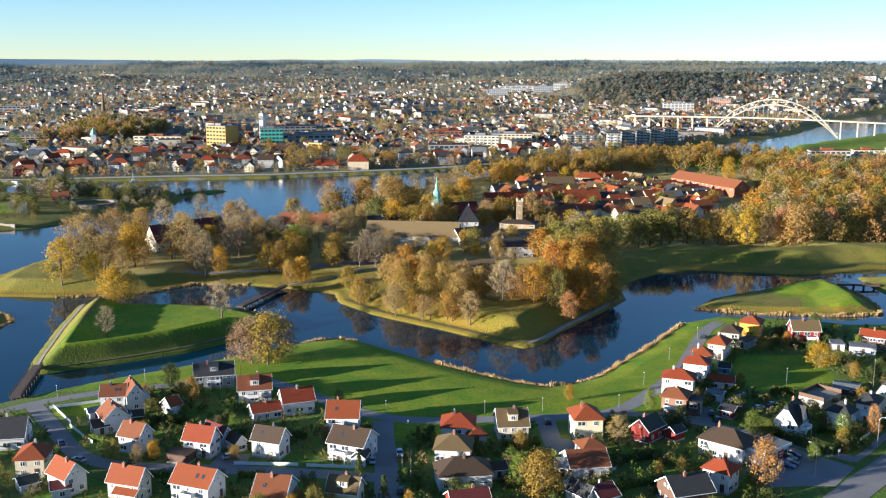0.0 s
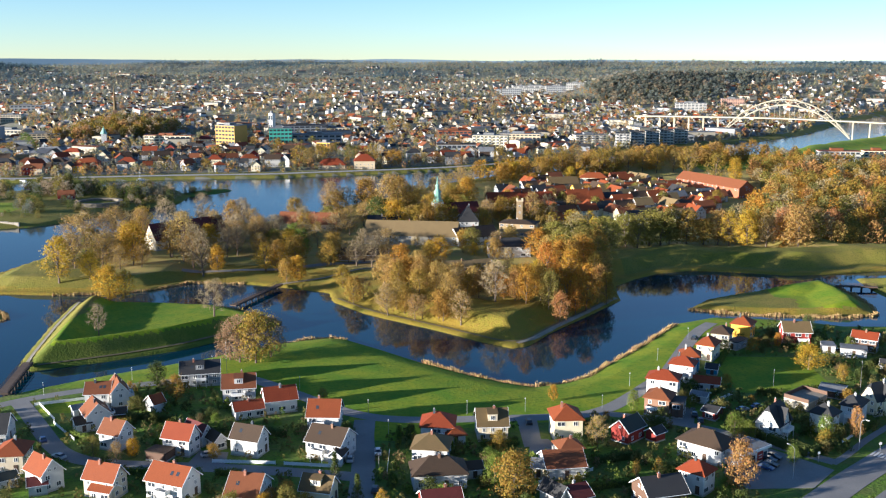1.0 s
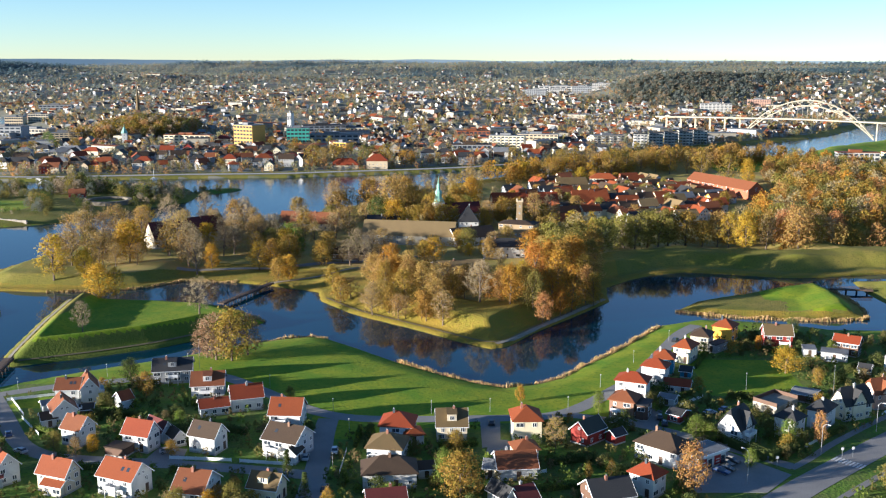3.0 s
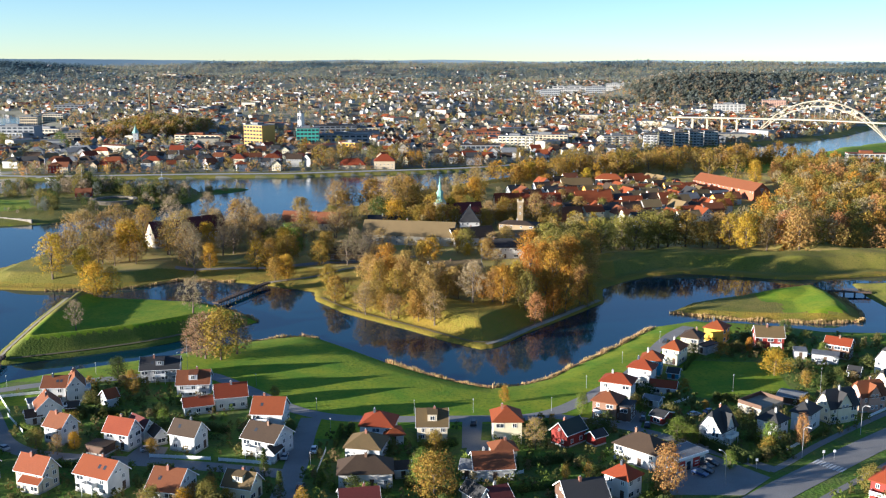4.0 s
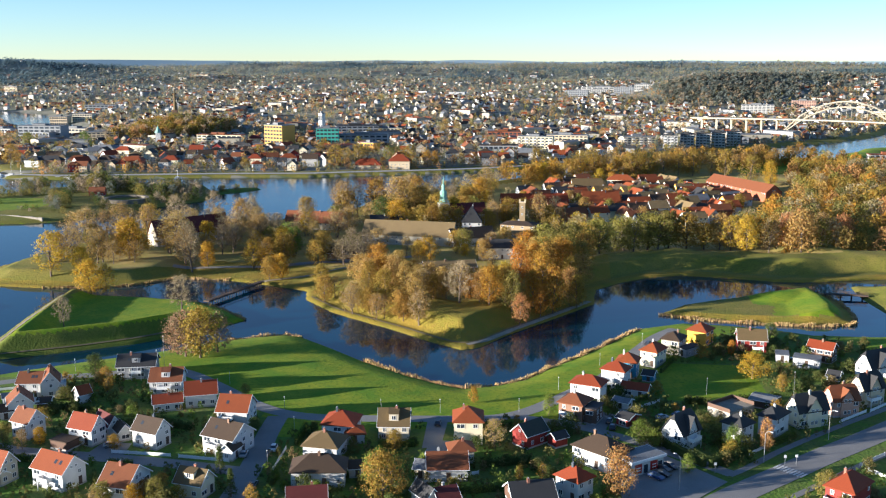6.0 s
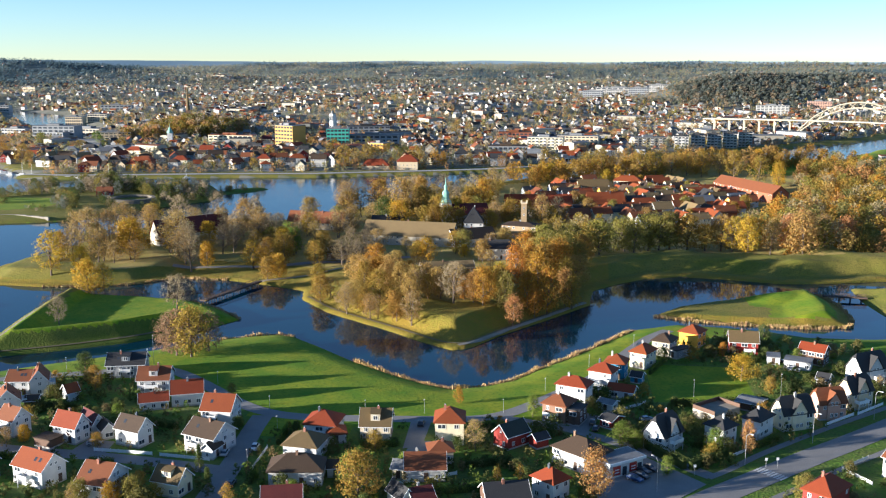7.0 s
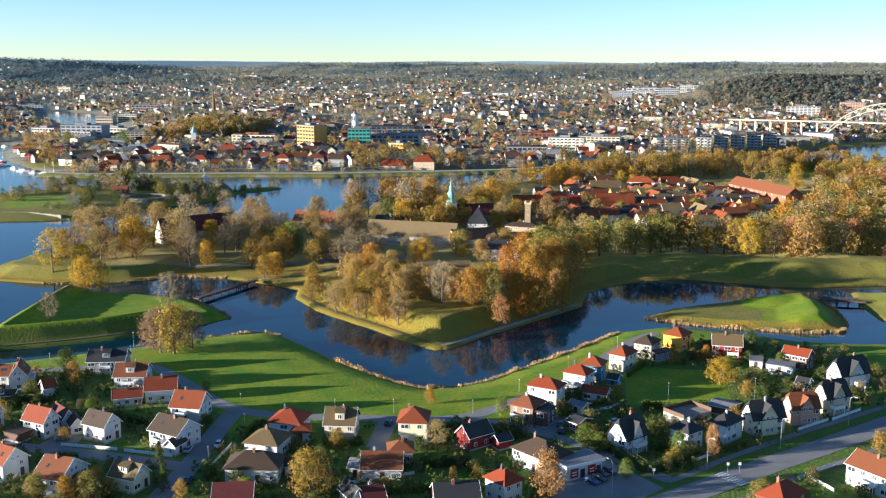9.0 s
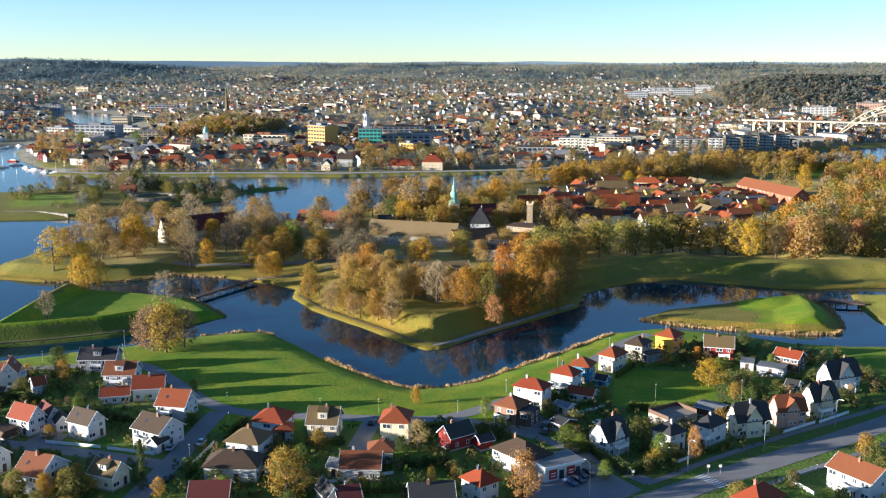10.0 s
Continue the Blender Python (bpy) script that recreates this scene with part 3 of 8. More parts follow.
def house(x, y, turn, w, d, eave, rise, form="gable", wall="white", roof="red", chimney=True, windows=True, name="house", dormer=0, seed=0, base=None, extra="", doors=True, plain=False, cross=False):
    """A house whose ridge runs along its own x; forms: gable, hip, flat, halfhip."""
    rnd = random.Random(int(abs(x) * 31 + abs(y) * 17) + seed)
    z = ground_at(x, y) if base is None else base
    small = eave < 3.4
    kind = {"gable": "gabled", "hip": "hip-roofed", "flat": "flat-roofed", "halfhip": "steep half-hipped"}[form]
    lab = f"{WALL_WORDS[wall]} {kind} {name.replace('_', ' ')} with {ROOF_WORDS[roof]} roof" + (" " + extra if extra else "")
    h = thing(name, pose(x, y, z, 0, 0, turn), lab, "shed" if name in ("shed", "garage") else "house", "houses of the suburb" if name == "house" else "")
    bm = bmesh.new()
    hw, hd = w / 2, d / 2
    if form == "halfhip":
        top_z, top_y = eave + rise * 0.74, hd * 0.26
        solid(bm, [(sx * hw, y_, z_) for sx in (-1, 1) for y_, z_ in ((-hd, -0.5), (-hd, eave), (-top_y, top_z), (top_y, top_z), (hd, eave), (hd, -0.5))],
              [(0, 1, 2, 3, 4, 5), (6, 7, 8, 9, 10, 11)] + [(i, (i + 1) % 6, (i + 1) % 6 + 6, i + 6) for i in range(6)])
        bmesh.ops.recalc_face_normals(bm, faces=bm.faces)
    elif form == "gable":
        solid(bm, [(-hw, -hd, -0.5), (hw, -hd, -0.5), (hw, hd, -0.5), (-hw, hd, -0.5), (-hw, -hd, eave), (hw, -hd, eave), (hw, hd, eave), (-hw, hd, eave),
                   (-hw, 0, eave + rise), (hw, 0, eave + rise)],
              [(3, 2, 1, 0), (0, 1, 5, 4), (2, 3, 7, 6), (1, 2, 6, 9, 5), (3, 0, 4, 8, 7), (4, 5, 9, 8), (6, 7, 8, 9)])
        bmesh.ops.recalc_face_normals(bm, faces=bm.faces)
    else:
        box(bm, -hw, -hd, -0.5, hw, hd, eave)
    part("wall", bm, M["wall_" + wall], h)
    bm = bmesh.new()
    box(bm, -hw - 0.06, -hd - 0.06, -0.5, hw + 0.06, hd + 0.06, 0.45)
    part("plinth", bm, M["concrete"], h)
    over = 0.45
    bm = bmesh.new()
    if form == "hip":
        hip_roof(bm, w, d, eave, rise, 0.55, 0.12, max(abs(w - d) * 0.9, 0.4))
    elif form == "flat":
        box(bm, -hw - 0.25, -hd - 0.25, eave, hw + 0.25, hd + 0.25, eave + 0.3, 0.05)
    elif form == "halfhip":
        halfhip_roof(bm, w, d, eave, rise, over, 0.16)
    else:
        gable_roof(bm, w, d, eave, rise, over, 0.16)
    part("roof", bm, M["roof_" + roof], h)
    k = rise / hd
    if form == "gable" and not plain:
        for sx in (-1, 1):
            for sy in (-1, 1):
                bm = bmesh.new()
                x0, x1 = sorted((sx * (hw + over + 0.003), sx * (hw + over + 0.07)))
                y0, z0 = sy * (hd + over), eave - over * k
                solid(bm, [(x0, y0, z0 - 0.12), (x0, 0, eave + rise - 0.12), (x0, 0, eave + rise + 0.2), (x0, y0, z0 + 0.2),
                           (x1, y0, z0 - 0.12), (x1, 0, eave + rise - 0.12), (x1, 0, eave + rise + 0.2), (x1, y0, z0 + 0.2)],
                      [(0, 1, 2, 3), (4, 5, 6, 7), (0, 1, 5, 4), (2, 3, 7, 6), (1, 2, 6, 5), (0, 3, 7, 4)])
                bmesh.ops.recalc_face_normals(bm, faces=bm.faces)
                part("bargeboard", bm, M["trim"], h)
        for sy in (-1, 1):
            bm = bmesh.new()
            tube(bm, (-hw - over, sy * (hd + over + 0.08), eave - over * k + 0.05), (hw + over, sy * (hd + over + 0.08), eave - over * k + 0.05), 0.09, 0.09, 5)
            part("gutter", bm, M["trim"], h)
    if chimney:
        bm = bmesh.new()
        cx, cy = w * rnd.uniform(-0.22, 0.22), d * rnd.choice((-0.06, 0.06))
        top = eave + rise + 0.75
        box(bm, cx - 0.3, cy - 0.27, eave + rise * 0.6, cx + 0.3, cy + 0.27, top)
        box(bm, cx - 0.36, cy - 0.33, top - 0.14, cx + 0.36, cy + 0.33, top + 0.04)
        ch = part("chimney", bm, M[rnd.choice(("chimney", "chimney", "wall_brick", "wall_slate", "concrete"))], h)
        bm = bmesh.new()
        tube(bm, (cx, cy, top), (cx, cy, top + 0.35), 0.14, 0.12, 6)
        part("chimney_pot", bm, M["metal"], ch)
    if windows:
        floors = [0.95] if eave < 4.3 else [0.95, eave - 1.75]
        dside = rnd.choice((0, 1))
        for s, (length, off, ang) in enumerate(((w, hd, 0), (d, hw, 90), (w, hd, 180), (d, hw, 270))):
            if math.cos(radians(turn + ang)) < (-0.3 if plain else -0.8):
                continue
            n = max(1, int(length / 2.7))
            turn_m = pose(0, 0, 0, 0, 0, ang)
            for fl, z0 in enumerate(floors):
                row = []
                for i in range(n):
                    u = (i + 0.5) * length / n - length / 2 + rnd.uniform(-0.2, 0.2)
                    if doors and s == dside and fl == 0 and i == n // 2:
                        shared("door", DOOR, h, turn_m @ pose(u, -off - 0.01, 0.3))
                        continue
                    if rnd.random() < (0.4 if plain else 0.16):
                        continue
                    size = rnd.choice(((1.25, 1.25), (1.25, 1.25), (0.95, 1.2), (2.2, 1.25))) if length / n > 2.6 else (0.95, 1.2)
                    if plain:
                        row.append(turn_m @ pose(u, -off - 0.01, z0 - (0.2 if small else 0)))
                    else:
                        put_window(h, size, turn_m @ pose(u, -off - 0.01, z0 - (0.2 if small else 0)))
                if row:
                    window_row(h, row)
            if form != "hip" and form != "flat" and ang in (90, 270) and rise > 2.2:
                for u in ((-0.75, 0.75) if rise > 2.9 else (0,)):
                    put_window(h, (0.8, 0.8) if rise < 3.3 else (0.95, 1.2), turn_m @ pose(u, -off - 0.01, eave + 0.25), plain)
    if name == "house" and not plain and eave >= 4.4:
        if form == "gable" and rnd.random() < 0.32:
            for u in ((-w * 0.2,) if rnd.random() < 0.7 else (w * 0.12, w * 0.28)):
                bm = bmesh.new()
                box(bm, -0.4, -0.03, -0.55, 0.4, 0.06, 0.55, 0.02)
                sk = part("skylight", bm, M["glass"], h)
                sk.matrix_basis = pose(u, -hd * 0.5, eave + rise * 0.5 + 0.17, math.degrees(math.atan2(rise, hd)) - 90)
        if rnd.random() < 0.5:
            bx, bw = rnd.uniform(-0.2, 0.2) * w, rnd.uniform(3.0, 4.6)
            bc = new("balcony")
            bc.parent = h
            bm = bmesh.new()
            box(bm, bx - bw / 2, -hd - 1.9, 2.45, bx + bw / 2, -hd - 0.07, 2.62)
            part("balcony_deck", bm, M["trim"], bc)
            bm = bmesh.new()
            box(bm, bx - bw / 2, -hd - 1.9, 2.62, bx + bw / 2, -hd - 1.82, 3.5)
            box(bm, bx - bw / 2, -hd - 1.82, 2.62, bx - bw / 2 + 0.08, -hd - 0.07, 3.5)
            box(bm, bx + bw / 2 - 0.08, -hd - 1.82, 2.62, bx + bw / 2, -hd - 0.07, 3.5)
            part("railing", bm, M["trim"], bc)
            for sx in (-1, 1):
                bm = bmesh.new()
                box(bm, bx + sx * (bw / 2 - 0.12) - 0.07, -hd - 1.85, -0.2, bx + sx * (bw / 2 - 0.12) + 0.07, -hd - 1.7, 2.45)
                part("balcony_post", bm, M["trim"], bc)
    if cross:
        cw, front, apex = w * 0.24, -hd - 0.35, eave + rise * 0.86
        cg = new("cross_gable")
        cg.parent = h
        bm = bmesh.new()
        solid(bm, [(sx * cw, y_, z_) for sx in (-1, 1) for y_, z_ in ((front, -0.3), (front, eave + 0.4), (0, eave + 0.4), (0, -0.3))] + [(0, front, apex - 0.1), (0, 0, apex - 0.1)],
              [(0, 1, 2, 3), (4, 7, 6, 5), (0, 4, 5, 8, 1), (3, 2, 9, 6, 7), (1, 8, 9, 2), (5, 6, 9, 8), (0, 3, 7, 4)])
        bmesh.ops.recalc_face_normals(bm, faces=bm.faces)
        part("gable_wall", bm, M["wall_" + wall], cg)
        bm = bmesh.new()
        for sx in (-1, 1):
            slab(bm, [(0, front - 0.4, apex), (0, 0.2, apex), (sx * (cw + 0.4), 0.2, eave), (sx * (cw + 0.4), front - 0.4, eave)], 0.15)
        bmesh.ops.recalc_face_normals(bm, faces=bm.faces)
        part("gable_roof", bm, M["roof_" + roof], cg)
        for z_ in (0.9, eave - 0.6):
            for u in (-0.7, 0.7):
                put_window(cg, (0.95, 1.2), pose(u, front - 0.01, z_), plain)
    for i in range(dormer):
        u = (i - (dormer - 1) / 2) * w * 0.4
        dm = new("dormer")
        dm.parent = h
        dw, zb = 1.3, eave + rise * 0.28
        yb = -hd * 0.72 - over * 0.3
        bm = bmesh.new()
        box(bm, u - dw, yb, zb, u + dw, -0.3, eave + rise * 0.86)
        part("dormer_wall", bm, M["wall_" + wall], dm)
        bm = bmesh.new()
        solid(bm, [(u - dw - 0.2, yb - 0.3, eave + rise * 0.84), (u + dw + 0.2, yb - 0.3, eave + rise * 0.84), (u + dw + 0.2, 0, eave + rise + 0.1), (u - dw - 0.2, 0, eave + rise + 0.1),
                   (u - dw - 0.2, yb - 0.3, eave + rise * 0.84 + 0.14), (u + dw + 0.2, yb - 0.3, eave + rise * 0.84 + 0.14), (u + dw + 0.2, 0, eave + rise + 0.24), (u - dw - 0.2, 0, eave + rise + 0.24)],
              [(0, 3, 2, 1), (4, 5, 6, 7), (0, 1, 5, 4), (1, 2, 6, 5), (2, 3, 7, 6), (3, 0, 4, 7)])
        part("dormer_roof", bm, M["roof_" + roof], dm)
        fr, pn = WINDOWS[(1.25, 1.25)]
        shared("window_frame", fr, dm, pose(u, yb - 0.01, zb + 0.3))
        shared("pane", pn, dm, pose(u, yb - 0.02, zb + 0.3))
    return h


# trees: prototypes one metre high, scaled when planted
def branch(bm, pts, r0, r1, sides=3):
    """A bent tapering limb through some points."""
    rings = []
    for i, p in enumerate(pts):
        d = (pts[min(i + 1, len(pts) - 1)] - pts[max(i - 1, 0)]).normalized()
        u = d.cross(Vector((0.31, 0.95, 0.11))).normalized()
        v = d.cross(u)
        r = r0 + (r1 - r0) * i / (len(pts) - 1)
        rings.append([bm.verts.new(p + (u * math.cos(k * 6.2832 / sides) + v * math.sin(k * 6.2832 / sides)) * r) for k in range(sides)])
    for a, b in zip(rings, rings[1:]):
        for k in range(sides):
            bm.faces.new((a[k], a[(k + 1) % sides], b[(k + 1) % sides], b[k]))


def tree_meshes(kind, seed, leaf, bark, clumps, leaves, size, spread, low, twigs=0, shape="round", puff=1.0):
    rnd = random.Random(seed)
    bm = bmesh.new()
    bend = Vector((rnd.uniform(-0.03, 0.03), rnd.uniform(-0.03, 0.03), 0))
    top = 0.9 if shape == "cone" else rnd.uniform(0.5, 0.62)

    def stem(z):
        return bend * (z / top) * 1.5 + Vector((0, 0, z))
    branch(bm, [stem(-0.03), stem(0.03), stem(low), stem(top * 0.7), stem(top)], 0.027, 0.008, 7)
    p1, p2, p3 = rnd.uniform(0, 6.28), rnd.uniform(0, 6.28), rnd.uniform(0, 6.28)

    def reach(f, a):
        """How far the crown reaches at a share of its height and a bearing."""
        if shape == "cone":
            r = 1.02 - f
        else:
            r = math.sin(math.pi * (0.13 + 0.80 * f ** 0.9)) ** 0.75
        return spread * r * (1 + 0.16 * math.sin(2 * a + p1) + 0.13 * math.sin(3 * a + p2 + 3 * f) + 0.08 * math.sin(9 * f + p3))
    centres = []
    for i in range(clumps):
        f = (i + rnd.random()) / clumps
        f = f ** 0.85
        a = i * 2.399 + rnd.uniform(-0.5, 0.5)
        r = reach(f, a) * math.sqrt(rnd.uniform(0.12, 1.0)) * 0.9
        centres.append((Vector((math.cos(a) * r, math.sin(a) * r, low + (0.955 - low) * f)) + bend, rnd.uniform(0.055, 0.10) * (puff if shape == "round" else 0.7)))
    limbs = []
    for i in range(9):
        c = centres[min(clumps - 1, int((i + 0.5) / 9 * clumps))][0]
        start = stem(min(top, max(low * 0.85, c.z * 0.55 - 0.02)))
        mid = start * 0.55 + c * 0.45 + Vector((rnd.uniform(-0.02, 0.02), rnd.uniform(-0.02, 0.02), 0.015))
        branch(bm, [start, mid, c], 0.010, 0.003, 4)
        limbs += [start * 0.5 + mid * 0.5, mid, mid * 0.5 + c * 0.5]
    for c, r in centres:
        near = min(limbs, key=lambda q: (q - c).length_squared + max(0, q.z - c.z) * 0.2)
        branch(bm, [near, c], 0.0042, 0.0016, 3)
    trunk = bpy.data.meshes.new("trunk")
    bm.to_mesh(trunk)
    bm.free()
    trunk.materials.append(M[bark])
    verts, faces, slots = [], [], []
    for i in range(leaves):
        c, r = centres[i % clumps] if rnd.random() < 0.6 else rnd.choice(centres)
        d = Vector((rnd.gauss(0, 1), rnd.gauss(0, 1), rnd.gauss(0, 0.75)))
        p = c + d * r * 0.62
        q = (d.normalized() + Vector((c.x * 1.5, c.y * 1.5, 0.35)) + Vector((rnd.gauss(0, 0.5), rnd.gauss(0, 0.5), rnd.gauss(0, 0.5)))).to_track_quat("Z", "Y")
        a, sz = rnd.uniform(0, 6.28), size * rnd.uniform(0.55, 1.25)
        for k in range(3):
            verts.append(p + q @ (Vector((math.cos(a + k * 2.094), math.sin(a + k * 2.094), 0)) * sz * rnd.uniform(0.7, 1.2)))
        faces.append((len(verts) - 3, len(verts) - 2, len(verts) - 1))
        slots.append(0)
    for i in range(twigs):
        c, r = centres[i % clumps]
        d = Vector((rnd.gauss(c.x * 2, 0.8), rnd.gauss(c.y * 2, 0.8), rnd.gauss(0.5, 0.7))).normalized()
        a, b = c - d * r * rnd.uniform(0.0, 0.8), c + d * r * rnd.uniform(0.9, 1.9)
        side = d.cross(Vector((rnd.random(), rnd.random(), rnd.random()))).normalized() * 0.0022
        verts.extend((a - side, a + side, b))
        faces.append((len(verts) - 3, len(verts) - 2, len(verts) - 1))
        slots.append(1)
    crown = bpy.data.meshes.new("crown")
    crown.from_pydata(verts, [], faces)
    crown.materials.append(M[leaf])
    crown.materials.append(M["twig"])
    crown.polygons.foreach_set("material_index", np.array(slots, np.int32))
    return trunk, crown


TREES = {}
for n_, leaf_, words_ in (("olive", "leaf_olive", "olive and gold autumn"), ("yellow", "leaf_yellow", "golden yellow autumn"), ("orange", "leaf_orange", "orange autumn"),
                          ("green", "leaf_green", "still green leafy"), ("dark", "leaf_dark", "dark green leafy"), ("brown", "leaf_brown", "brown-leaved thinning autumn"),
                          ("rust", "leaf_rust", "rust-red autumn"), ("moss", "leaf_moss", "dark olive leafy")):
    TREES[n_] = [tree_meshes(n_, 11 * i + len(n_), leaf_, "bark", 62, 3000, 0.022, 0.39, 0.12, 60, puff=1.3) for i in range(4)], words_ + " broadleaf tree"
TREES["bare"] = [tree_meshes("bare", 40 + i, "leaf_grey", "bark", 64, 420, 0.015, 0.37, 0.2, 1500) for i in range(3)], "almost bare grey-brown tree with fine twigs"
TREES["sparse"] = [tree_meshes("sparse", 50 + i, "leaf_brown", "bark", 62, 1800, 0.0165, 0.40, 0.16, 800, puff=1.15) for i in range(3)], "thinly leaved brownish autumn tree"
TREES["gold"] = [tree_meshes("gold", 60 + i, "leaf_yellow", "bark", 50, 2000, 0.0175, 0.33, 0.15, 400) for i in range(2)], "thin yellow-leaved autumn tree"
TREES["copper"] = [tree_meshes("copper", 80 + i, "leaf_copper", "bark", 84, 1900, 0.017, 0.45, 0.1, 1300) for i in range(2)], "broad copper-brown thinning autumn tree"
TREES["conifer"] = [tree_meshes("conifer", 70 + i, "leaf_dark", "bark", 70, 1700, 0.022, 0.24, 0.05, 0, "cone") for i in range(2)], "dense dark green conical conifer"
BUSHES = {n_: [tree_meshes(n_, 90 + 3 * i, "leaf_" + n_, "bark", 26, 900, 0.042, 0.42, 0.06, 20, puff=1.9) for i in range(2)] for n_ in ("dark", "green", "moss", "olive", "shrub", "hedge", "heath", "red", "yellow")}


ACROSS = []          # trees beyond the river, joined at the end


def join_across():
    verts, faces, slots, mats = [], [], [], []
    n = 0
    for trunk, crown, m in ACROSS:
        m = np.array(m)
        for me in (trunk, crown):
            co = np.empty(len(me.vertices) * 3)
            me.vertices.foreach_get("co", co)
            verts.append((np.c_[co.reshape(-1, 3), np.ones(len(me.vertices))] @ m.T)[:, :3])
            for mat in me.materials:
                if mat not in mats:
                    mats.append(mat)
            index = [mats.index(mat) for mat in me.materials]
            for p in list(me.polygons)[::2 if me is crown else 1]:
                faces.append(tuple(n + k for k in p.vertices))
                slots.append(index[p.material_index])
            n += len(me.vertices)
    ob = mesh_object("riverside_trees", np.concatenate(verts).tolist(), faces, mats)
    ob.data.polygons.foreach_set("material_index", np.array(slots, np.int32))
    return tagged(ob, "autumn trees along the far river banks", "trees", kind="stuff")


def tree(kind, x, y, height, wide=1.0, group="", seed=0, base=None):
    rnd = random.Random(int(abs(x * 13.7) + abs(y * 7.3)) + seed)
    z = ground_at(x, y) if base is None else base
    if base is None and z < 0.4:
        return None
    protos, words = TREES[kind]
    trunk, crown = rnd.choice(protos)
    if y > 850:
        ACROSS.append((trunk, crown, pose(x, y, z - 0.1, 0, 0, rnd.uniform(0, 360)) @ Matrix.Diagonal((height * wide, height * wide, height, 1))))
        return None
    m = pose(x, y, z - 0.1, 0, 0, rnd.uniform(0, 360)) @ Matrix.Diagonal((height * wide, height * wide * rnd.uniform(0.88, 1.1), height, 1))
    t_ = thing("tree", m, words, "tree", group)
    shared("trunk", trunk, t_, Matrix.Identity(4))
    shared("crown", crown, t_, Matrix.Identity(4))
    return t_


BUSH_WORDS = {"dark": "dense dark green garden shrub", "green": "leafy green garden shrub", "moss": "dull olive-green garden shrub", "olive": "olive autumn garden shrub", "shrub": "dense dark olive garden shrub", "hedge": "dull olive-green garden shrub", "heath": "brownish autumn garden shrub", "red": "bright red autumn garden shrub", "yellow": "yellow autumn garden shrub"}


def bush(kind, x, y, height, wide=1.0, base=None):
    rnd = random.Random(int(abs(x * 13.7) + abs(y * 7.3)))
    z = ground_at(x, y) if base is None else base
    b_ = new("shrub", rnd.choice(BUSHES[kind])[1])
    b_.matrix_basis = pose(x, y, z - 0.15, 0, 0, rnd.uniform(0, 360)) @ Matrix.Diagonal((height * wide, height * wide, height, 1))
    return tagged(b_, BUSH_WORDS[kind], "shrub", "garden shrubs")

# ---- roads, paths, bridges over the moat ----
BANK_ROAD = [(-160, 262), (-133.6, 284), (-126.6, 292), (-109, 302), (-89, 308), (-70.5, 316.7), (-63.5, 317), (-54, 310), (-41.5, 298.6), (-25, 283), (-13.7, 277), (-1, 276), (22.4, 278), (45.7, 280.2),
             (54, 285), (62.8, 296), (70.3, 307.4), (80, 321), (91, 348), (103, 376), (112, 389)]
SIDE_STREET = [(-17.5, 276), (-17, 264), (-15.3, 249.4), (-14.1, 234.6), (-13.6, 220.7), (-13, 190), (-12, 100)]
WEST_STREET = [(-126, 290), (-116, 276), (-107, 263), (-98.4, 250.7), (-89.4, 244), (-75.7, 241.8), (-58, 241), (-37.5, 239), (-15, 235.4)]
MAIN_ROAD = [(330, 452), (230, 354), (197, 321), (176, 300), (161.5, 286), (150, 275), (137, 263.2), (124, 250.5), (109, 236), (88, 214), (52, 180), (0, 150)]
LANE = [(50, 284), (58, 281.5), (70, 277.5), (80, 272), (96, 259), (109, 247)]
ribbon("road", BANK_ROAD, 5.2, M["asphalt"], "grey asphalt lane along the meadow", "road")
ribbon("road", SIDE_STREET, 6.2, M["asphalt"], "grey asphalt residential street", "road", 0.058)
ribbon("road", WEST_STREET, 5.4, M["asphalt"], "narrow grey asphalt residential street", "road", 0.054)
ribbon("road", MAIN_ROAD, 8.2, M["asphalt"], "wide asphalt main road with a zebra crossing", "road", 0.062)
ribbon("road", LANE, 4.2, M["asphalt"], "narrow asphalt lane between gardens", "road", 0.046)
MAIN_SIDE = [(220, 355), (200, 336), (179.6, 315.3), (161.9, 299.4), (149, 287.9), (136.9, 276.3), (122.3, 261.8), (114.7, 252.4), (108, 246)]
ribbon("pavement", MAIN_SIDE, 2.1, M["asphalt"], "grey footway beside the main road", "pavement", 0.066)
ribbon("pavement", [(x + 6.6, y - 6.6) for x, y in MAIN_ROAD], 1.9, M["asphalt"], "grey footway beside the main road", "pavement", 0.066)
ribbon("path", [(-141, 329), (-143.5, 340), (-151, 380), (-157, 421)], 1.3, M["gravel"], "narrow gravel path on the ravelin berm", "path", 0.25)
ribbon("path", [(-137, 329.5), (-116.5, 340.5), (-95.5, 354.5), (-82, 369), (-72, 381.5)], 1.0, M["bank"], "worn earth path on the ravelin berm", "path", 0.25)
ribbon("path", [(-44, 430), (-28, 409), (-19, 401.5), (5, 382), (20, 368.5), (30.5, 360.2), (35, 363), (45, 382), (64, 410.5), (79, 434)], 1.1, M["bank"], "worn earth path along the bastion foot", "path", 0.25)
ribbon("path", [(32, 360.5), (37, 364.5), (47.5, 383), (66, 411), (80.5, 434)], 1.9, M["gravel"], "pale trodden path along the shaded bastion foot", "path", 0.3)
ribbon("path", [(-76, 458), (-62, 466), (-30, 485), (0, 500)], 2.5, M["gravel"], "gravel path into the fortress", "path", 0.2)
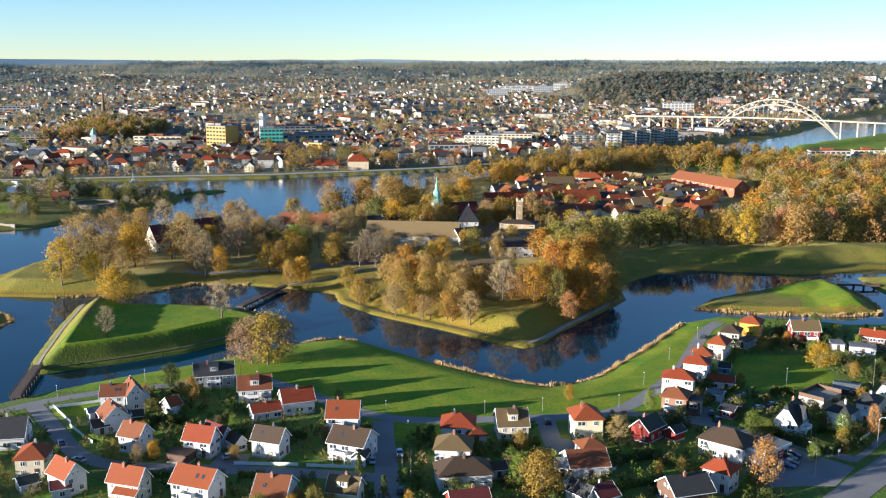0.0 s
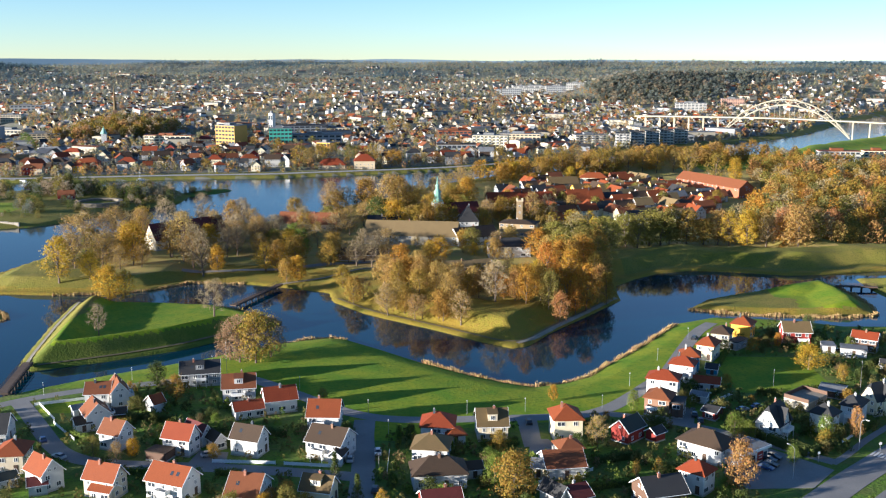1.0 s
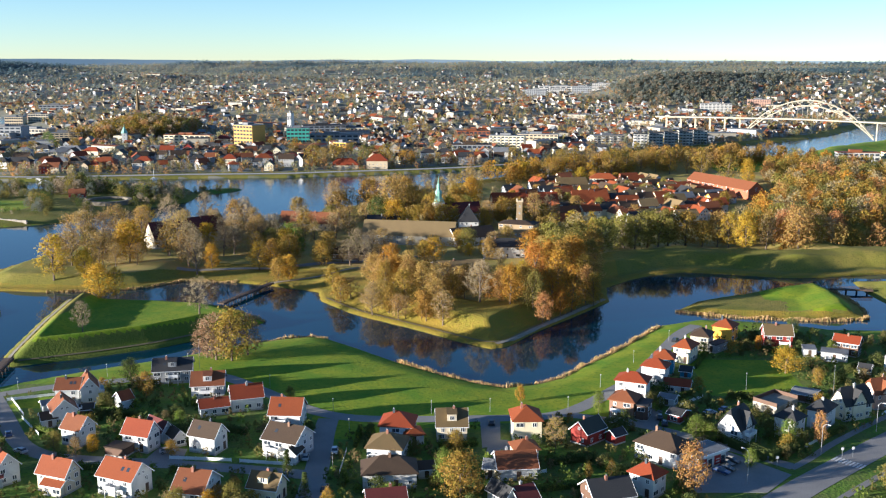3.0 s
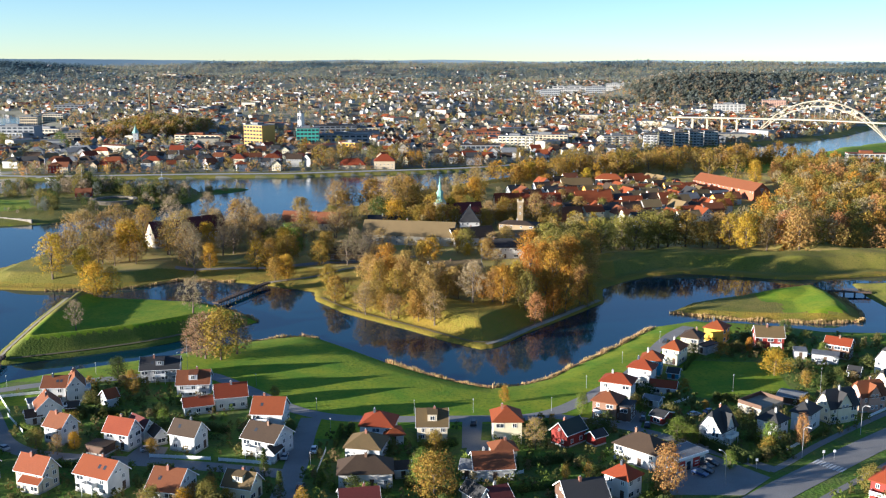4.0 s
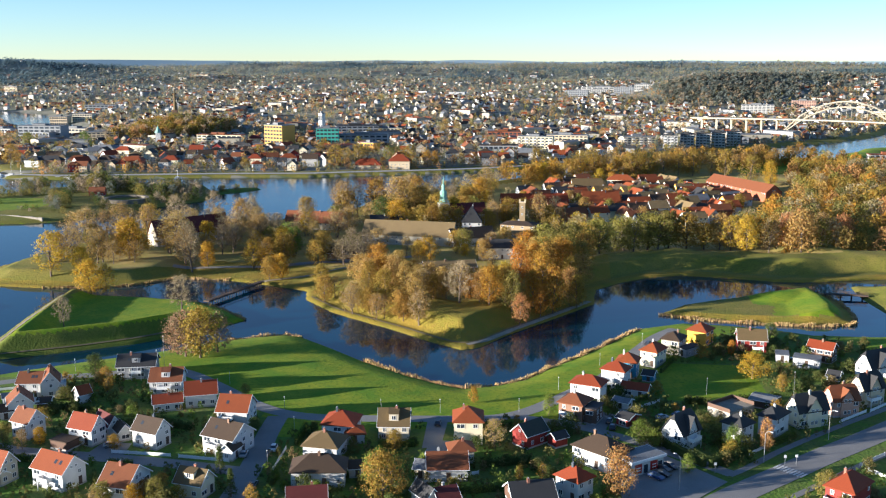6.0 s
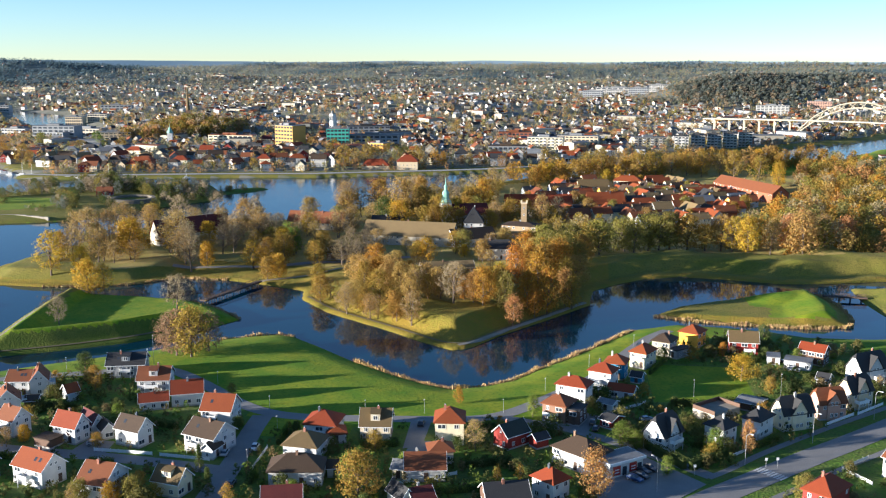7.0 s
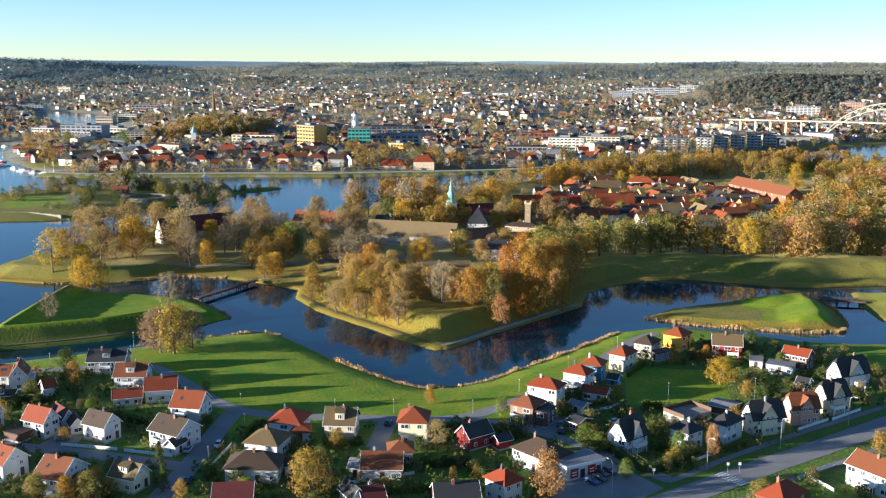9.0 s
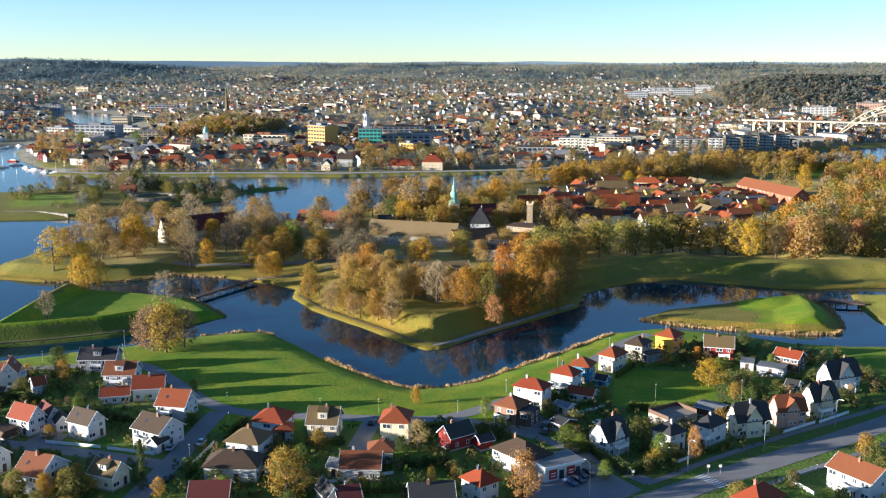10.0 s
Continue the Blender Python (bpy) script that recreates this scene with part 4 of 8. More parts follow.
ribbon("path", [(-128, 480), (-90, 488), (-40, 500), (0, 520)], 5, M["asphalt"], "grey lane inside the fortress", "path", 0.2)


def lot(name, corners, label, mat="asphalt", lift=0.07):
    z = ground_at(*corners[0]) + lift
    n = len(corners)
    ob = mesh_object(name, [(x, y, z) for x, y in corners] + [(x, y, z - 0.3) for x, y in corners],
                     [tuple(range(n))] + [(i, i + n, (i + 1) % n + n, (i + 1) % n) for i in range(n)], M[mat])
    return tagged(ob, label, "paving", kind="structure")


lot("paving", [(80, 230), (98, 231), (107, 242), (93, 258), (84, 252), (78, 240)], "asphalt car park beside the shop", lift=0.08)
lot("paving", [(27, 279), (33, 279), (33, 258), (28, 256)], "asphalt driveway", lift=0.03)
lot("paving", [(-60, 252), (-52, 251), (-51, 243), (-61, 243)], "asphalt driveway", lift=0.03)
lot("paving", [(30, 262), (35, 262), (38, 252), (29, 252)], "paved yard beside a house", lift=0.04)
lot("paving", [(72, 276), (78, 290), (82, 288), (78, 273)], "asphalt driveway", lift=0.03)
for i in range(9):
    bm = bmesh.new()
    box(bm, -0.28, -1.7, 0, 0.28, 1.7, 0.012)
    s = (i - 4) * 0.95
    ob = part("crossing_stripe", bm, M["line"], None)
    ob.matrix_basis = pose(124.2 + s * 0.70, 250.6 - s * 0.72, ground_at(124, 250) + 0.075, 0, 0, -44)
    tagged(ob, "white zebra stripe painted on the main road", "road marking", "zebra stripes", "structure")


def timber_bridge(x0, y0, x1, y1, z, width, trestles, label):
    length = math.hypot(x1 - x0, y1 - y0)
    b = thing("footbridge", pose(x0, y0, 0, 0, 0, math.degrees(math.atan2(y1 - y0, x1 - x0))), label, "bridge")
    bm = bmesh.new()
    box(bm, 0, -width / 2, z - 0.5, length, width / 2, z, 0.03)
    part("deck", bm, M["timber"], b)
    bm = bmesh.new()
    box(bm, 0, -width / 2 + 0.25, z, length, width / 2 - 0.25, z + 0.06)
    part("planking", bm, M["plank"], b, "worn brown planking")
    for s in (-1, 1):
        bm = bmesh.new()
        box(bm, 0, s * (width / 2 - 0.08) - 0.05, z + 1.0, length, s * (width / 2 - 0.08) + 0.05, z + 1.12)
        box(bm, 0, s * (width / 2 - 0.08) - 0.03, z + 0.5, length, s * (width / 2 - 0.08) + 0.03, z + 0.58)
        part("handrail", bm, M["timber"], b)
        for i in range(int(length / 2.2) + 1):
            bm = bmesh.new()
            box(bm, i * 2.2 - 0.06, s * (width / 2 - 0.08) - 0.06, z, i * 2.2 + 0.06, s * (width / 2 - 0.08) + 0.06, z + 1.0)
            part("rail_post", bm, M["timber"], b)
    for i in range(trestles):
        x = (i + 0.5) * length / trestles
        for s in (-1, 0, 1):
            bm = bmesh.new()
            tube(bm, (x, s * width * 0.42, -2), (x, s * width * 0.4, z - 0.4), 0.2, 0.18, 7)
            part("bridge_leg", bm, M["timber"], b)
        bm = bmesh.new()
        box(bm, x - 0.15, -width * 0.5, z - 0.85, x + 0.15, width * 0.5, z - 0.5)
        part("crossbeam", bm, M["timber"], b)
    return b


timber_bridge(-134.5, 297, -140.5, 330, 2.1, 3.6, 9, "long dark timber causeway bridge over the canal")
timber_bridge(-87.5, 413.5, -74.5, 455, 2.0, 3.2, 8, "dark timber footbridge across the moat")
timber_bridge(187, 457, 205.5, 455, 1.9, 2.6, 4, "small dark timber footbridge to the ravelin")

# ---- houses of the suburb ----
house(-99.8, 287.4, 9, 7.1, 8.0, 5, 2.5, "gable", "white", "terracotta")
house(-94.4, 288.3, 116, 9.0, 5.2, 5.2, 3.2, "gable", "white", "terracotta")
house(-94.6, 270.1, 121, 8.0, 6.8, 4.6, 3.2, "gable", "white", "terracotta")
house(-89.7, 275.4, 17, 3.6, 6.0, 2.7, 0.8, "gable", "wood", "brown", name="garage", chimney=False)
house(-97.5, 266.5, 33, 4.0, 5.0, 2.7, 1.5, "gable", "white", "brown", name="shed", chimney=False)
house(-83.3, 254.1, -22, 6.5, 6.0, 5, 3, "gable", "white", "terracotta")
house(-81.5, 283.2, 47, 3.5, 5.4, 3, 2, "gable", "white", "orange", name="shed", chimney=False)
house(-64.6, 251.0, -17, 8.0, 5.6, 5, 3.2, "gable", "white", "red")
house(-62.0, 258.0, 142, 8.0, 3.5, 3.6, 2.4, "gable", "white", "darkred", chimney=False)
house(-64.2, 250.5, 49, 3.5, 4.0, 2.9, 1.2, "gable", "white", "darkred", name="porch", chimney=False, windows=False)
house(-46.1, 250.8, -19, 8.1, 6.0, 5, 3, "gable", "white", "brown")
house(-56.3, 254.7, 130, 6.0, 3.5, 3, 1.8, "gable", "white", "brown", name="garage", chimney=False)
house(-74.6, 309.6, 13, 12.2, 9.0, 4.5, 3, "gable", "grey", "dark", dormer=1)
house(-58.7, 295.2, 11, 9.8, 9.0, 4.6, 3.2, "gable", "white", "terracotta", dormer=1)
house(-52.7, 279.3, 24, 8.3, 6.0, 2.8, 1.8, "gable", "white", "red")
house(-44.2, 285.0, 20, 9.2, 8.0, 4.2, 3, "gable", "white", "red")
house(-28.5, 271.1, -1, 8.9, 9.0, 4.5, 3.6, "gable", "white", "orange")
house(-24.1, 249.9, -21, 10.2, 9.1, 5, 3.2, "gable", "white", "brown")
house(-21.7, 244.5, 78, 5.0, 3.5, 3, 1.6, "gable", "white", "brown", name="porch", chimney=False)
house(-75.7, 224.3, -18, 8.5, 5.4, 5, 3.2, "gable", "beige", "orange")
house(-75.2, 221.9, -17, 5.6, 4.0, 2.8, 1.2, "gable", "beige", "orange", name="porch", chimney=False)
house(-92.3, 228.3, -38, 7.8, 5.8, 5, 3.2, "gable", "white", "orange")
house(-92.8, 225.4, 23, 4.2, 5.0, 2.8, 1.2, "gable", "white", "darkred", name="porch", chimney=False)
house(-105.1, 240.0, 8, 7.0, 9.0, 5, 2.6, "hip", "beige", "orange")
house(-119.0, 258.6, 10, 8.7, 10.0, 3.6, 4, "gable", "white", "dark")
house(-59.0, 223.8, -21, 10.4, 7.4, 5, 3.2, "gable", "white", "orange")
house(-39.5, 218.1, -9, 7.7, 10.3, 5, 3.6, "gable", "white", "terracotta")
house(-23.3, 221.5, -14, 7.3, 6.0, 4, 2.8, "gable", "cream", "moss", dormer=1)
house(4.3, 263.4, -3, 9.0, 9.0, 4.5, 3, "hip", "white", "red")
house(8.6, 259.9, 18, 5.0, 6.0, 2.8, 1.5, "hip", "white", "orange", name="garage", chimney=False)
house(19.2, 264.6, 5, 8.3, 9.0, 4.5, 3.6, "gable", "beige", "moss", dormer=1)
house(2.9, 248.6, -6, 9.3, 9.0, 4, 3, "hip", "white", "moss")
house(5.0, 232.4, 8, 13.2, 8.5, 4, 3.2, "hip", "white", "brown")
house(13.6, 237.4, 14, 4.0, 5.0, 2.6, 1.2, "gable", "white", "brown", name="garage", chimney=False)
house(40.0, 264.2, 5, 7.8, 9.0, 6.5, 3, "hip", "cream", "orange")
house(36.5, 239.7, 9, 9.9, 9.5, 3.3, 2.8, "gable", "white", "terracotta")
house(30.7, 238.0, -7, 3.5, 5.0, 3, 1.4, "gable", "beige", "grey", name="garage", chimney=False)
house(39.2, 249.3, 14, 6.2, 6.0, 3.5, 2, "hip", "beige", "terracotta")
house(57.2, 262.6, 46, 7.9, 5.7, 4, 2.6, "gable", "red", "green")
house(64.8, 262.0, 39, 4.0, 3.5, 2.8, 1.2, "gable", "red", "dark", name="porch", chimney=False, windows=False)
house(70.1, 283.9, -24, 7.3, 7.6, 5.5, 2.5, "hip", "brick", "terracotta")
house(75.4, 281.9, -21, 3.5, 6.4, 4.6, 0.2, "flat", "wood", "dark", chimney=False, name="annex")
house(74.6, 300.2, -20, 9.5, 6.9, 6, 2.3, "hip", "white", "red")
house(84.0, 315.1, -24, 7.6, 6.3, 6, 2.3, "hip", "white", "red")
house(88.7, 326.5, -15, 6.6, 6.8, 5.5, 2.5, "hip", "blue", "orange")
house(98.5, 340.3, -30, 6.0, 8.2, 5.5, 2.5, "hip", "cream", "orange")
house(107.2, 355.6, -24, 6.5, 8.3, 5.5, 2.2, "hip", "dull", "brown")
house(112.4, 352.8, -44, 3.5, 8.0, 3, 0.2, "flat", "grey", "dark", chimney=False, name="annex")
house(118.6, 368.3, -30, 7.2, 7.9, 5.5, 2.5, "hip", "yellow", "orange")
house(135.2, 358.9, -4, 9.7, 8.0, 5.5, 3, "gable", "red", "moss")
house(158.0, 350.8, -31, 8.5, 6.1, 5, 2, "gable", "wood", "red")
house(151.5, 344.5, -20, 8.7, 6.0, 2.8, 0.3, "flat", "white", "grey", chimney=False, name="annex")
house(144.1, 349.4, -10, 4.2, 6.0, 2.6, 0.3, "flat", "white", "grey", chimney=False, name="garage")
house(89.6, 306.0, -17, 8.0, 5.0, 2.8, 1.5, "gable", "white", "red", name="shed", chimney=False)
house(84.8, 294.2, -28, 4.6, 4.0, 2.5, 0.8, "gable", "white", "grey", name="shed", chimney=False)
house(95.4, 321.8, -21, 3.5, 4.0, 2.4, 1.2, "gable", "blue", "dark", name="shed", chimney=False)
house(85.2, 280.2, -36, 4.0, 6.0, 2.6, 1, "gable", "red", "dark", name="garage", chimney=False)
house(98.5, 266.1, 49, 8.6, 6.7, 4.6, 5, "halfhip", "white", "dark", cross=True)
house(114.4, 270.4, -43, 6.1, 6.1, 5.5, 2.6, "hip", "white", "dark")
house(125.8, 278.4, -37, 5.2, 8.3, 5.5, 2.3, "hip", "white", "dark")
house(136.9, 285.9, 26, 10.3, 5.7, 5, 4.6, "halfhip", "cream", "dark", cross=True)
house(149.1, 296.0, 19, 8.5, 6.0, 5, 4, "halfhip", "pink", "terracotta", cross=True)
house(159.6, 306.1, 34, 9.1, 5.7, 5.5, 4.6, "halfhip", "sand", "dark", cross=True)
house(169.9, 330.2, 32, 11.9, 6.5, 5.5, 5, "halfhip", "white", "dark", cross=True)
house(76.2, 250.8, -40, 12.5, 8.9, 4.6, 3, "hip", "white", "brown", name="shop")
house(68.5, 229.5, -41, 6.8, 5.8, 5.5, 2.5, "hip", "white", "red")
house(58.0, 222.1, 17, 10.1, 9.0, 4, 3, "gable", "wood", "dark")
house(33.2, 221.9, 128, 7.0, 3.7, 3, 2.2, "gable", "white", "dark", chimney=False)
house(37.8, 221.3, 28, 5.2, 7.0, 3, 2, "gable", "white", "darkred")
house(159.3, 250.7, -49, 12.3, 9.0, 5.5, 2.6, "gable", "white", "terracotta")
house(132.9, 231.6, -39, 6.7, 10.0, 5.5, 3, "hip", "red", "red")
house(128.0, 300.5, -28, 6.8, 7.0, 2.6, 0.6, "gable", "wood", "grey", name="shed", chimney=False)
house(5.9, 215.8, 14, 8.9, 8.0, 3.5, 2.5, "gable", "red", "darkred")
house(155.6, 326.3, -28, 3.5, 5.0, 2.5, 1.5, "gable", "white", "dark", name="shed", chimney=False)
house(-102.4, 229.0, 38, 4.5, 5.0, 2.5, 1, "gable", "white", "green", name="shed", chimney=False)



def roof_terrace(x, y, turn, w, d, h):
    """A low flat building whose roof is a walled terrace."""
    t_ = thing("garage", pose(x, y, ground_at(x, y), 0, 0, turn), "low sandy garage with a walled roof terrace", "shed")
    bm = bmesh.new()
    box(bm, -w / 2, -d / 2, -0.5, w / 2, d / 2, h)
    part("wall", bm, M["wall_dull"], t_)
    bm = bmesh.new()
    box(bm, -w / 2 + 0.2, -d / 2 + 0.2, h, w / 2 - 0.2, d / 2 - 0.2, h + 0.08)
    part("terrace_floor", bm, M["gravel"], t_, "pale paved terrace floor")
    for x0, y0, x1, y1 in ((-w / 2, d / 2 - 0.18, w / 2, d / 2), (w / 2 - 0.18, -d / 2, w / 2, d / 2 - 0.18), (-w / 2, -d / 2, -w / 2 + 0.18, d / 2 - 0.18)):
        bm = bmesh.new()
        box(bm, x0, y0, h, x1, y1, h + 1.15)
        pr = part("parapet", bm, M["wall_wood"], t_, "dark boarded parapet")
        bm = bmesh.new()
        box(bm, x0 - 0.05, y0 - 0.05, h + 1.15, x1 + 0.05, y1 + 0.05, h + 1.22)
        part("coping", bm, M["timber"], pr)
    bm = bmesh.new()
    box(bm, -1.4, -d / 2 - 0.05, 0, 1.4, -d / 2 - 0.003, 2.2)
    part("garage_door", bm, M["trim"], t_, "white garage door")


roof_terrace(116.4, 291.8, 43, 11.6, 8.0, 2.7)

# ---- trees, one by one ----
tree("gold", -176.6, 448.0, 22.6, group="park trees on the ramparts")
tree("yellow", -163.4, 451.6, 13.8, group="park trees on the ramparts")
tree("sparse", -184.9, 504.9, 24.1, group="park trees on the ramparts")
tree("sparse", -177.1, 512.4, 22.7, group="park trees on the ramparts")
tree("olive", -161.3, 504.9, 20.6, group="park trees on the ramparts")
tree("yellow", -155.5, 490.5, 22.0, group="park trees on the ramparts")
tree("bare", -142.8, 512.4, 20.7, group="park trees on the ramparts")
tree("sparse", -131.6, 497.6, 26.2, group="park trees on the ramparts")
tree("bare", -125.5, 490.5, 22.8, group="park trees on the ramparts")
tree("bare", -115.9, 474.2, 24.0, group="park trees on the ramparts")
tree("bare", -100.5, 460.1, 18.4, group="park trees on the ramparts")
tree("bare", -84.4, 460.1, 21.9, group="park trees on the ramparts")
tree("sparse", -131.8, 562.6, 17.2, group="park trees on the ramparts")
tree("bare", -123.2, 601.6, 18.3, group="park trees on the ramparts")
tree("green", -79.5, 528.2, 16.0, group="park trees on the ramparts")
tree("green", -73.8, 514.0, 15.7, group="park trees on the ramparts")
tree("olive", -55.5, 504.9, 15.2, group="park trees on the ramparts")
tree("yellow", -67.4, 463.9, 12.7, group="park trees on the ramparts")
tree("olive", -72.5, 461.4, 11.8, group="park trees on the ramparts")
tree("sparse", -180.4, 536.4, 22.0, group="park trees on the ramparts")
tree("sparse", -174.1, 536.4, 20.2, group="park trees on the ramparts")
tree("sparse", -171.5, 553.6, 19.0, group="park trees on the ramparts")
tree("bare", -144.5, 581.4, 14.3, group="park trees on the ramparts")
tree("sparse", -195.0, 512.4, 20.6, group="park trees on the ramparts")
tree("bare", -93.1, 536.4, 19.5, group="park trees on the ramparts")
tree("sparse", -100.9, 536.4, 17.9, group="park trees on the ramparts")
tree("bare", -100.5, 612.2, 10.3, group="park trees on the ramparts")
tree("bare", -113.4, 536.4, 19.7, group="park trees on the ramparts")
tree("yellow", -141.8, 417.1, 16.8, group="park trees on the ramparts")
tree("gold", -136.2, 420.1, 15.5, group="park trees on the ramparts")
tree("bare", -127.0, 361.9, 12.8, 0.9)
tree("bare", -89.9, 390.5, 16.3, 1.2)
tree("copper", -66.7, 332.4, 17.3, 1.15)
tree("olive", -60.8, 331.1, 19.0)
tree("copper", -57.0, 338.4, 15.2, 1.1)
tree("copper", -70.9, 335.7, 11.8, 1.2)
tree("olive", -36.4, 422.4, 12.0, 1.1, group="park trees on the ramparts")
tree("sparse", -32.1, 424.6, 10.1, 1.1, group="park trees on the ramparts")
tree("sparse", -20.9, 409.0, 11.8, 1.1, group="park trees on the ramparts")
tree("olive", -12.8, 402.2, 11.0, 1.1, group="park trees on the ramparts")
tree("sparse", -5.1, 394.5, 10.4, 1.1, group="park trees on the ramparts")
tree("olive", 3.7, 389.0, 11.5, 1.1, group="park trees on the ramparts")
tree("sparse", 10.8, 382.8, 13.7, 1.1, group="park trees on the ramparts")
tree("bare", 25.2, 404.1, 18.1, 1.1, group="park trees on the ramparts")
tree("brown", -24.3, 442.7, 13.9, group="park trees on the ramparts")
tree("orange", -17.0, 454.8, 16.4, group="park trees on the ramparts")
tree("brown", -10.1, 442.7, 13.9, group="park trees on the ramparts")
tree("orange", -2.3, 436.9, 12.6, group="park trees on the ramparts")
tree("brown", 4.0, 431.3, 12.4, group="park trees on the ramparts")
tree("rust", 11.6, 431.3, 10.2, group="park trees on the ramparts")
tree("brown", 18.5, 415.1, 12.0, group="park trees on the ramparts")
tree("rust", 33.5, 405.0, 13.9, 0.74, group="park trees on the ramparts")
tree("orange", 29.1, 410.0, 10.8, group="park trees on the ramparts")
tree("orange", 37.8, 400.1, 17.0, 0.74, group="park trees on the ramparts")
tree("moss", 47.2, 400.1, 17.0, 0.74, group="park trees on the ramparts")
tree("olive", 44.2, 405.0, 16.0, 0.74, group="park trees on the ramparts")
tree("yellow", 43.3, 420.4, 14.5, 0.74, group="park trees on the ramparts")
tree("orange", 55.9, 442.7, 19.8, 0.74, group="park trees on the ramparts")
tree("orange", 59.6, 431.3, 18.3, 0.74, group="park trees on the ramparts")
tree("rust", 50.7, 390.6, 13.3, 0.74, group="park trees on the ramparts")
tree("orange", 58.9, 405.0, 13.6, 0.74, group="park trees on the ramparts")
tree("orange", 64.0, 410.0, 20.7, 0.74, group="park trees on the ramparts")
tree("orange", 70.1, 415.1, 18.8, 0.74, group="park trees on the ramparts")
tree("orange", 75.4, 420.4, 20.2, 0.74, group="park trees on the ramparts")
tree("olive", 71.4, 442.7, 16.4, 0.74, group="park trees on the ramparts")
tree("brown", 24.5, 436.9, 12.6, group="park trees on the ramparts")
tree("olive", -17.2, 425.8, 13.4, group="park trees on the ramparts")
tree("brown", -7.1, 420.4, 12.2, group="park trees on the ramparts")
tree("orange", 55.6, 410.0, 16.4, 0.74, group="park trees on the ramparts")
tree("brown", 62.8, 402.0, 16.3, 0.74, group="park trees on the ramparts")
tree("orange", 48.8, 436.9, 19.6, 0.74, group="park trees on the ramparts")
tree("olive", 38.1, 431.3, 11.5, 0.74, group="park trees on the ramparts")
tree("rust", 71.3, 425.8, 17.0, 0.74, group="park trees on the ramparts")
tree("olive", 74.5, 422.5, 15.3, 0.74, group="park trees on the ramparts")
tree("olive", 13.5, 410.0, 10.8, group="park trees on the ramparts")
tree("orange", 22.3, 442.7, 9.3, group="park trees on the ramparts")
tree("brown", 6.2, 405.0, 12.8, group="park trees on the ramparts")
tree("orange", -12.5, 436.9, 12.6, group="park trees on the ramparts")
tree("moss", 59.9, 512.4, 20.1, 1.3, group="park trees on the ramparts")
tree("moss", 74.4, 520.2, 19.5, 1.3, group="park trees on the ramparts")
tree("moss", 89.3, 528.2, 19.2, 1.3, group="park trees on the ramparts")
tree("moss", 103.4, 546.6, 19.3, 1.3, group="park trees on the ramparts")
tree("moss", 116.5, 548.3, 21.1, 1.3, group="park trees on the ramparts")
tree("moss", 128.0, 550.0, 21.6, 1.3, group="park trees on the ramparts")
tree("olive", 137.6, 550.0, 20.3, 1.3, group="park trees on the ramparts")
tree("rust", 126.0, 490.5, 19.7, group="park trees on the ramparts")
tree("olive", 147.1, 550.0, 15.0, 1.3, group="park trees on the ramparts")
tree("brown", 156.1, 553.6, 20.6, group="park trees on the ramparts")
tree("gold", 161.5, 550.0, 20.5, group="park trees on the ramparts")
tree("yellow", 167.6, 536.4, 20.8, group="park trees on the ramparts")
tree("sparse", 181.1, 546.6, 18.6, group="park trees on the ramparts")
tree("rust", 191.8, 550.0, 19.8, group="park trees on the ramparts")
tree("brown", 195.6, 536.4, 24.5, group="park trees on the ramparts")
tree("sparse", 209.4, 550.0, 18.3, group="park trees on the ramparts")
tree("rust", 227.3, 571.8, 20.2, group="park trees on the ramparts")
tree("brown", 237.3, 571.8, 19.2, group="park trees on the ramparts")
tree("sparse", 250.5, 571.8, 18.6, group="park trees on the ramparts")
tree("moss", 107.8, 536.4, 18.0, 1.3, group="park trees on the ramparts")
tree("moss", 121.7, 543.1, 18.6, 1.3, group="park trees on the ramparts")
tree("sparse", -74.2, 645.4, 26.3, group="trees inside the fortress")
tree("bare", -65.6, 652.5, 21.5, group="trees inside the fortress")
tree("olive", -52.4, 652.5, 26.1, group="trees inside the fortress")
tree("brown", -35.0, 645.4, 28.1, group="trees inside the fortress")
tree("olive", -23.4, 652.5, 21.4, group="trees inside the fortress")
tree("olive", -8.6, 618.2, 20.3, group="trees inside the fortress")
tree("yellow", 2.2, 622.5, 18.5, group="trees inside the fortress")
tree("orange", 14.8, 677.6, 24.2, group="trees inside the fortress")
tree("yellow", -28.6, 587.1, 21.0, group="trees inside the fortress")
tree("dark", -40.1, 607.5, 20.0, group="trees inside the fortress")
tree("olive", 36.4, 622.5, 17.8, group="trees inside the fortress")
tree("sparse", 27.2, 618.2, 16.6, group="trees inside the fortress")
tree("sparse", 56.1, 622.5, 21.6, group="trees inside the fortress")
tree("olive", 45.8, 629.2, 16.9, group="trees inside the fortress")
tree("bare", 65.8, 629.2, 18.8, group="trees inside the fortress")
tree("sparse", -54.9, 577.4, 19.0, group="trees inside the fortress")
tree("bare", -62.3, 568.1, 15.4, group="trees inside the fortress")
tree("bare", -39.2, 502.5, 18.1, group="trees inside the fortress")
tree("bare", -32.8, 502.5, 17.2, group="trees inside the fortress")
tree("sparse", -28.3, 517.5, 15.5, group="trees inside the fortress")
tree("yellow", 0.3, 502.5, 13.6, group="trees inside the fortress")
tree("olive", -5.6, 509.9, 10.7, group="trees inside the fortress")
tree("moss", 17.1, 525.3, 14.2, group="trees inside the fortress")
tree("yellow", 24.7, 525.3, 7.9, group="trees inside the fortress")
tree("brown", 38.1, 541.6, 13.0, group="trees inside the fortress")
tree("sparse", -13.2, 517.5, 10.9, group="trees inside the fortress")
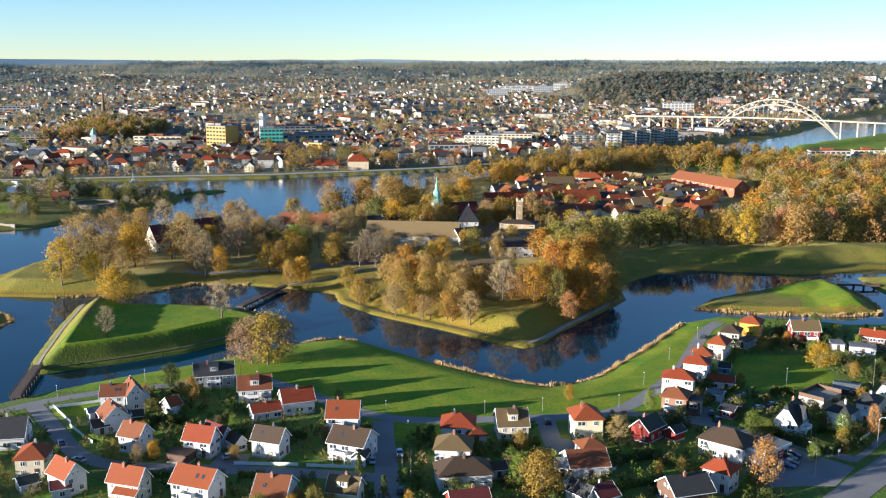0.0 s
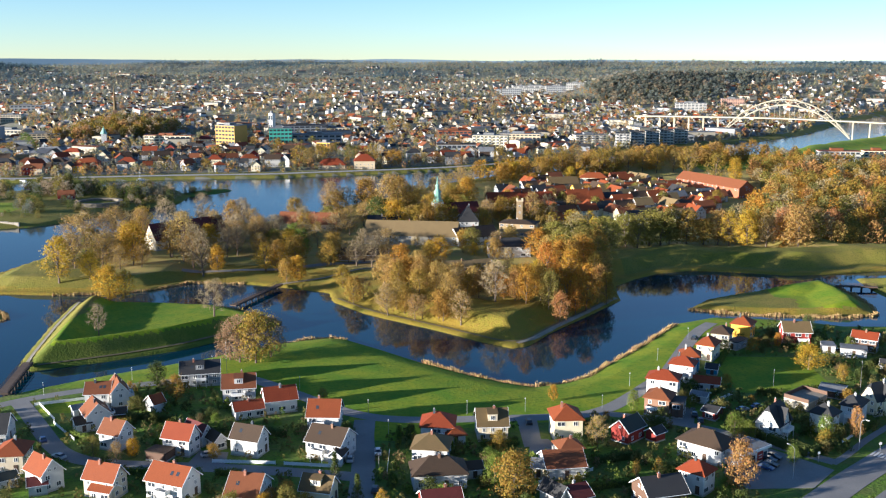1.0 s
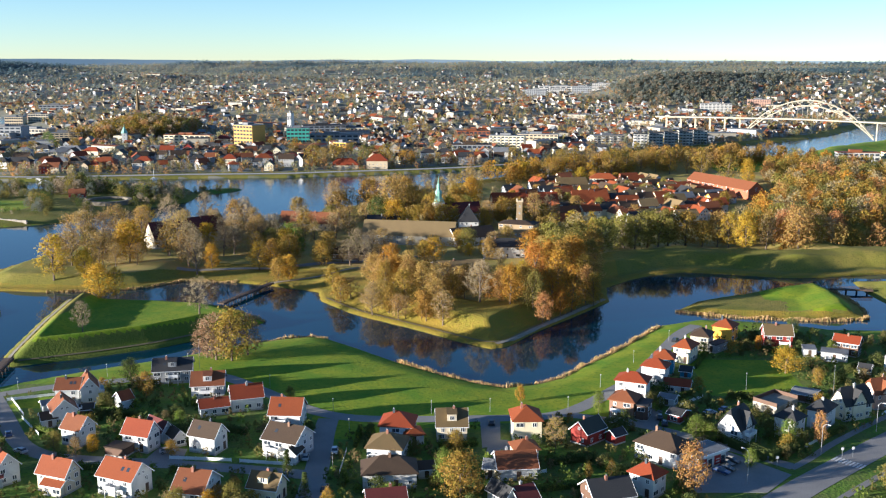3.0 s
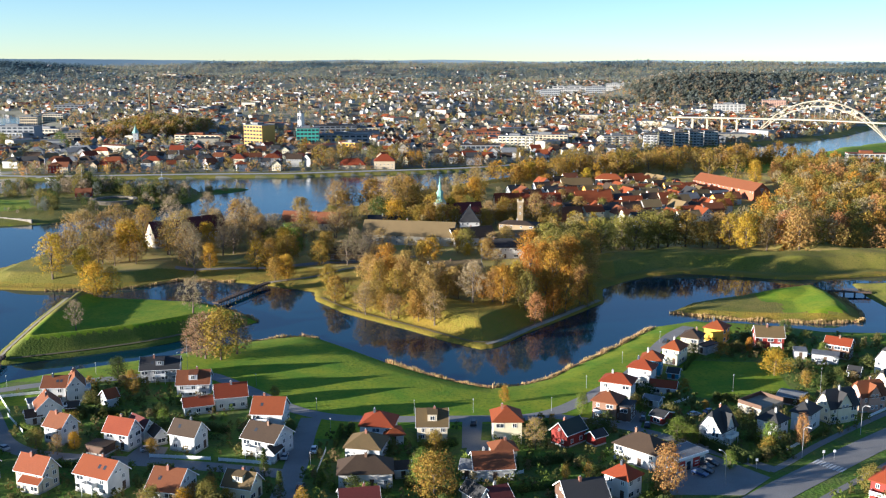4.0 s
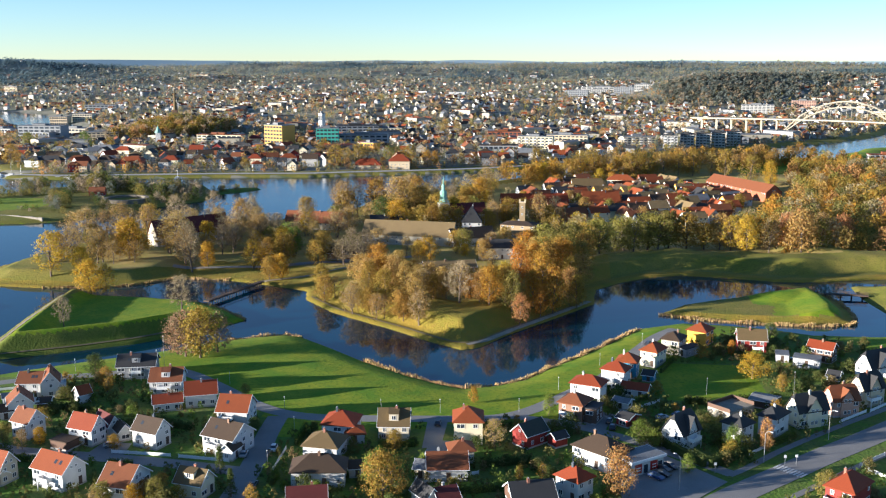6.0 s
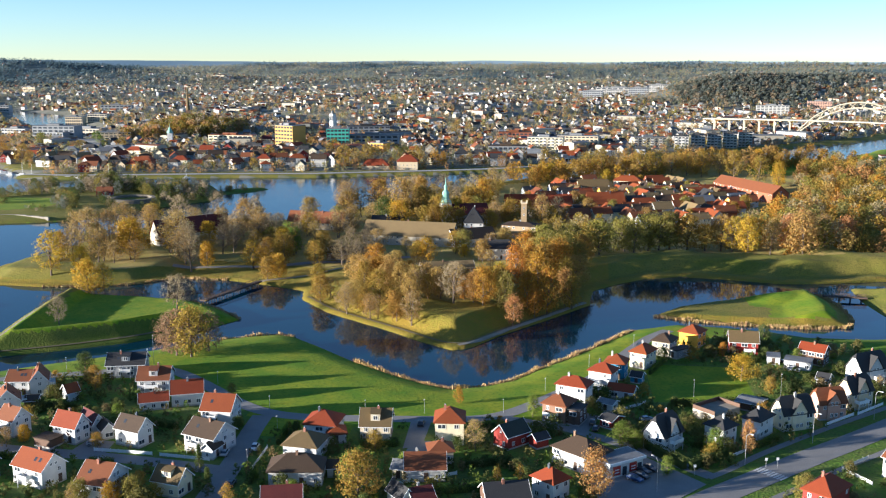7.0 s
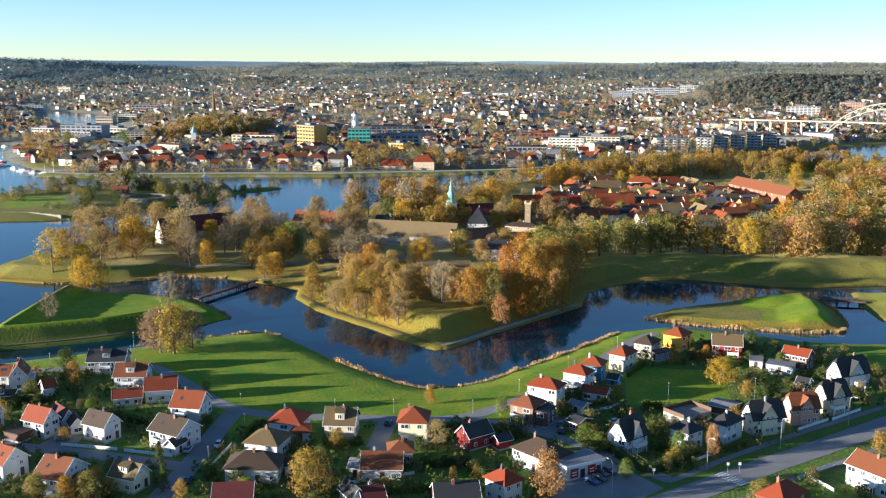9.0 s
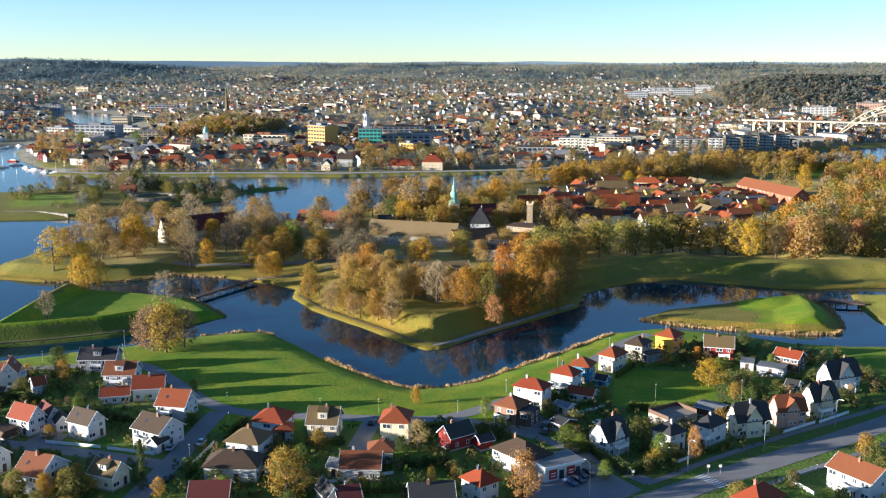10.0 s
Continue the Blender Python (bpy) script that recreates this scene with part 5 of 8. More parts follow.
tree("sparse", -68.9, 541.6, 14.7, group="trees inside the fortress")
tree("brown", 28.5, 509.9, 12.2, group="trees inside the fortress")
tree("orange", 46.1, 837.3, 12.4, group="trees along the old town shore")
tree("yellow", 58.9, 849.2, 15.1, group="trees along the old town shore")
tree("olive", 89.9, 891.5, 22.3, group="trees along the old town shore")
tree("olive", 102.6, 891.5, 24.9, group="trees along the old town shore")
tree("sparse", 115.4, 891.5, 25.0, group="trees along the old town shore")
tree("olive", 135.8, 891.5, 26.7, group="trees along the old town shore")
tree("olive", 150.1, 900.5, 25.9, group="trees along the old town shore")
tree("brown", 166.2, 918.9, 22.6, group="trees along the old town shore")
tree("olive", 179.4, 918.9, 21.0, group="trees along the old town shore")
tree("olive", 192.5, 918.9, 23.9, group="trees along the old town shore")
tree("brown", 209.4, 923.7, 21.8, group="trees along the old town shore")
tree("olive", 220.4, 914.2, 25.0, group="trees along the old town shore")
tree("olive", 231.5, 857.3, 25.2, group="trees along the old town shore")
tree("yellow", 246.4, 849.2, 22.0, group="trees along the old town shore")
tree("orange", 314.0, 1035.4, 20.4, group="trees along the old town shore")
tree("olive", 270.9, 865.6, 21.5, group="trees along the old town shore")
tree("olive", 289.9, 878.4, 20.2, group="trees along the old town shore")
tree("olive", 78.4, 849.2, 21.2, group="trees along the old town shore")
tree("orange", 124.5, 865.6, 10.3, group="trees along the old town shore")
tree("yellow", 105.2, 849.2, 13.2, group="trees along the old town shore")
tree("olive", 23.1, 220.2, 14.0, 0.95, group="garden trees")
tree("green", 19.1, 230.0, 9.2, group="garden trees")
tree("sparse", 48.0, 256.2, 9.5, 0.74, group="garden trees")
tree("orange", 39.4, 294.0, 5.5, 0.74, group="garden trees")
tree("rust", 79.4, 228.9, 13.6, 0.74, group="garden trees")
tree("rust", 120.6, 263.4, 9.6, 0.62, group="garden trees")
tree("yellow", 129.5, 327.1, 9.0, 1.45, group="garden trees")
tree("green", 87.2, 264.5, 7.5, group="garden trees")
tree("green", 112.0, 262.6, 7.3, group="garden trees")
tree("conifer", -20.8, 233.3, 8.0, group="garden trees")
tree("conifer", -14.0, 220.6, 7.7, group="garden trees")
tree("olive", -77.5, 291.6, 8.6, group="garden trees")
tree("dark", -87.3, 304.9, 8.6, group="garden trees")
tree("moss", -31.9, 290.3, 5.0, group="garden trees")
tree("green", 62.4, 284.6, 7.1, 0.74, group="garden trees")
tree("olive", 55.1, 237.2, 4.5, 0.74, group="garden trees")
tree("gold", 60.8, 237.7, 5.3, 0.74, group="garden trees")
tree("orange", 127.6, 354.4, 5.5, group="garden trees")
tree("olive", 117.5, 372.0, 5.7, group="garden trees")
tree("dark", 145.3, 374.5, 7.0, group="garden trees")
tree("green", 152.1, 349.6, 5.5, group="garden trees")
tree("yellow", -76.7, 247.2, 5.5, group="garden trees")
tree("moss", -87.1, 247.1, 6.2, group="garden trees")
tree("olive", -54.8, 246.0, 4.7, group="garden trees")
tree("green", -59.9, 269.0, 4.5, group="garden trees")
tree("green", 90.8, 262.8, 5.8, group="garden trees")
tree("green", 97.8, 246.3, 5.5, group="garden trees")
tree("moss", 128.6, 233.8, 7.8, group="garden trees")
tree("olive", 136.3, 314.4, 6.0, group="garden trees")
tree("yellow", -41.4, 218.2, 7.8, group="garden trees")
tree("olive", -30.4, 218.6, 6.6, group="garden trees")
tree("brown", -34.4, 218.2, 5.1, group="garden trees")
tree("olive", 21.1, 252.6, 6.4, group="garden trees")
tree("sparse", -79.8, 243.7, 6.0, group="garden trees")
tree("dark", 6.7, 251.4, 4.0, group="garden trees")
tree("dark", -3.3, 262.8, 4.2, group="garden trees")
tree("moss", -41.9, 211.1, 7.1, group="garden trees")
tree("moss", -29.8, 213.3, 7.7, group="garden trees")
tree("sparse", -43.3, 210.8, 5.5, group="garden trees")
tree("yellow", -34.9, 211.7, 6.5, group="garden trees")
tree("gold", -8.0, 216.6, 5.6, group="garden trees")
tree("olive", 165.5, 273.5, 6.9, group="garden trees")
tree("sparse", 171.9, 322.5, 5.0, group="garden trees")
tree("sparse", 183.2, 336.8, 5.2, group="garden trees")

# ---- fortress and old town ----
house(-144.6, 550, 48, 46, 12, 6, 8, "gable", "beige", "darkred", name="barracks", extra="in the fortress", plain=True)
house(-82.5, 602.9, -8.4, 37.0, 12, 4.5, 6, "gable", "sand", "terracotta", name="barracks", extra="in the fortress", plain=True)
house(-16.9, 558.3, -7.0, 52.7, 17, 5.5, 7, "gable", "dull", "thatch", name="storehouse", extra="in the fortress", plain=True)
house(18, 556, 30, 26, 12, 5, 5, "gable", "white", "brown", name="storehouse", extra="in the fortress", plain=True)
house(-35.1, 588.0, 5.1, 19.7, 13, 5.5, 5.5, "gable", "dull", "dark", name="storehouse", extra="in the fortress", plain=True)
house(15.2, 601.9, 5.2, 11.7, 13, 6, 9, "hip", "white", "dark", name="guardhouse", extra="in the fortress", plain=True)
house(36.3, 518.5, 5.1, 22, 10, 6, 4, "hip", "white", "dark", name="officers_house", extra="among the trees")
house(13.1, 482.7, 17.3, 25.7, 9, 2.6, 2.6, "gable", "brick", "thatch", name="storehouse", extra="behind the rampart")
house(-40, 508, -4, 26, 9, 3.4, 3, "gable", "brick", "brown", name="storehouse", extra="beside the lane")
house(45.8, 584.8, -17.1, 21.3, 13, 7.5, 1.6, "hip", "ochre", "brown", name="arsenal", extra="")


def brick_tower(x, y, z0, z1):
    t_ = thing("brick_tower", pose(x, y, z0), "square sandy brick tower with a battlemented top", "tower")
    bm = bmesh.new()
    box(bm, -1.7, -1.7, -12, 1.7, 1.7, z1 - z0 - 1.2)
    part("shaft", bm, M["wall_ochre"], t_)
    bm = bmesh.new()
    box(bm, -2.0, -2.0, z1 - z0 - 1.2, 2.0, 2.0, z1 - z0 - 0.6)
    for sx in (-1, 1):
        for sy in (-1, 1):
            box(bm, sx * 1.6 - 0.45, sy * 1.6 - 0.45, z1 - z0 - 0.6, sx * 1.6 + 0.45, sy * 1.6 + 0.45, z1 - z0 + 0.4)
    part("battlement", bm, M["wall_sand"], t_)
    for i in range(2):
        put_window(t_, (0.95, 1.2), pose(0, -1.71, z1 - z0 - 4.5 - i * 4))


brick_tower(46.3, 593.1, 9, 23.5)


def old_church(x, y):
    z = ground_at(x, y)
    c = thing("church", pose(x, y, z, 0, 0, 20), "old church with a pale green copper spire", "church")
    bm = bmesh.new()
    box(bm, -3.2, -3.2, 0, 3.2, 3.2, 15)
    part("tower", bm, M["wall_white"], c)
    bm = bmesh.new()
    for z0, z1, r0, r1 in ((15, 17.5, 4.0, 2.6), (17.5, 21, 2.2, 2.1), (21, 22.8, 2.5, 1.3), (22.8, 25, 1.1, 1.0), (25, 26.3, 1.4, 0.7), (26.3, 31.5, 0.5, 0.04)):
        tube(bm, (0, 0, z0), (0, 0, z1), r0, r1, 8)
    part("spire", bm, M["copper"], c, "green copper spire")
    bm = bmesh.new()
    box(bm, 3.2, -6, 0, 26, 6, 8)
    part("nave", bm, M["wall_white"], c)
    bm = bmesh.new()
    gable_roof(bm, 24, 12, 8, 6, 0.5, 0.3)
    r = part("roof", bm, M["roof_darkred"], c)
    r.matrix_basis = pose(14.5, 0, 0)


old_church(-4, 618)
house(211, 783, -66, 78, 14, 8, 5.5, "gable", "redbrick", "terracotta", name="long_barracks", extra="and small windows", plain=True)
house(121, 818, -8, 22, 11, 7, 4, "hip", "cream", "orange", name="townhouse", extra="in old town", plain=True)
house(52, 690, 8, 46, 13, 6, 6, "gable", "sand", "red", name="townhouse", extra="in old town", plain=True)
house(98, 700, 15, 26, 14, 6, 7, "gable", "redbrick", "orange", name="townhouse", extra="in old town", plain=True)
house(92, 790, 10, 24, 11, 6, 5, "gable", "cream", "moss", name="townhouse", extra="in old town", plain=True)
OLD_TOWN = [(34, 650), (95, 622), (150, 612), (196, 690), (214, 740), (190, 800), (176, 850), (130, 850), (80, 850), (40, 780)]
rnd = random.Random(5)
for row in range(18):
    for col in range(15):
        u, v = col * 15.5 + rnd.uniform(-1, 1) + (col // 3) * 5.0, row * 12.6 + rnd.uniform(-0.6, 0.6) + (row // 2) * 3.4
        a = radians(22)
        x, y = 10 + u * math.cos(a) - (v - 60) * math.sin(a), 590 + u * math.sin(a) * 0.6 + v * math.cos(a)
        if inside_point(x, y, OLD_TOWN) < 4 or abs(x - 56) < 34 and abs(y - 690) < 11 or math.hypot(x - 98, y - 700) < 17 or math.hypot(x - 121, y - 818) < 15 or math.hypot(x - 92, y - 790) < 15:
            continue
        if rnd.random() < 0.12:
            continue
        house(x, y, 22 + rnd.choice((0, 0, 0, 90)) + rnd.uniform(-3, 3), rnd.uniform(12, 16.5), rnd.uniform(8, 9.8), rnd.uniform(4, 6.8), rnd.uniform(3.0, 4.4), "gable",
              rnd.choice(("white", "cream", "sand", "yellow", "white", "cream", "redbrick")), rnd.choice(("terracotta", "orange", "terracotta", "thatch", "dark", "orange", "moss", "thatch", "brown", "terracotta", "orange", "grey")),
              name="townhouse", extra="in old town", base=2.8, plain=True, chimney=rnd.random() < 0.5)
# trees scattered over the woods east of the old town and inside the fortress
WOODS = [(158, 548), (210, 536), (330, 540), (520, 600), (620, 900), (480, 960), (330, 1010), (290, 960), (262, 860), (240, 740), (205, 660), (165, 600)]
FORT_YARD = [(-195, 500), (-130, 520), (-60, 525), (-55, 590), (20, 640), (30, 720), (20, 830), (-30, 800), (-85, 725), (-130, 690), (-180, 620), (-200, 560)]


def scatter_trees(outline, count, kinds, low, high, gap, seed, group, clear=()):
    rnd = random.Random(seed)
    xs, ys = [p[0] for p in outline], [p[1] for p in outline]
    placed = []
    tries = 0
    while len(placed) < count and tries < count * 12:
        tries += 1
        x, y = rnd.uniform(min(xs), max(xs)), rnd.uniform(min(ys), max(ys))
        if inside_point(x, y, outline) < 3 or any((x - a) ** 2 + (y - b) ** 2 < gap * gap for a, b in placed):
            continue
        if any((x - a) ** 2 + (y - b) ** 2 < r * r for a, b, r in clear):
            continue
        placed.append((x, y))
        tree(rnd.choice(kinds), x, y, rnd.uniform(low, high), rnd.uniform(0.95, 1.2), group)
    return placed


scatter_trees(FORT_YARD, 34, ("sparse", "bare", "olive", "brown", "sparse", "bare", "moss"), 14, 20, 8.5, 22, "trees inside the fortress",
              ((-150, 545, 26), (-82.5, 602.9, 30), (-16.9, 558.3, 40), (-4, 618, 22), (15.2, 601.9, 14), (36.3, 518.5, 24), (13.1, 482.7, 22)))

LEFT_PARK = [(-196, 478), (-160, 462), (-122, 478), (-95, 482), (-62, 478), (-58, 520), (-100, 535), (-130, 530), (-190, 530)]
scatter_trees(LEFT_PARK, 26, ("sparse", "bare", "gold", "sparse", "olive", "moss", "sparse", "yellow"), 11, 19, 6.5, 31, "park trees on the ramparts", ((-144, 544, 20), (-165, 522, 14), (-160, 522, 8), (-153, 505, 7), (-146, 487, 6)))

for x_, y_, h_ in ((-9, 606, 15), (-1, 603, 16), (6, 606, 13), (-16, 612, 14)):
    tree("olive", x_, y_, h_, 1.1, "trees inside the fortress")

scatter_trees(OLD_TOWN, 30, ("olive", "moss", "orange", "brown", "sparse"), 9, 13, 16, 41, "trees between old town houses")
for x_, y_, h_ in ((-167, 524, 7), (-158, 520, 6), (-172, 519, 9)):
    tree("olive", x_, y_, h_, 1.3, "park trees on the ramparts")
scatter_trees([(-125, 495), (-50, 488), (-45, 600), (-110, 600)], 7, ("sparse", "gold", "olive", "bare", "yellow", "sparse"), 13, 18, 9, 47, "trees inside the fortress", ((-92, 600, 16), (-36, 565, 12), (-70, 524, 8)))
for k_, x_, y_, h_ in (('sparse', -19.7, 401.5, 11.8), ('brown', -16.3, 407.1, 12.4), ('sparse', -8.0, 393.2, 11.5), ('olive', -6.8, 408.3, 13.3), ('olive', 1.7, 391.7, 12.3), ('brown', -19.2, 434.1, 13.2), ('orange', -14.8, 440.6, 12.8), ('brown', -7.8, 435.6, 14.2), ('brown', 0.2, 419.8, 14.1), ('orange', 0.1, 442.5, 12.8), ('sparse', 9.2, 410.5, 13.3), ('brown', 9.2, 434.4, 13.5), ('brown', -9.5, 466.5, 13.0), ('sparse', 1.0, 461.3, 11.7), ('brown', 16.1, 421.9, 13.6), ('olive', 18.1, 444.9, 11.3), ('brown', 25.9, 434.3, 12.5), ('olive', 34.5, 424.4, 12.7), ('yellow', 37.9, 441.7, 10.1), ('brown', 24.8, 412.5, 12.8)):
    tree(k_, x_, y_, h_, 1.0, "park trees on the ramparts")
for k_, x_, y_, h_ in (("olive", 62, 452, 18), ("orange", 69, 458, 19), ("moss", 60, 463, 18), ("brown", 76, 456, 17), ("olive", 68, 470, 18), ("moss", 76, 474, 17), ("orange", 60, 476, 16), ("moss", 70, 486, 18), ("olive", 80, 492, 16), ("moss", 62, 494, 18)):
    tree(k_, x_, y_, h_, 1.05, "park trees on the ramparts")
for k_, x_, y_, h_ in (('green', -92, 533, 12), ('green', -89, 537, 11), ('olive', -57, 493, 13), ('olive', -69, 469, 11), ('sparse', -75, 474, 8), ('olive', -44, 449, 11), ('bare', -42, 491, 14), ('bare', -34, 489, 14), ('sparse', -47, 499, 12), ('sparse', -28, 495, 11), ('olive', -5, 503, 11), ('olive', 12, 529, 13), ('yellow', 18, 520, 7), ('yellow', -40, 639, 13), ('olive', -37, 644, 13), ('dark', -54, 657, 15), ('moss', -32, 649, 12), ('olive', -12, 618, 13), ('sparse', -5, 623, 14), ('sparse', 3, 620, 13), ('orange', -26, 664, 11), ('moss', -72, 613, 13), ('olive', -64, 609, 11), ('olive', -85, 582, 9), ('sparse', -84, 590, 8), ('olive', 25, 609, 13), ('olive', 36, 623, 12), ('sparse', 31, 627, 13), ('dark', 58, 629, 14), ('olive', 63, 629, 13), ('sparse', 69, 630, 12), ('sparse', 31, 541, 10), ('orange', 52, 508, 17), ('brown', 56, 497, 15)):
    tree(k_, x_, y_, h_, 1.1, "trees inside the fortress")
tree("sparse", 34, 486, 11, 0.8, "trees inside the fortress")

# ---- the town across the river ----
def block(x, y, turn, w, d, h, wall, label, name="apartment_building", roof="grey", storeys=4, cols=8, base=None, balconies=False, category="building"):
    """A flat-roofed building with rows of windows on its long sides."""
    z = ground_at(x, y) if base is None else base
    b = thing(name, pose(x, y, z, 0, 0, turn), label, category, "large buildings of the town")
    bm = bmesh.new()
    box(bm, -w / 2, -d / 2, -3, w / 2, d / 2, h)
    part("wall", bm, M["wall_" + wall], b)
    bm = bmesh.new()
    box(bm, -w / 2 - 0.3, -d / 2 - 0.3, h, w / 2 + 0.3, d / 2 + 0.3, h + 0.6)
    box(bm, -w * 0.2, -d * 0.25, h + 0.6, w * 0.1, d * 0.25, h + 3.0)
    part("roof", bm, M["roof_" + roof], b)
    bw = w / cols
    bm = bmesh.new()
    box(bm, -bw * 0.36, -0.12, 0, bw * 0.36, 0.05, h / storeys * 0.5)
    me = bpy.data.meshes.new("window")
    bm.to_mesh(me)
    bm.free()
    me.materials.append(M["glass"])
    for s in range(storeys):
        window_row(b, [pose(-w / 2 + (i + 0.5) * bw, -d / 2 - 0.02, (s + 0.28) * h / storeys) for i in range(cols)], source=me)
        window_row(b, [pose(-w / 2 - 0.02, -d / 2 + (i + 0.5) * d / 3, (s + 0.28) * h / storeys, 0, 0, -90) @ Matrix.Diagonal((min(1.0, d / 4 / bw), 1, 1, 1)) for i in range(3)], source=me)
    if balconies:
        bm = bmesh.new()
        box(bm, -bw * 0.3, -1.4, 0, bw * 0.3, 0, 1.1)
        bme = bpy.data.meshes.new("balcony")
        bm.to_mesh(bme)
        bm.free()
        bme.materials.append(M["wall_white"])
        for s in range(1, storeys):
            window_row(b, [pose(-w / 2 + (i + 0.5) * bw, -d / 2 - 0.05, (s + 0.05) * h / storeys) for i in range(0, cols, 2)], "balcony_front", bme)
    return b


BIG = []


def big(x, y, turn, w, d, h, wall, label, **more):
    BIG.append((x, y, max(w, d) * 0.6))
    return block(x, y, turn, w, d, h, wall, label, **more)


big(-262, 1180, -30, 30, 22, 26, "gold", "tall ochre office block above the riverside", storeys=6, cols=6, name="office_block")
big(-228, 1260, -30, 6, 6, 36, "white", "white stair tower beside the ochre block", storeys=3, cols=2, name="stair_tower")
big(-205, 1190, 10, 27, 20, 22, "teal", "building wrapped in green scaffold netting", storeys=5, cols=6, name="office_block")
big(-165, 1215, 6, 60, 22, 13, "grey", "grey office building with band windows", storeys=3, cols=8, name="office_block")
big(-347, 1216, -6, 60, 14, 11, "cream", "long cream building with terracotta roof", storeys=3, cols=9, roof="terracotta", name="town_hall")
big(47, 1190, -8, 42, 16, 14, "cream", "cream apartment block near the river", storeys=4, cols=9, balconies=True)
big(85, 1230, -8, 50, 16, 13, "sand", "sandy apartment block near the river", storeys=4, cols=10)
big(6, 1112, 4, 44, 18, 10, "grey", "grey riverside hall with brown roof and band windows", storeys=2, cols=8, roof="brown", name="factory_hall")
big(3, 1336, 4, 44, 22, 9, "redbrick", "red brick factory hall with terracotta roof", storeys=2, cols=8, roof="terracotta", name="factory_hall")
for i in range(5):
    big(205 + i * 21, 1195 + i * 17, -6, 16, 18, 17, "aged", "white modern waterfront apartment block", storeys=5, cols=4, balconies=True, roof="dark")
big(170, 1230, 12, 40, 14, 12, "beige", "beige apartment block with balconies", storeys=4, cols=8, balconies=True)
big(70, 1035, 20, 18, 9, 6, "white", "low white ferry building on the quay", storeys=1, cols=5, name="ferry_building")
big(-510, 1230, 14, 44, 16, 12, "sand", "grey apartment block beside the river", storeys=4, cols=8)
BIG.append((-442, 1312, 72))
big(-620, 1290, 0, 60, 24, 17, "grey", "grey flat-roofed town-centre block", storeys=4, cols=8)
big(-210, 1400, 15, 60, 30, 12, "grey", "blue-grey flat-roofed office building", storeys=3, cols=8, roof="dark", name="office_block")
big(-170, 1405, 8, 48, 14, 8, "cream", "long low cream school building", storeys=2, cols=9, name="school")
big(-142, 1131, -25, 18, 14, 10, "yellow", "small yellow office building near the quay", storeys=2, cols=4, name="office_block")
big(-620, 1283, -16, 46, 20, 9, "grey", "grey flat-roofed building beside the harbour", storeys=2, cols=8, name="harbour_building")
big(-609, 1364, -15, 50, 22, 10, "dull", "buff flat-roofed building beside the harbour", storeys=2, cols=8, name="harbour_building")
big(-698, 1324, -10, 40, 18, 9, "aged", "off-white flat-roofed building beside the harbour", storeys=2, cols=8, name="harbour_building")
big(-771, 1636, 5, 30, 18, 14, "sand", "sandy flat-roofed building beside the harbour", storeys=3, cols=8, name="harbour_building")
big(-740, 1660, 5, 34, 18, 12, "beige", "beige flat-roofed building beside the harbour", storeys=3, cols=8, name="harbour_building")
big(-1129, 1998, 10, 50, 20, 13, "aged", "off-white flat-roofed building beside the harbour", storeys=3, cols=8, name="harbour_building")
big(-802, 1865, 10, 60, 18, 9, "grey", "grey flat-roofed building beside the harbour", storeys=2, cols=8, name="harbour_building")
big(-1306, 2447, -10, 40, 18, 12, "sand", "sandy flat-roofed building beside the harbour", storeys=3, cols=8, name="harbour_building")
for i in range(4):
    big(130 + i * 50, 2330 - i * 18 + (i % 2) * 70, -6, 44, 20, 17 - 3 * (i % 2), "grey" if i % 2 == 0 else "aged", "large white hospital wing on the hill", storeys=4, cols=9, name="hospital")
big(200, 2470, -4, 120, 22, 20, "aged", "large white hospital wing on the hill", storeys=4, cols=9, name="hospital")
big(395, 1015, -5, 40, 14, 12, "aged", "white apartment house with terracotta roof", storeys=3, cols=8, roof="terracotta")
big(445, 1040, -5, 30, 12, 10, "cream", "cream apartment house with balconies", storeys=3, cols=6, roof="terracotta", balconies=True)
big(490, 1060, -5, 30, 12, 10, "cream", "cream apartment house with balconies", storeys=3, cols=6, roof="terracotta", balconies=True)
big(438, 1862, -8, 56, 18, 17, "aged", "white apartment slab on the far hillside", storeys=6, cols=8)
big(557, 2019, -8, 44, 18, 16, "pink", "sandy apartment slab on the far hillside", storeys=6, cols=10)


def hip_house_far(x, y, turn, w, d, eave, rise, wall, roof, label):
    z = ground_at(x, y)
    h = thing("riverside_house", pose(x, y, z, 0, 0, turn), label, "house", "riverside houses")
    bm = bmesh.new()
    box(bm, -w / 2, -d / 2, -1, w / 2, d / 2, eave)
    part("wall", bm, M["wall_" + wall], h)
    bm = bmesh.new()
    hip_roof(bm, w, d, eave, rise, 0.6, 0.2, max(abs(w - d), 0.5))
    part("roof", bm, M["roof_" + roof], h)
    for i in range(5):
        for s in range(2 if eave > 5 else 1):
            put_window(h, (0.95, 1.2), pose((i - 2) * w / 5.4, -d / 2 - 0.02, 1 + s * 3))


hip_house_far(-114, 955, 5, 26, 12, 3.5, 6, "sand", "red", "low stone house with bright red hip roof by the quay")
hip_house_far(-82, 955, 5, 20, 14, 8, 6, "sand", "red", "stone riverside house with bright red hip roof")
BIG += [(-114, 955, 17), (-82, 955, 14)]


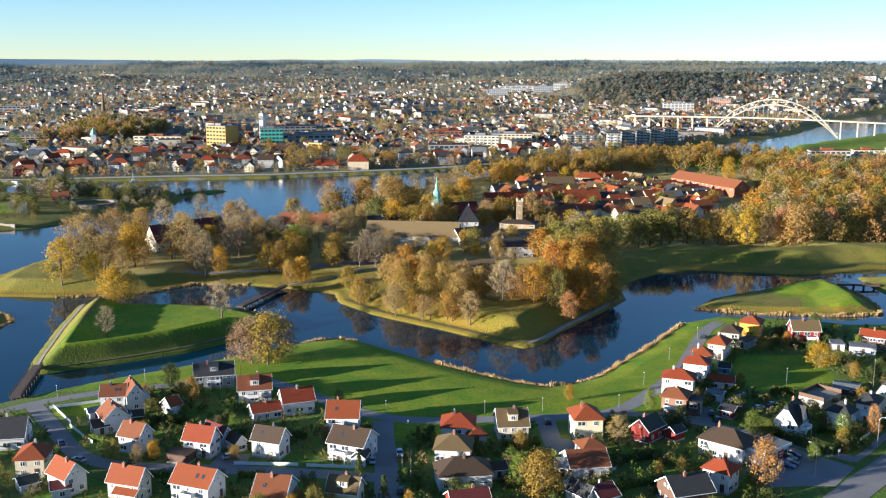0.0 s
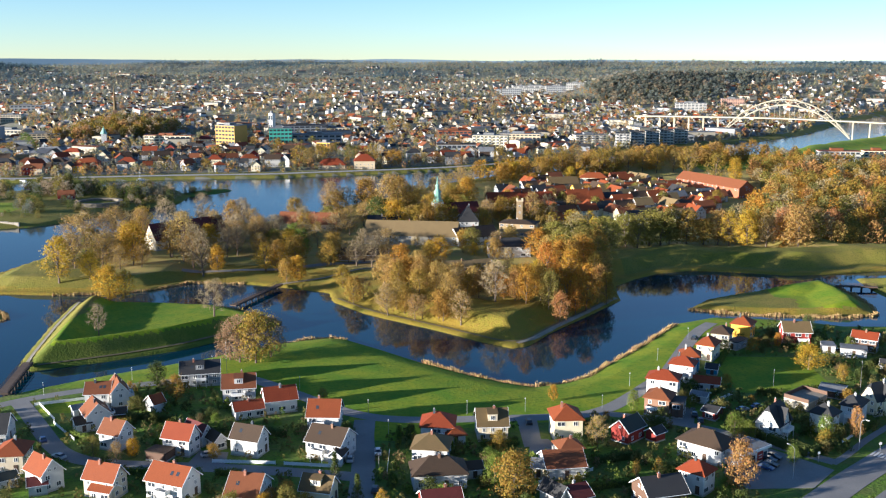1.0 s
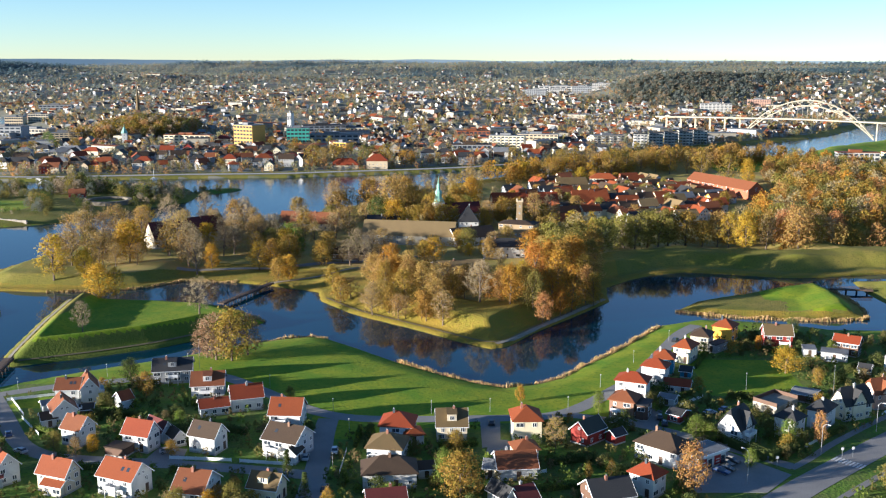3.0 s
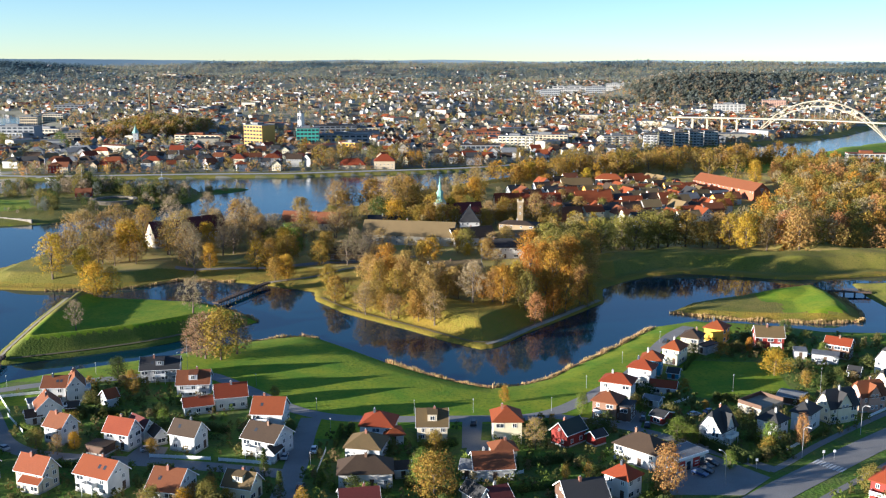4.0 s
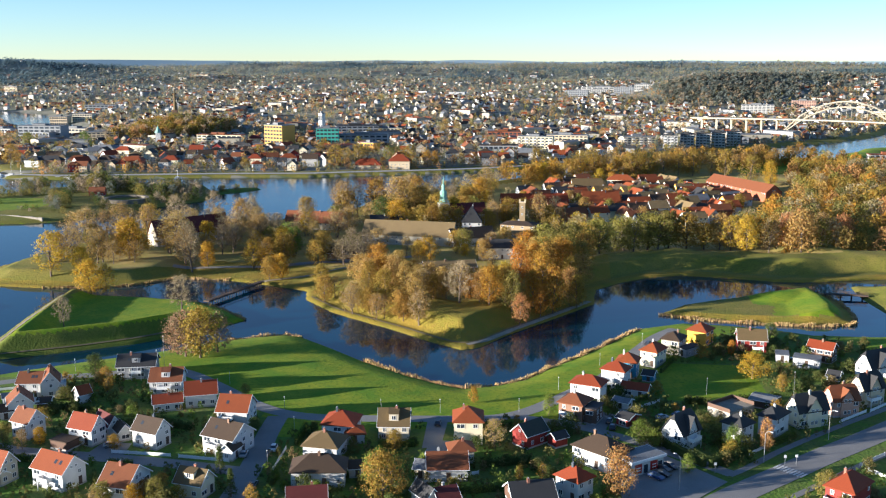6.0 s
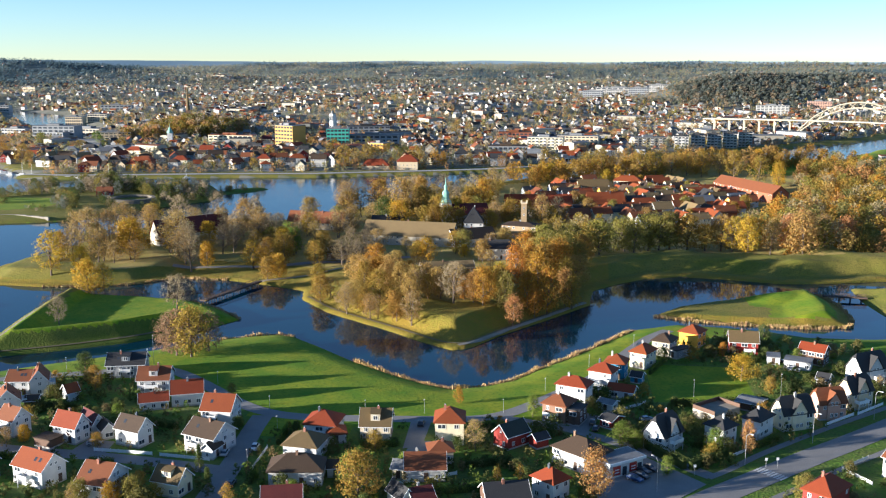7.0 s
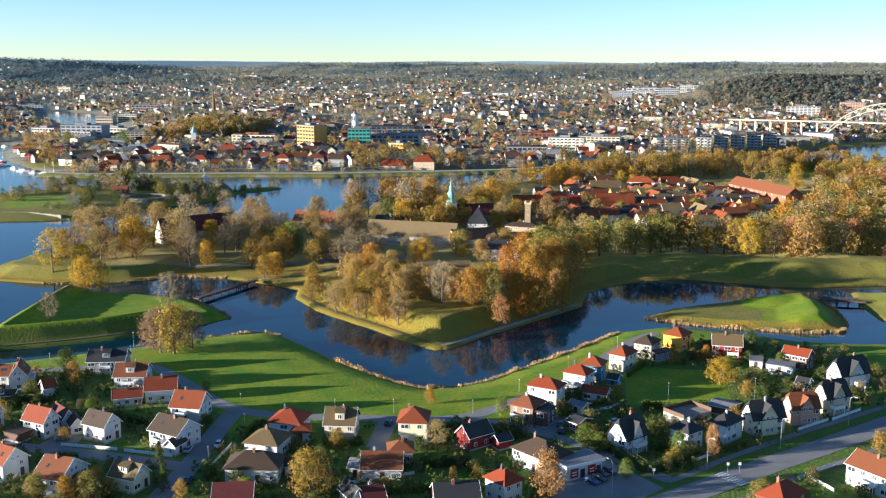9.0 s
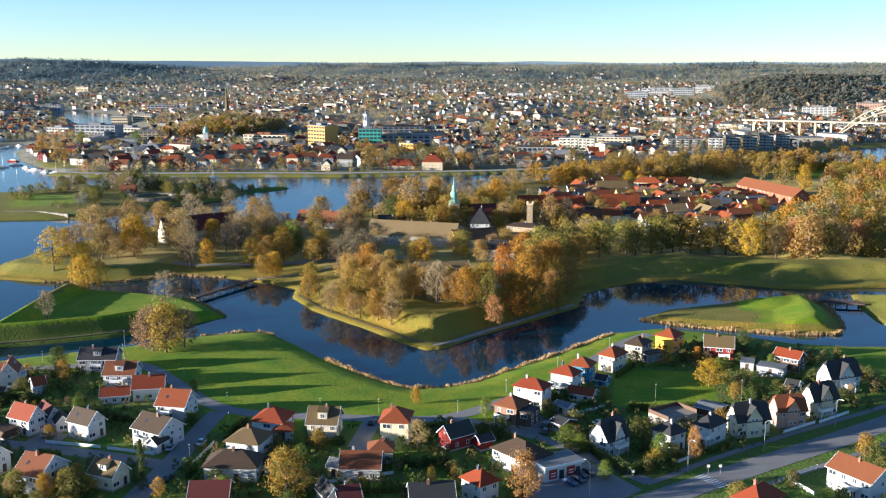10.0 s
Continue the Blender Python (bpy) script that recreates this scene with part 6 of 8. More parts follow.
def brick_church(x, y):
    z = ground_at(x, y)
    c = thing("town_church", pose(x, y, z, 0, 0, 15), "red brick church with a tall dark spire", "church")
    bm = bmesh.new()
    box(bm, -3.2, -3.2, -2, 3.2, 3.2, 26)
    part("tower", bm, M["wall_brick"], c)
    bm = bmesh.new()
    tube(bm, (0, 0, 26), (0, 0, 62), 2.9, 0.1, 8)
    part("spire", bm, M["roof_moss"], c)
    bm = bmesh.new()
    box(bm, 3.2, -8, -2, 45, 8, 10)
    part("nave", bm, M["wall_brick"], c)
    bm = bmesh.new()
    gable_roof(bm, 42, 16, 10, 9, 0.5, 0.4)
    part("roof", bm, M["roof_dark"], c).matrix_basis = pose(24, 0, 0)


brick_church(-476, 1400)
BIG.append((-460, 1402, 45))


def clock_turret(x, y):
    """A white stair turret under a pointed green copper roof."""
    t_ = thing("turret_house", pose(x, y, ground_at(x, y), 0, 0, 12), "white corner turret with pointed green copper roof", "tower")
    bm = bmesh.new()
    box(bm, -3, -3, -2, 3, 3, 15)
    part("shaft", bm, M["wall_white"], t_)
    bm = bmesh.new()
    tube(bm, (0, 0, 15), (0, 0, 15.6), 4.2, 4.2, 8)
    tube(bm, (0, 0, 15.6), (0, 0, 23), 3.9, 0.3, 8)
    tube(bm, (0, 0, 22.6), (0, 0, 26), 0.25, 0.05, 6)
    part("spire", bm, M["copper"], t_, "green copper spire")
    for z_ in (4, 8, 12):
        put_window(t_, (0.95, 1.2), pose(0, -3.01, z_))


clock_turret(-417, 1186)
BIG.append((-417, 1186, 6))


def quay(line, label):
    return ribbon("quay", line, 9, M["concrete"], label, "quay", 0.3)


quay([(-450, 872), (-383, 866), (-308, 882), (-246, 896), (-160, 908), (-137, 918), (-45, 950), (3, 972), (60, 1012)], "pale concrete quay promenade along the river")

for x_, y_, t_, w_, wall_, roof_ in ((-310, 950, 4, 16, "cream", "red"), (-285, 960, 4, 14, "sand", "brown"), (-345, 945, 8, 18, "redbrick", "terracotta"), (-262, 968, 10, 15, "white", "dark"),
                                     (-445, 936, -7, 16, "white", "dark"), (-429, 939, 2, 24, "brick", "dark"), (-403, 944, 15, 18, "redbrick", "terracotta"), (-388, 941, 6, 14, "sand", "grey"), (-377, 948, 3, 14, "sand", "brown"), (-345, 937, 7, 22, "redbrick", "orange"), (-464, 1070, -8, 18, "white", "dark"), (-400, 1046, -8, 18, "cream", "red"), (-472, 1040, 12, 16, "aged", "grey"), (-428, 1062, 2, 20, "aged", "grey"),
                                     (-232, 975, 5, 14, "cream", "red"), (-39, 1050, 10, 15, "aged", "dark"), (-22, 1056, 4, 16, "cream", "dark"), (-5, 1060, 10, 14, "cream", "brown"), (-305, 1222, 4, 18, "cream", "darkred"), (-200, 985, 15, 16, "white", "orange"), (-172, 992, 12, 14, "sand", "darkred")):
    hip_house_far(x_, y_, t_, w_, 10, 6.5, 4, wall_, roof_, f"{WALL_WORDS[wall_]} riverside villa with {ROOF_WORDS[roof_]} roof")
    BIG.append((x_, y_, 10))
for k_, x_, y_, h_ in (("orange", -537, 1014, 18), ("orange", -482, 959, 20), ("brown", -544, 1041, 12), ("moss", -565, 1148, 18), ("green", -508, 1176, 18), ("brown", -484, 977, 12), ("olive", -456, 1134, 14), ("olive", -494, 1103, 13), ("moss", -409, 1095, 12)):
    tree(k_, x_, y_, h_, 1.15, "trees beside the harbour")
TOWN_SPOTS = [('rust', -569, 1067, 21), ('brown', -480, 954, 22), ('green', -574, 1164, 17), ('green', -488, 1144, 16), ('brown', -516, 1091, 11), ('orange', -461, 1148, 9), ('brown', -504, 1108, 11), ('sparse', -493, 1110, 12), ('olive', -143, 947, 24), ('brown', -137, 970, 19), ('olive', -129, 988, 22), ('sparse', -120, 989, 21), ('orange', -101, 970, 10), ('moss', -104, 1021, 17), ('moss', -97, 1029, 16), ('olive', -76, 991, 21), ('orange', -77, 974, 12), ('orange', -57, 972, 17), ('orange', -51, 984, 15), ('rust', -33, 992, 11), ('brown', -25, 993, 13), ('rust', -13, 1001, 13), ('rust', 8, 977, 13), ('yellow', 14, 1053, 10), ('olive', 50, 1000, 19), ('moss', 61, 1002, 15), ('brown', 103, 1061, 11), ('orange', 136, 1111, 10), ('brown', 152, 1231, 10), ('olive', -230, 933, 12), ('sparse', -265, 927, 9), ('sparse', -261, 933, 9), ('sparse', -283, 909, 10), ('olive', -360, 896, 8), ('sparse', -333, 900, 10), ('sparse', -312, 914, 7), ('sparse', -412, 903, 8), ('olive', -245, 1036, 15), ('sparse', -225, 1020, 11), ('olive', -188, 1079, 15), ('moss', -165, 1180, 14), ('brown', -408, 1093, 8), ('brown', -232, 1169, 14), ('olive', -205, 1173, 12), ('olive', -208, 1260, 13), ('brown', 10, 1208, 10), ('brown', -83, 1402, 21), ('sparse', -87, 1348, 16), ('brown', -63, 1373, 17)]
for k_, x_, y_, h_ in TOWN_SPOTS:
    tree(k_, x_, y_, h_, 1.1, "trees along the town quay")
    BIG.append((x_, y_, h_ * 0.2))
# houses of the town: nearest as things of their own, the rest as one spread
rnd = random.Random(77)
WALLS = ["aged"] * 4 + ["white"] * 4 + ["cream"] * 3 + ["beige", "red", "grey", "dull", "sand", "yellow"]
ROOFS = ["red", "orange", "terracotta", "brown", "dark", "dark", "terracotta", "grey", "brown", "brown", "thatch"]
candidates = []
step = 17.0
gx, gy = np.meshgrid(np.arange(-2600, 2000, step), np.arange(880, 3800, step))
jit = np.random.RandomState(9)
gx = gx.ravel() + jit.uniform(-5, 5, gx.size)
gy = gy.ravel() + jit.uniform(-5, 5, gy.size)
sd = np.minimum(inside_distance(gx, gy, TOWN_SHORE), -np.maximum(inside_distance(gx, gy, RIVER_WEST), inside_distance(gx, gy, UPPER_RIVER)))
rr = np.hypot(gx, gy)
patch = waves(gx, gy, 420, 31) + 0.5 * waves(gx, gy, 150, 32)
chance = np.interp(rr, [900, 1200, 1700, 2300, 2900, 3700], [0.95, 0.72, 0.44, 0.29, 0.14, 0.025])
in_view = (np.abs(np.arctan2(gx, gy) + 0.08) < 0.62)
hill = np.maximum(np.exp(-(((gx - 400) / 190) ** 2 + ((gy - 2270) / 190) ** 2)), np.exp(-(((gx - 640) / 260) ** 2 + ((gy - 2500) / 170) ** 2)))
keep = (np.minimum(inside_distance(gx, gy, TOWN_SHORE) - 20, sd) > 14) & in_view & (jit.uniform(0, 1, gx.size) < chance * np.clip(0.95 + 0.65 * patch, 0.1, 1.3)) & (hill < 0.35)
for bx, by, br in BIG:
    keep &= (gx - bx) ** 2 + (gy - by) ** 2 > (br + 8) ** 2
order = np.argsort(rr[keep])
HX, HY = gx[keep][order], gy[keep][order]
HZ = relief(HX, HY)[0]


def far_house_mesh(w, d, e, r, form):
    bm = bmesh.new()
    box(bm, -w / 2, -d / 2, -1.5, w / 2, d / 2, e)
    rb = bmesh.new()
    if form == "gable":
        solid(bm, [(-w / 2, -d / 2, e), (-w / 2, d / 2, e), (-w / 2, 0, e + r), (w / 2, -d / 2, e), (w / 2, d / 2, e), (w / 2, 0, e + r)], [(0, 2, 1), (3, 4, 5)])
        gable_roof(rb, w, d, e, r, 0.5, 0.3)
    else:
        hip_roof(rb, w, d, e, r, 0.6, 0.2, max(abs(w - d), 0.5))
    a, b = bpy.data.meshes.new("wall"), bpy.data.meshes.new("roof")
    bm.to_mesh(a)
    rb.to_mesh(b)
    bm.free()
    rb.free()
    a.materials.append(M["wall_white"])
    b.materials.append(M["roof_red"])
    c = bpy.data.meshes.new("glazing_band")
    pv, pf, ps = [], [], []
    for z0 in ([1.0] if e < 4.5 else [1.0, e - 1.9]):
        for length, off, ang in ((w, d / 2, 0), (d, w / 2, 270), (w, d / 2, 180)):
            n = int(length / 2.4)
            for i in range(n):
                m = pose(0, 0, 0, 0, 0, ang) @ pose((i + 0.5) * length / n - length / 2, -off - 0.01, z0)
                k = len(pv)
                pv += [tuple(m @ v.co) for v in PLAIN.vertices]
                pf += [tuple(k + q for q in p.vertices) for p in PLAIN.polygons]
                ps += [p.material_index for p in PLAIN.polygons]
    c.from_pydata(pv, [], pf)
    c.materials.append(M["trim"])
    c.materials.append(M["glass"])
    c.polygons.foreach_set("material_index", np.array(ps, np.int32))
    return a, b, c


SHAPES = [far_house_mesh(*s) for s in ((10, 8, 5.6, 3.6, "gable"), (12, 8.5, 5.8, 3.8, "gable"), (9.5, 9.5, 6.5, 3, "hip"), (15, 10, 8, 4, "gable"), (8.5, 7.5, 5, 3.4, "gable"))]
TONED = {}


def toned(me, mat):
    if (me.name, mat.name) not in TONED:
        c = me.copy()
        c.materials.clear()
        c.materials.append(mat)
        TONED[(me.name, mat.name)] = c
    return TONED[(me.name, mat.name)]


NEAR_TOWN = 130
for i in range(NEAR_TOWN):
    wall, roof = rnd.choice(WALLS), rnd.choice(ROOFS)
    a, b, c = rnd.choice(SHAPES)
    h = thing("town_house", pose(HX[i], HY[i], HZ[i], 0, 0, rnd.choice((5, 95, 20, 110, 185, 60))), f"{WALL_WORDS[wall]} town house with {ROOF_WORDS[roof]} roof", "house", "houses of the riverside town")
    shared("wall", toned(a, M["wall_" + wall]), h, Matrix.Identity(4))
    shared("roof", toned(b, M["roof_" + roof]), h, Matrix.Identity(4))
    tagged(shared("glazing_band", c, h, Matrix.Identity(4)), kind="stuff")


def spread_houses(first):
    """All farther houses: walls and roofs, in one mesh."""
    verts, faces, slots = [], [], []
    mats = [M["wall_" + w] for w in ("white", "aged", "beige", "brick", "grey", "dull")] + [M["roof_" + r] for r in ("terracotta", "orange", "brown", "dark", "grey")]
    for i in range(first, len(HX)):
        w, d, e, r = rnd.uniform(7, 11), rnd.uniform(6.5, 8.5), rnd.uniform(3, 5.4), rnd.uniform(2.4, 3.6)
        if rnd.random() < 0.03:
            w, d, e, r = rnd.uniform(25, 45), rnd.uniform(12, 20), rnd.uniform(6, 11), 0.8
        a = rnd.uniform(0, 3.14)
        ca, sa = math.cos(a), math.sin(a)
        n = len(verts)
        o = 0.5
        pts = [(-w / 2, -d / 2, -3), (w / 2, -d / 2, -3), (w / 2, d / 2, -3), (-w / 2, d / 2, -3), (-w / 2, -d / 2, e), (w / 2, -d / 2, e), (w / 2, d / 2, e), (-w / 2, d / 2, e),
               (-w / 2, 0, e + r), (w / 2, 0, e + r),
               (-w / 2 - o, -d / 2 - o, e), (w / 2 + o, -d / 2 - o, e), (w / 2 + o, 0, e + r + 0.3), (-w / 2 - o, 0, e + r + 0.3), (w / 2 + o, d / 2 + o, e), (-w / 2 - o, d / 2 + o, e)]
        verts += [(HX[i] + x * ca - y * sa, HY[i] + x * sa + y * ca, HZ[i] + z) for x, y, z in pts]
        ws, rs = rnd.choice((0, 0, 1, 1, 1, 2, 2, 3, 4, 5, 5) if w < 15 else (4, 5, 5)), rnd.choice((6, 6, 7, 8, 9, 9, 10, 10))
        for f, s in (((0, 1, 5, 4), ws), ((1, 2, 6, 9, 5), ws), ((2, 3, 7, 6), ws), ((3, 0, 4, 8, 7), ws), ((10, 11, 12, 13), rs), ((13, 12, 14, 15), rs)):
            faces.append(tuple(n + k for k in f))
            slots.append(s)
    ob = mesh_object("far_houses", verts, faces, mats)
    ob.data.polygons.foreach_set("material_index", np.array(slots, np.int32))
    return tagged(ob, "hundreds of white and coloured houses spread over the far town", "houses", kind="stuff")


spread_houses(NEAR_TOWN)


# greenery of the town and hills
def tufts(name, pts, mats, label, leaves, size, seed, calm=0.0):
    """Crowns of small leaf faces, one spread."""
    rng = np.random.RandomState(seed)
    n = len(pts)
    lobes = max(7, min(26, leaves // 12))
    f = (np.arange(lobes)[None, :] + rng.uniform(0, 1, (n, lobes))) / lobes
    bearing = np.arange(lobes)[None, :] * 2.399 + rng.uniform(0, 6.28, (n, 1))
    wide = np.sin(np.pi * (0.13 + 0.80 * f ** 0.9)) ** 0.75 * 0.37 * np.sqrt(rng.uniform(0.12, 1.0, (n, lobes))) * (1 + 0.2 * np.sin(2 * bearing + rng.uniform(0, 6.28, (n, 1))))
    lobe = np.stack([np.cos(bearing) * wide, np.sin(bearing) * wide, 0.1 + 0.85 * f - 0.5], -1)
    P = np.repeat(np.array(pts), leaves, axis=0)            # x, y, z, height
    o = lobe[np.repeat(np.arange(n), leaves), rng.randint(0, lobes, n * leaves)]
    d = rng.normal(0, 1, (n * leaves, 3))
    d /= np.linalg.norm(d, axis=1)[:, None]
    rad = ((0.13 if lobes > 15 else 0.19) * rng.uniform(0.3, 1.1, n * leaves))[:, None]
    c = P[:, :3] + (o + d * rad) * P[:, 3:4]
    c[:, 2] += P[:, 3] * 0.5
    # calm turns far leaves alike towards the sun, evening their shading like haze
    nrm = d * (1 - calm * 0.8) + rng.normal(0, 0.45 - 0.33 * calm, d.shape) + np.array((-0.42, -0.2, 0.8)) * calm
    nrm /= np.linalg.norm(nrm, axis=1)[:, None]
    t1 = np.cross(nrm, rng.normal(0, 1, d.shape))
    t1 /= np.linalg.norm(t1, axis=1)[:, None]
    t2 = np.cross(nrm, t1)
    s = (size * rng.uniform(0.6, 1.3, n * leaves) * P[:, 3])[:, None]
    V = np.stack([c - t1 * s - t2 * s * 0.8, c + t1 * s - t2 * s * 0.5, c + t1 * s * 0.1 + t2 * s], 1).reshape(-1, 3)
    me = bpy.data.meshes.new(name)
    me.from_pydata(V.tolist(), [], np.arange(n * leaves * 3).reshape(-1, 3).tolist())
    for m_ in mats:
        me.materials.append(m_)
    me.polygons.foreach_set("material_index", np.repeat(rng.randint(0, len(mats), n), leaves).astype(np.int32))
    return tagged(new(name, me), label, "trees", kind="stuff")


def sown(count, near, far, seed, gap_shore, power=1.0, hill_only=False):
    rng = np.random.RandomState(seed)
    k = count * 6
    r = near + (far - near) * rng.uniform(0, 1, k) ** power
    a = rng.uniform(-0.70, 0.54, k)
    x, y = r * np.sin(a), r * np.cos(a)
    s = np.minimum(inside_distance(x, y, TOWN_SHORE), -np.maximum(inside_distance(x, y, RIVER_WEST), inside_distance(x, y, UPPER_RIVER)))
    ok = s > gap_shore
    for bx, by, br in BIG:
        ok &= (x - bx) ** 2 + (y - by) ** 2 > (br * 0.9) ** 2
    x, y = x[ok][:count], y[ok][:count]
    return x, y, relief(x, y)[0], rng


rng = np.random.RandomState(21)
wx, wy = rng.uniform(150, 620, 3200), rng.uniform(536, 1010, 3200)
ok = (inside_distance(wx, wy, WOODS) > 2) & (np.hypot(wx - 211, (wy - 783) * 0.8) > 34) & (np.hypot(wx - 405, wy - 1010) > 60)
wx, wy = wx[ok], wy[ok]
kept = []
for i in range(len(wx)):
    if all((wx[i] - wx[j]) ** 2 + (wy[i] - wy[j]) ** 2 > 62 for j in kept):
        kept.append(i)
wx, wy = wx[kept], wy[kept]
tufts("autumn_wood", np.stack([wx, wy, relief(wx, wy)[0], rng.uniform(12, 19, len(wx))], -1), [M["leaf_" + k] for k in ("olive", "brown", "moss", "hedge", "orange", "olive", "grey", "rust")],
      "dense autumn wood beside the old town", 520, 0.032, 22)

fx, fy = rng.uniform(-205, 95, 1500), rng.uniform(478, 840, 1500)
ok = ((inside_distance(fx, fy, FORT_YARD) > -4) | (fx > -60) & (fy < 640) & (fy > 484 + np.abs(fx - 20) * 0.15)) & ((fy < 630) | (fx > -60))
for bx, by, br in ((-150, 542, 27), (-82.5, 602.9, 30), (-16.9, 558.3, 26), (45.8, 584.8, 20), (15.2, 601.9, 13), (36.3, 518.5, 20), (-4, 618, 14), (-39, 558, 24), (13, 483, 14)):
    ok &= (fx - bx) ** 2 + (fy - by) ** 2 > br * br
ok &= (fy > 600) | (fx > 60)
ok &= (fx > -75) | (rng.uniform(0, 1, len(fx)) < 0.12) & (np.hypot(fx + 160, fy - 522) > 10) & (np.hypot(fx + 153, fy - 505) > 8)
fx, fy = fx[ok][:130], fy[ok][:130]
tufts("fortress_wood", np.stack([fx, fy, relief(fx, fy)[0], np.where(fy > 600, rng.uniform(7, 11, len(fx)), rng.uniform(9, 15, len(fx)))], -1), [M["leaf_" + k] for k in ("olive", "brown", "grey", "grey", "yellow", "olive", "brown")],
      "thin autumn trees filling the fortress yards", 400, 0.036, 23)

nx, ny = rng.uniform(20, 340, 700), rng.uniform(820, 1040, 700)
ok = (inside_distance(nx, ny, FORT_SOUTH + FORT_NORTH) > 5) & (inside_distance(nx, ny, OLD_TOWN) < -10) & (np.hypot(nx - 211, (ny - 783) * 0.8) > 40) & (inside_distance(nx, ny, FORT_SOUTH + FORT_NORTH) < 60)
nx, ny = nx[ok][:170], ny[ok][:170]
tufts("shore_trees", np.stack([nx, ny, relief(nx, ny)[0], rng.uniform(11, 18, len(nx))], -1), [M["leaf_" + k] for k in ("olive", "brown", "olive", "yellow")], "autumn trees along the river shore", 380, 0.036, 24)

# greyed far_ leaf colours hold the haze over the town
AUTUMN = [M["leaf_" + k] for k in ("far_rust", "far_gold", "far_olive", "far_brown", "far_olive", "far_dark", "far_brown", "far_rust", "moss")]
x, y, z, rng = sown(3000, 925, 1500, 3, 16)
for i in range(0, min(len(HX), 1200)):
    far = (x - HX[i]) ** 2 + ((y - HY[i] + 4) * 0.7) ** 2 > 62
    x, y, z = x[far], y[far], z[far]
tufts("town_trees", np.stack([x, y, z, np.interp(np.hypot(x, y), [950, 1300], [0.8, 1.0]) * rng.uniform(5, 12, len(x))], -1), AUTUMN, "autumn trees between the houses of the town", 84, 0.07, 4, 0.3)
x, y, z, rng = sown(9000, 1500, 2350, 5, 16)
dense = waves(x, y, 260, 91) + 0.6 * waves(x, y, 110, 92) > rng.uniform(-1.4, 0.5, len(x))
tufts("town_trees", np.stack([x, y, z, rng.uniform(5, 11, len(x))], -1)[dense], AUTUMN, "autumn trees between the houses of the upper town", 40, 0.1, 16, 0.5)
x, y, z, rng = sown(14000, 2300, 3300, 6, 16)
dense = waves(x, y, 340, 93) + 0.6 * waves(x, y, 140, 94) > rng.uniform(-1.6, 0.3, len(x))
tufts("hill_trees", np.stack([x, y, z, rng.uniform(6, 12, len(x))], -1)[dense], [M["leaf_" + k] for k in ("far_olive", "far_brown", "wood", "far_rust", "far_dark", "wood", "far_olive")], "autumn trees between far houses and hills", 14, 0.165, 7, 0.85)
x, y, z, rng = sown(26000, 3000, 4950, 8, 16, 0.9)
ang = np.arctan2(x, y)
# trees picked here get a blue-dark leaf colour with the haze in it
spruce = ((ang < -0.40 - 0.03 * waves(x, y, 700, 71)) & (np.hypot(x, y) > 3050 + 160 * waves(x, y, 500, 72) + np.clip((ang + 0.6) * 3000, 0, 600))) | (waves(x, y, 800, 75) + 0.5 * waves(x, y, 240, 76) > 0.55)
tufts("far_woodland", np.stack([x, y, z - 2, rng.uniform(12, 19, len(x))], -1)[spruce], [M["leaf_spruce"]], "dark woodland over the far hills, tinted blue for haze", 13, 0.2, 10, 1.0)
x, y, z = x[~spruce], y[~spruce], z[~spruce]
tufts("far_woodland", np.stack([x, y, z - 2, rng.uniform(9, 17, len(x))], -1), [M["leaf_" + k] for k in ("wood", "far_olive", "wood", "far_brown", "wood", "far_dark")], "mixed autumn woodland over the far hills, colours paled for haze", 10, 0.2, 9, 1.0)
rng = np.random.RandomState(12)
x, y = np.r_[rng.normal(440, 85, 1700), rng.normal(640, 150, 1200)], np.r_[rng.normal(2240, 90, 1700), rng.normal(2480, 90, 1200)]
ok = (x > 290) | (y < 2180) | (y > 2340)
x, y = x[ok], y[ok]
# mostly dark leaves: the hill slope's shade is put into the colour
tufts("hill_wood", np.stack([x, y, relief(x, y)[0] - 1, rng.uniform(9, 15, len(x))], -1), [M["leaf_" + k_] for k_ in ("far_dark", "far_dark", "far_dark", "wood", "far_brown")], "woodland on the hill beside the hospital, darkened for shade", 26, 0.16, 13, 0.9)
u, v = rng.uniform(-1, 1, 330), rng.uniform(0, 1, 330)
x, y = -442 + u * 62 + v * 10, 1240 + v * 120 + u * 20
tufts("park_trees", np.stack([x, y, relief(x, y)[0], rng.uniform(12, 19, len(x))], -1), [M["leaf_" + k_] for k_ in ("olive", "far_brown", "olive", "far_rust", "moss", "hedge")], "autumn park trees round the brick church", 190, 0.052, 14)
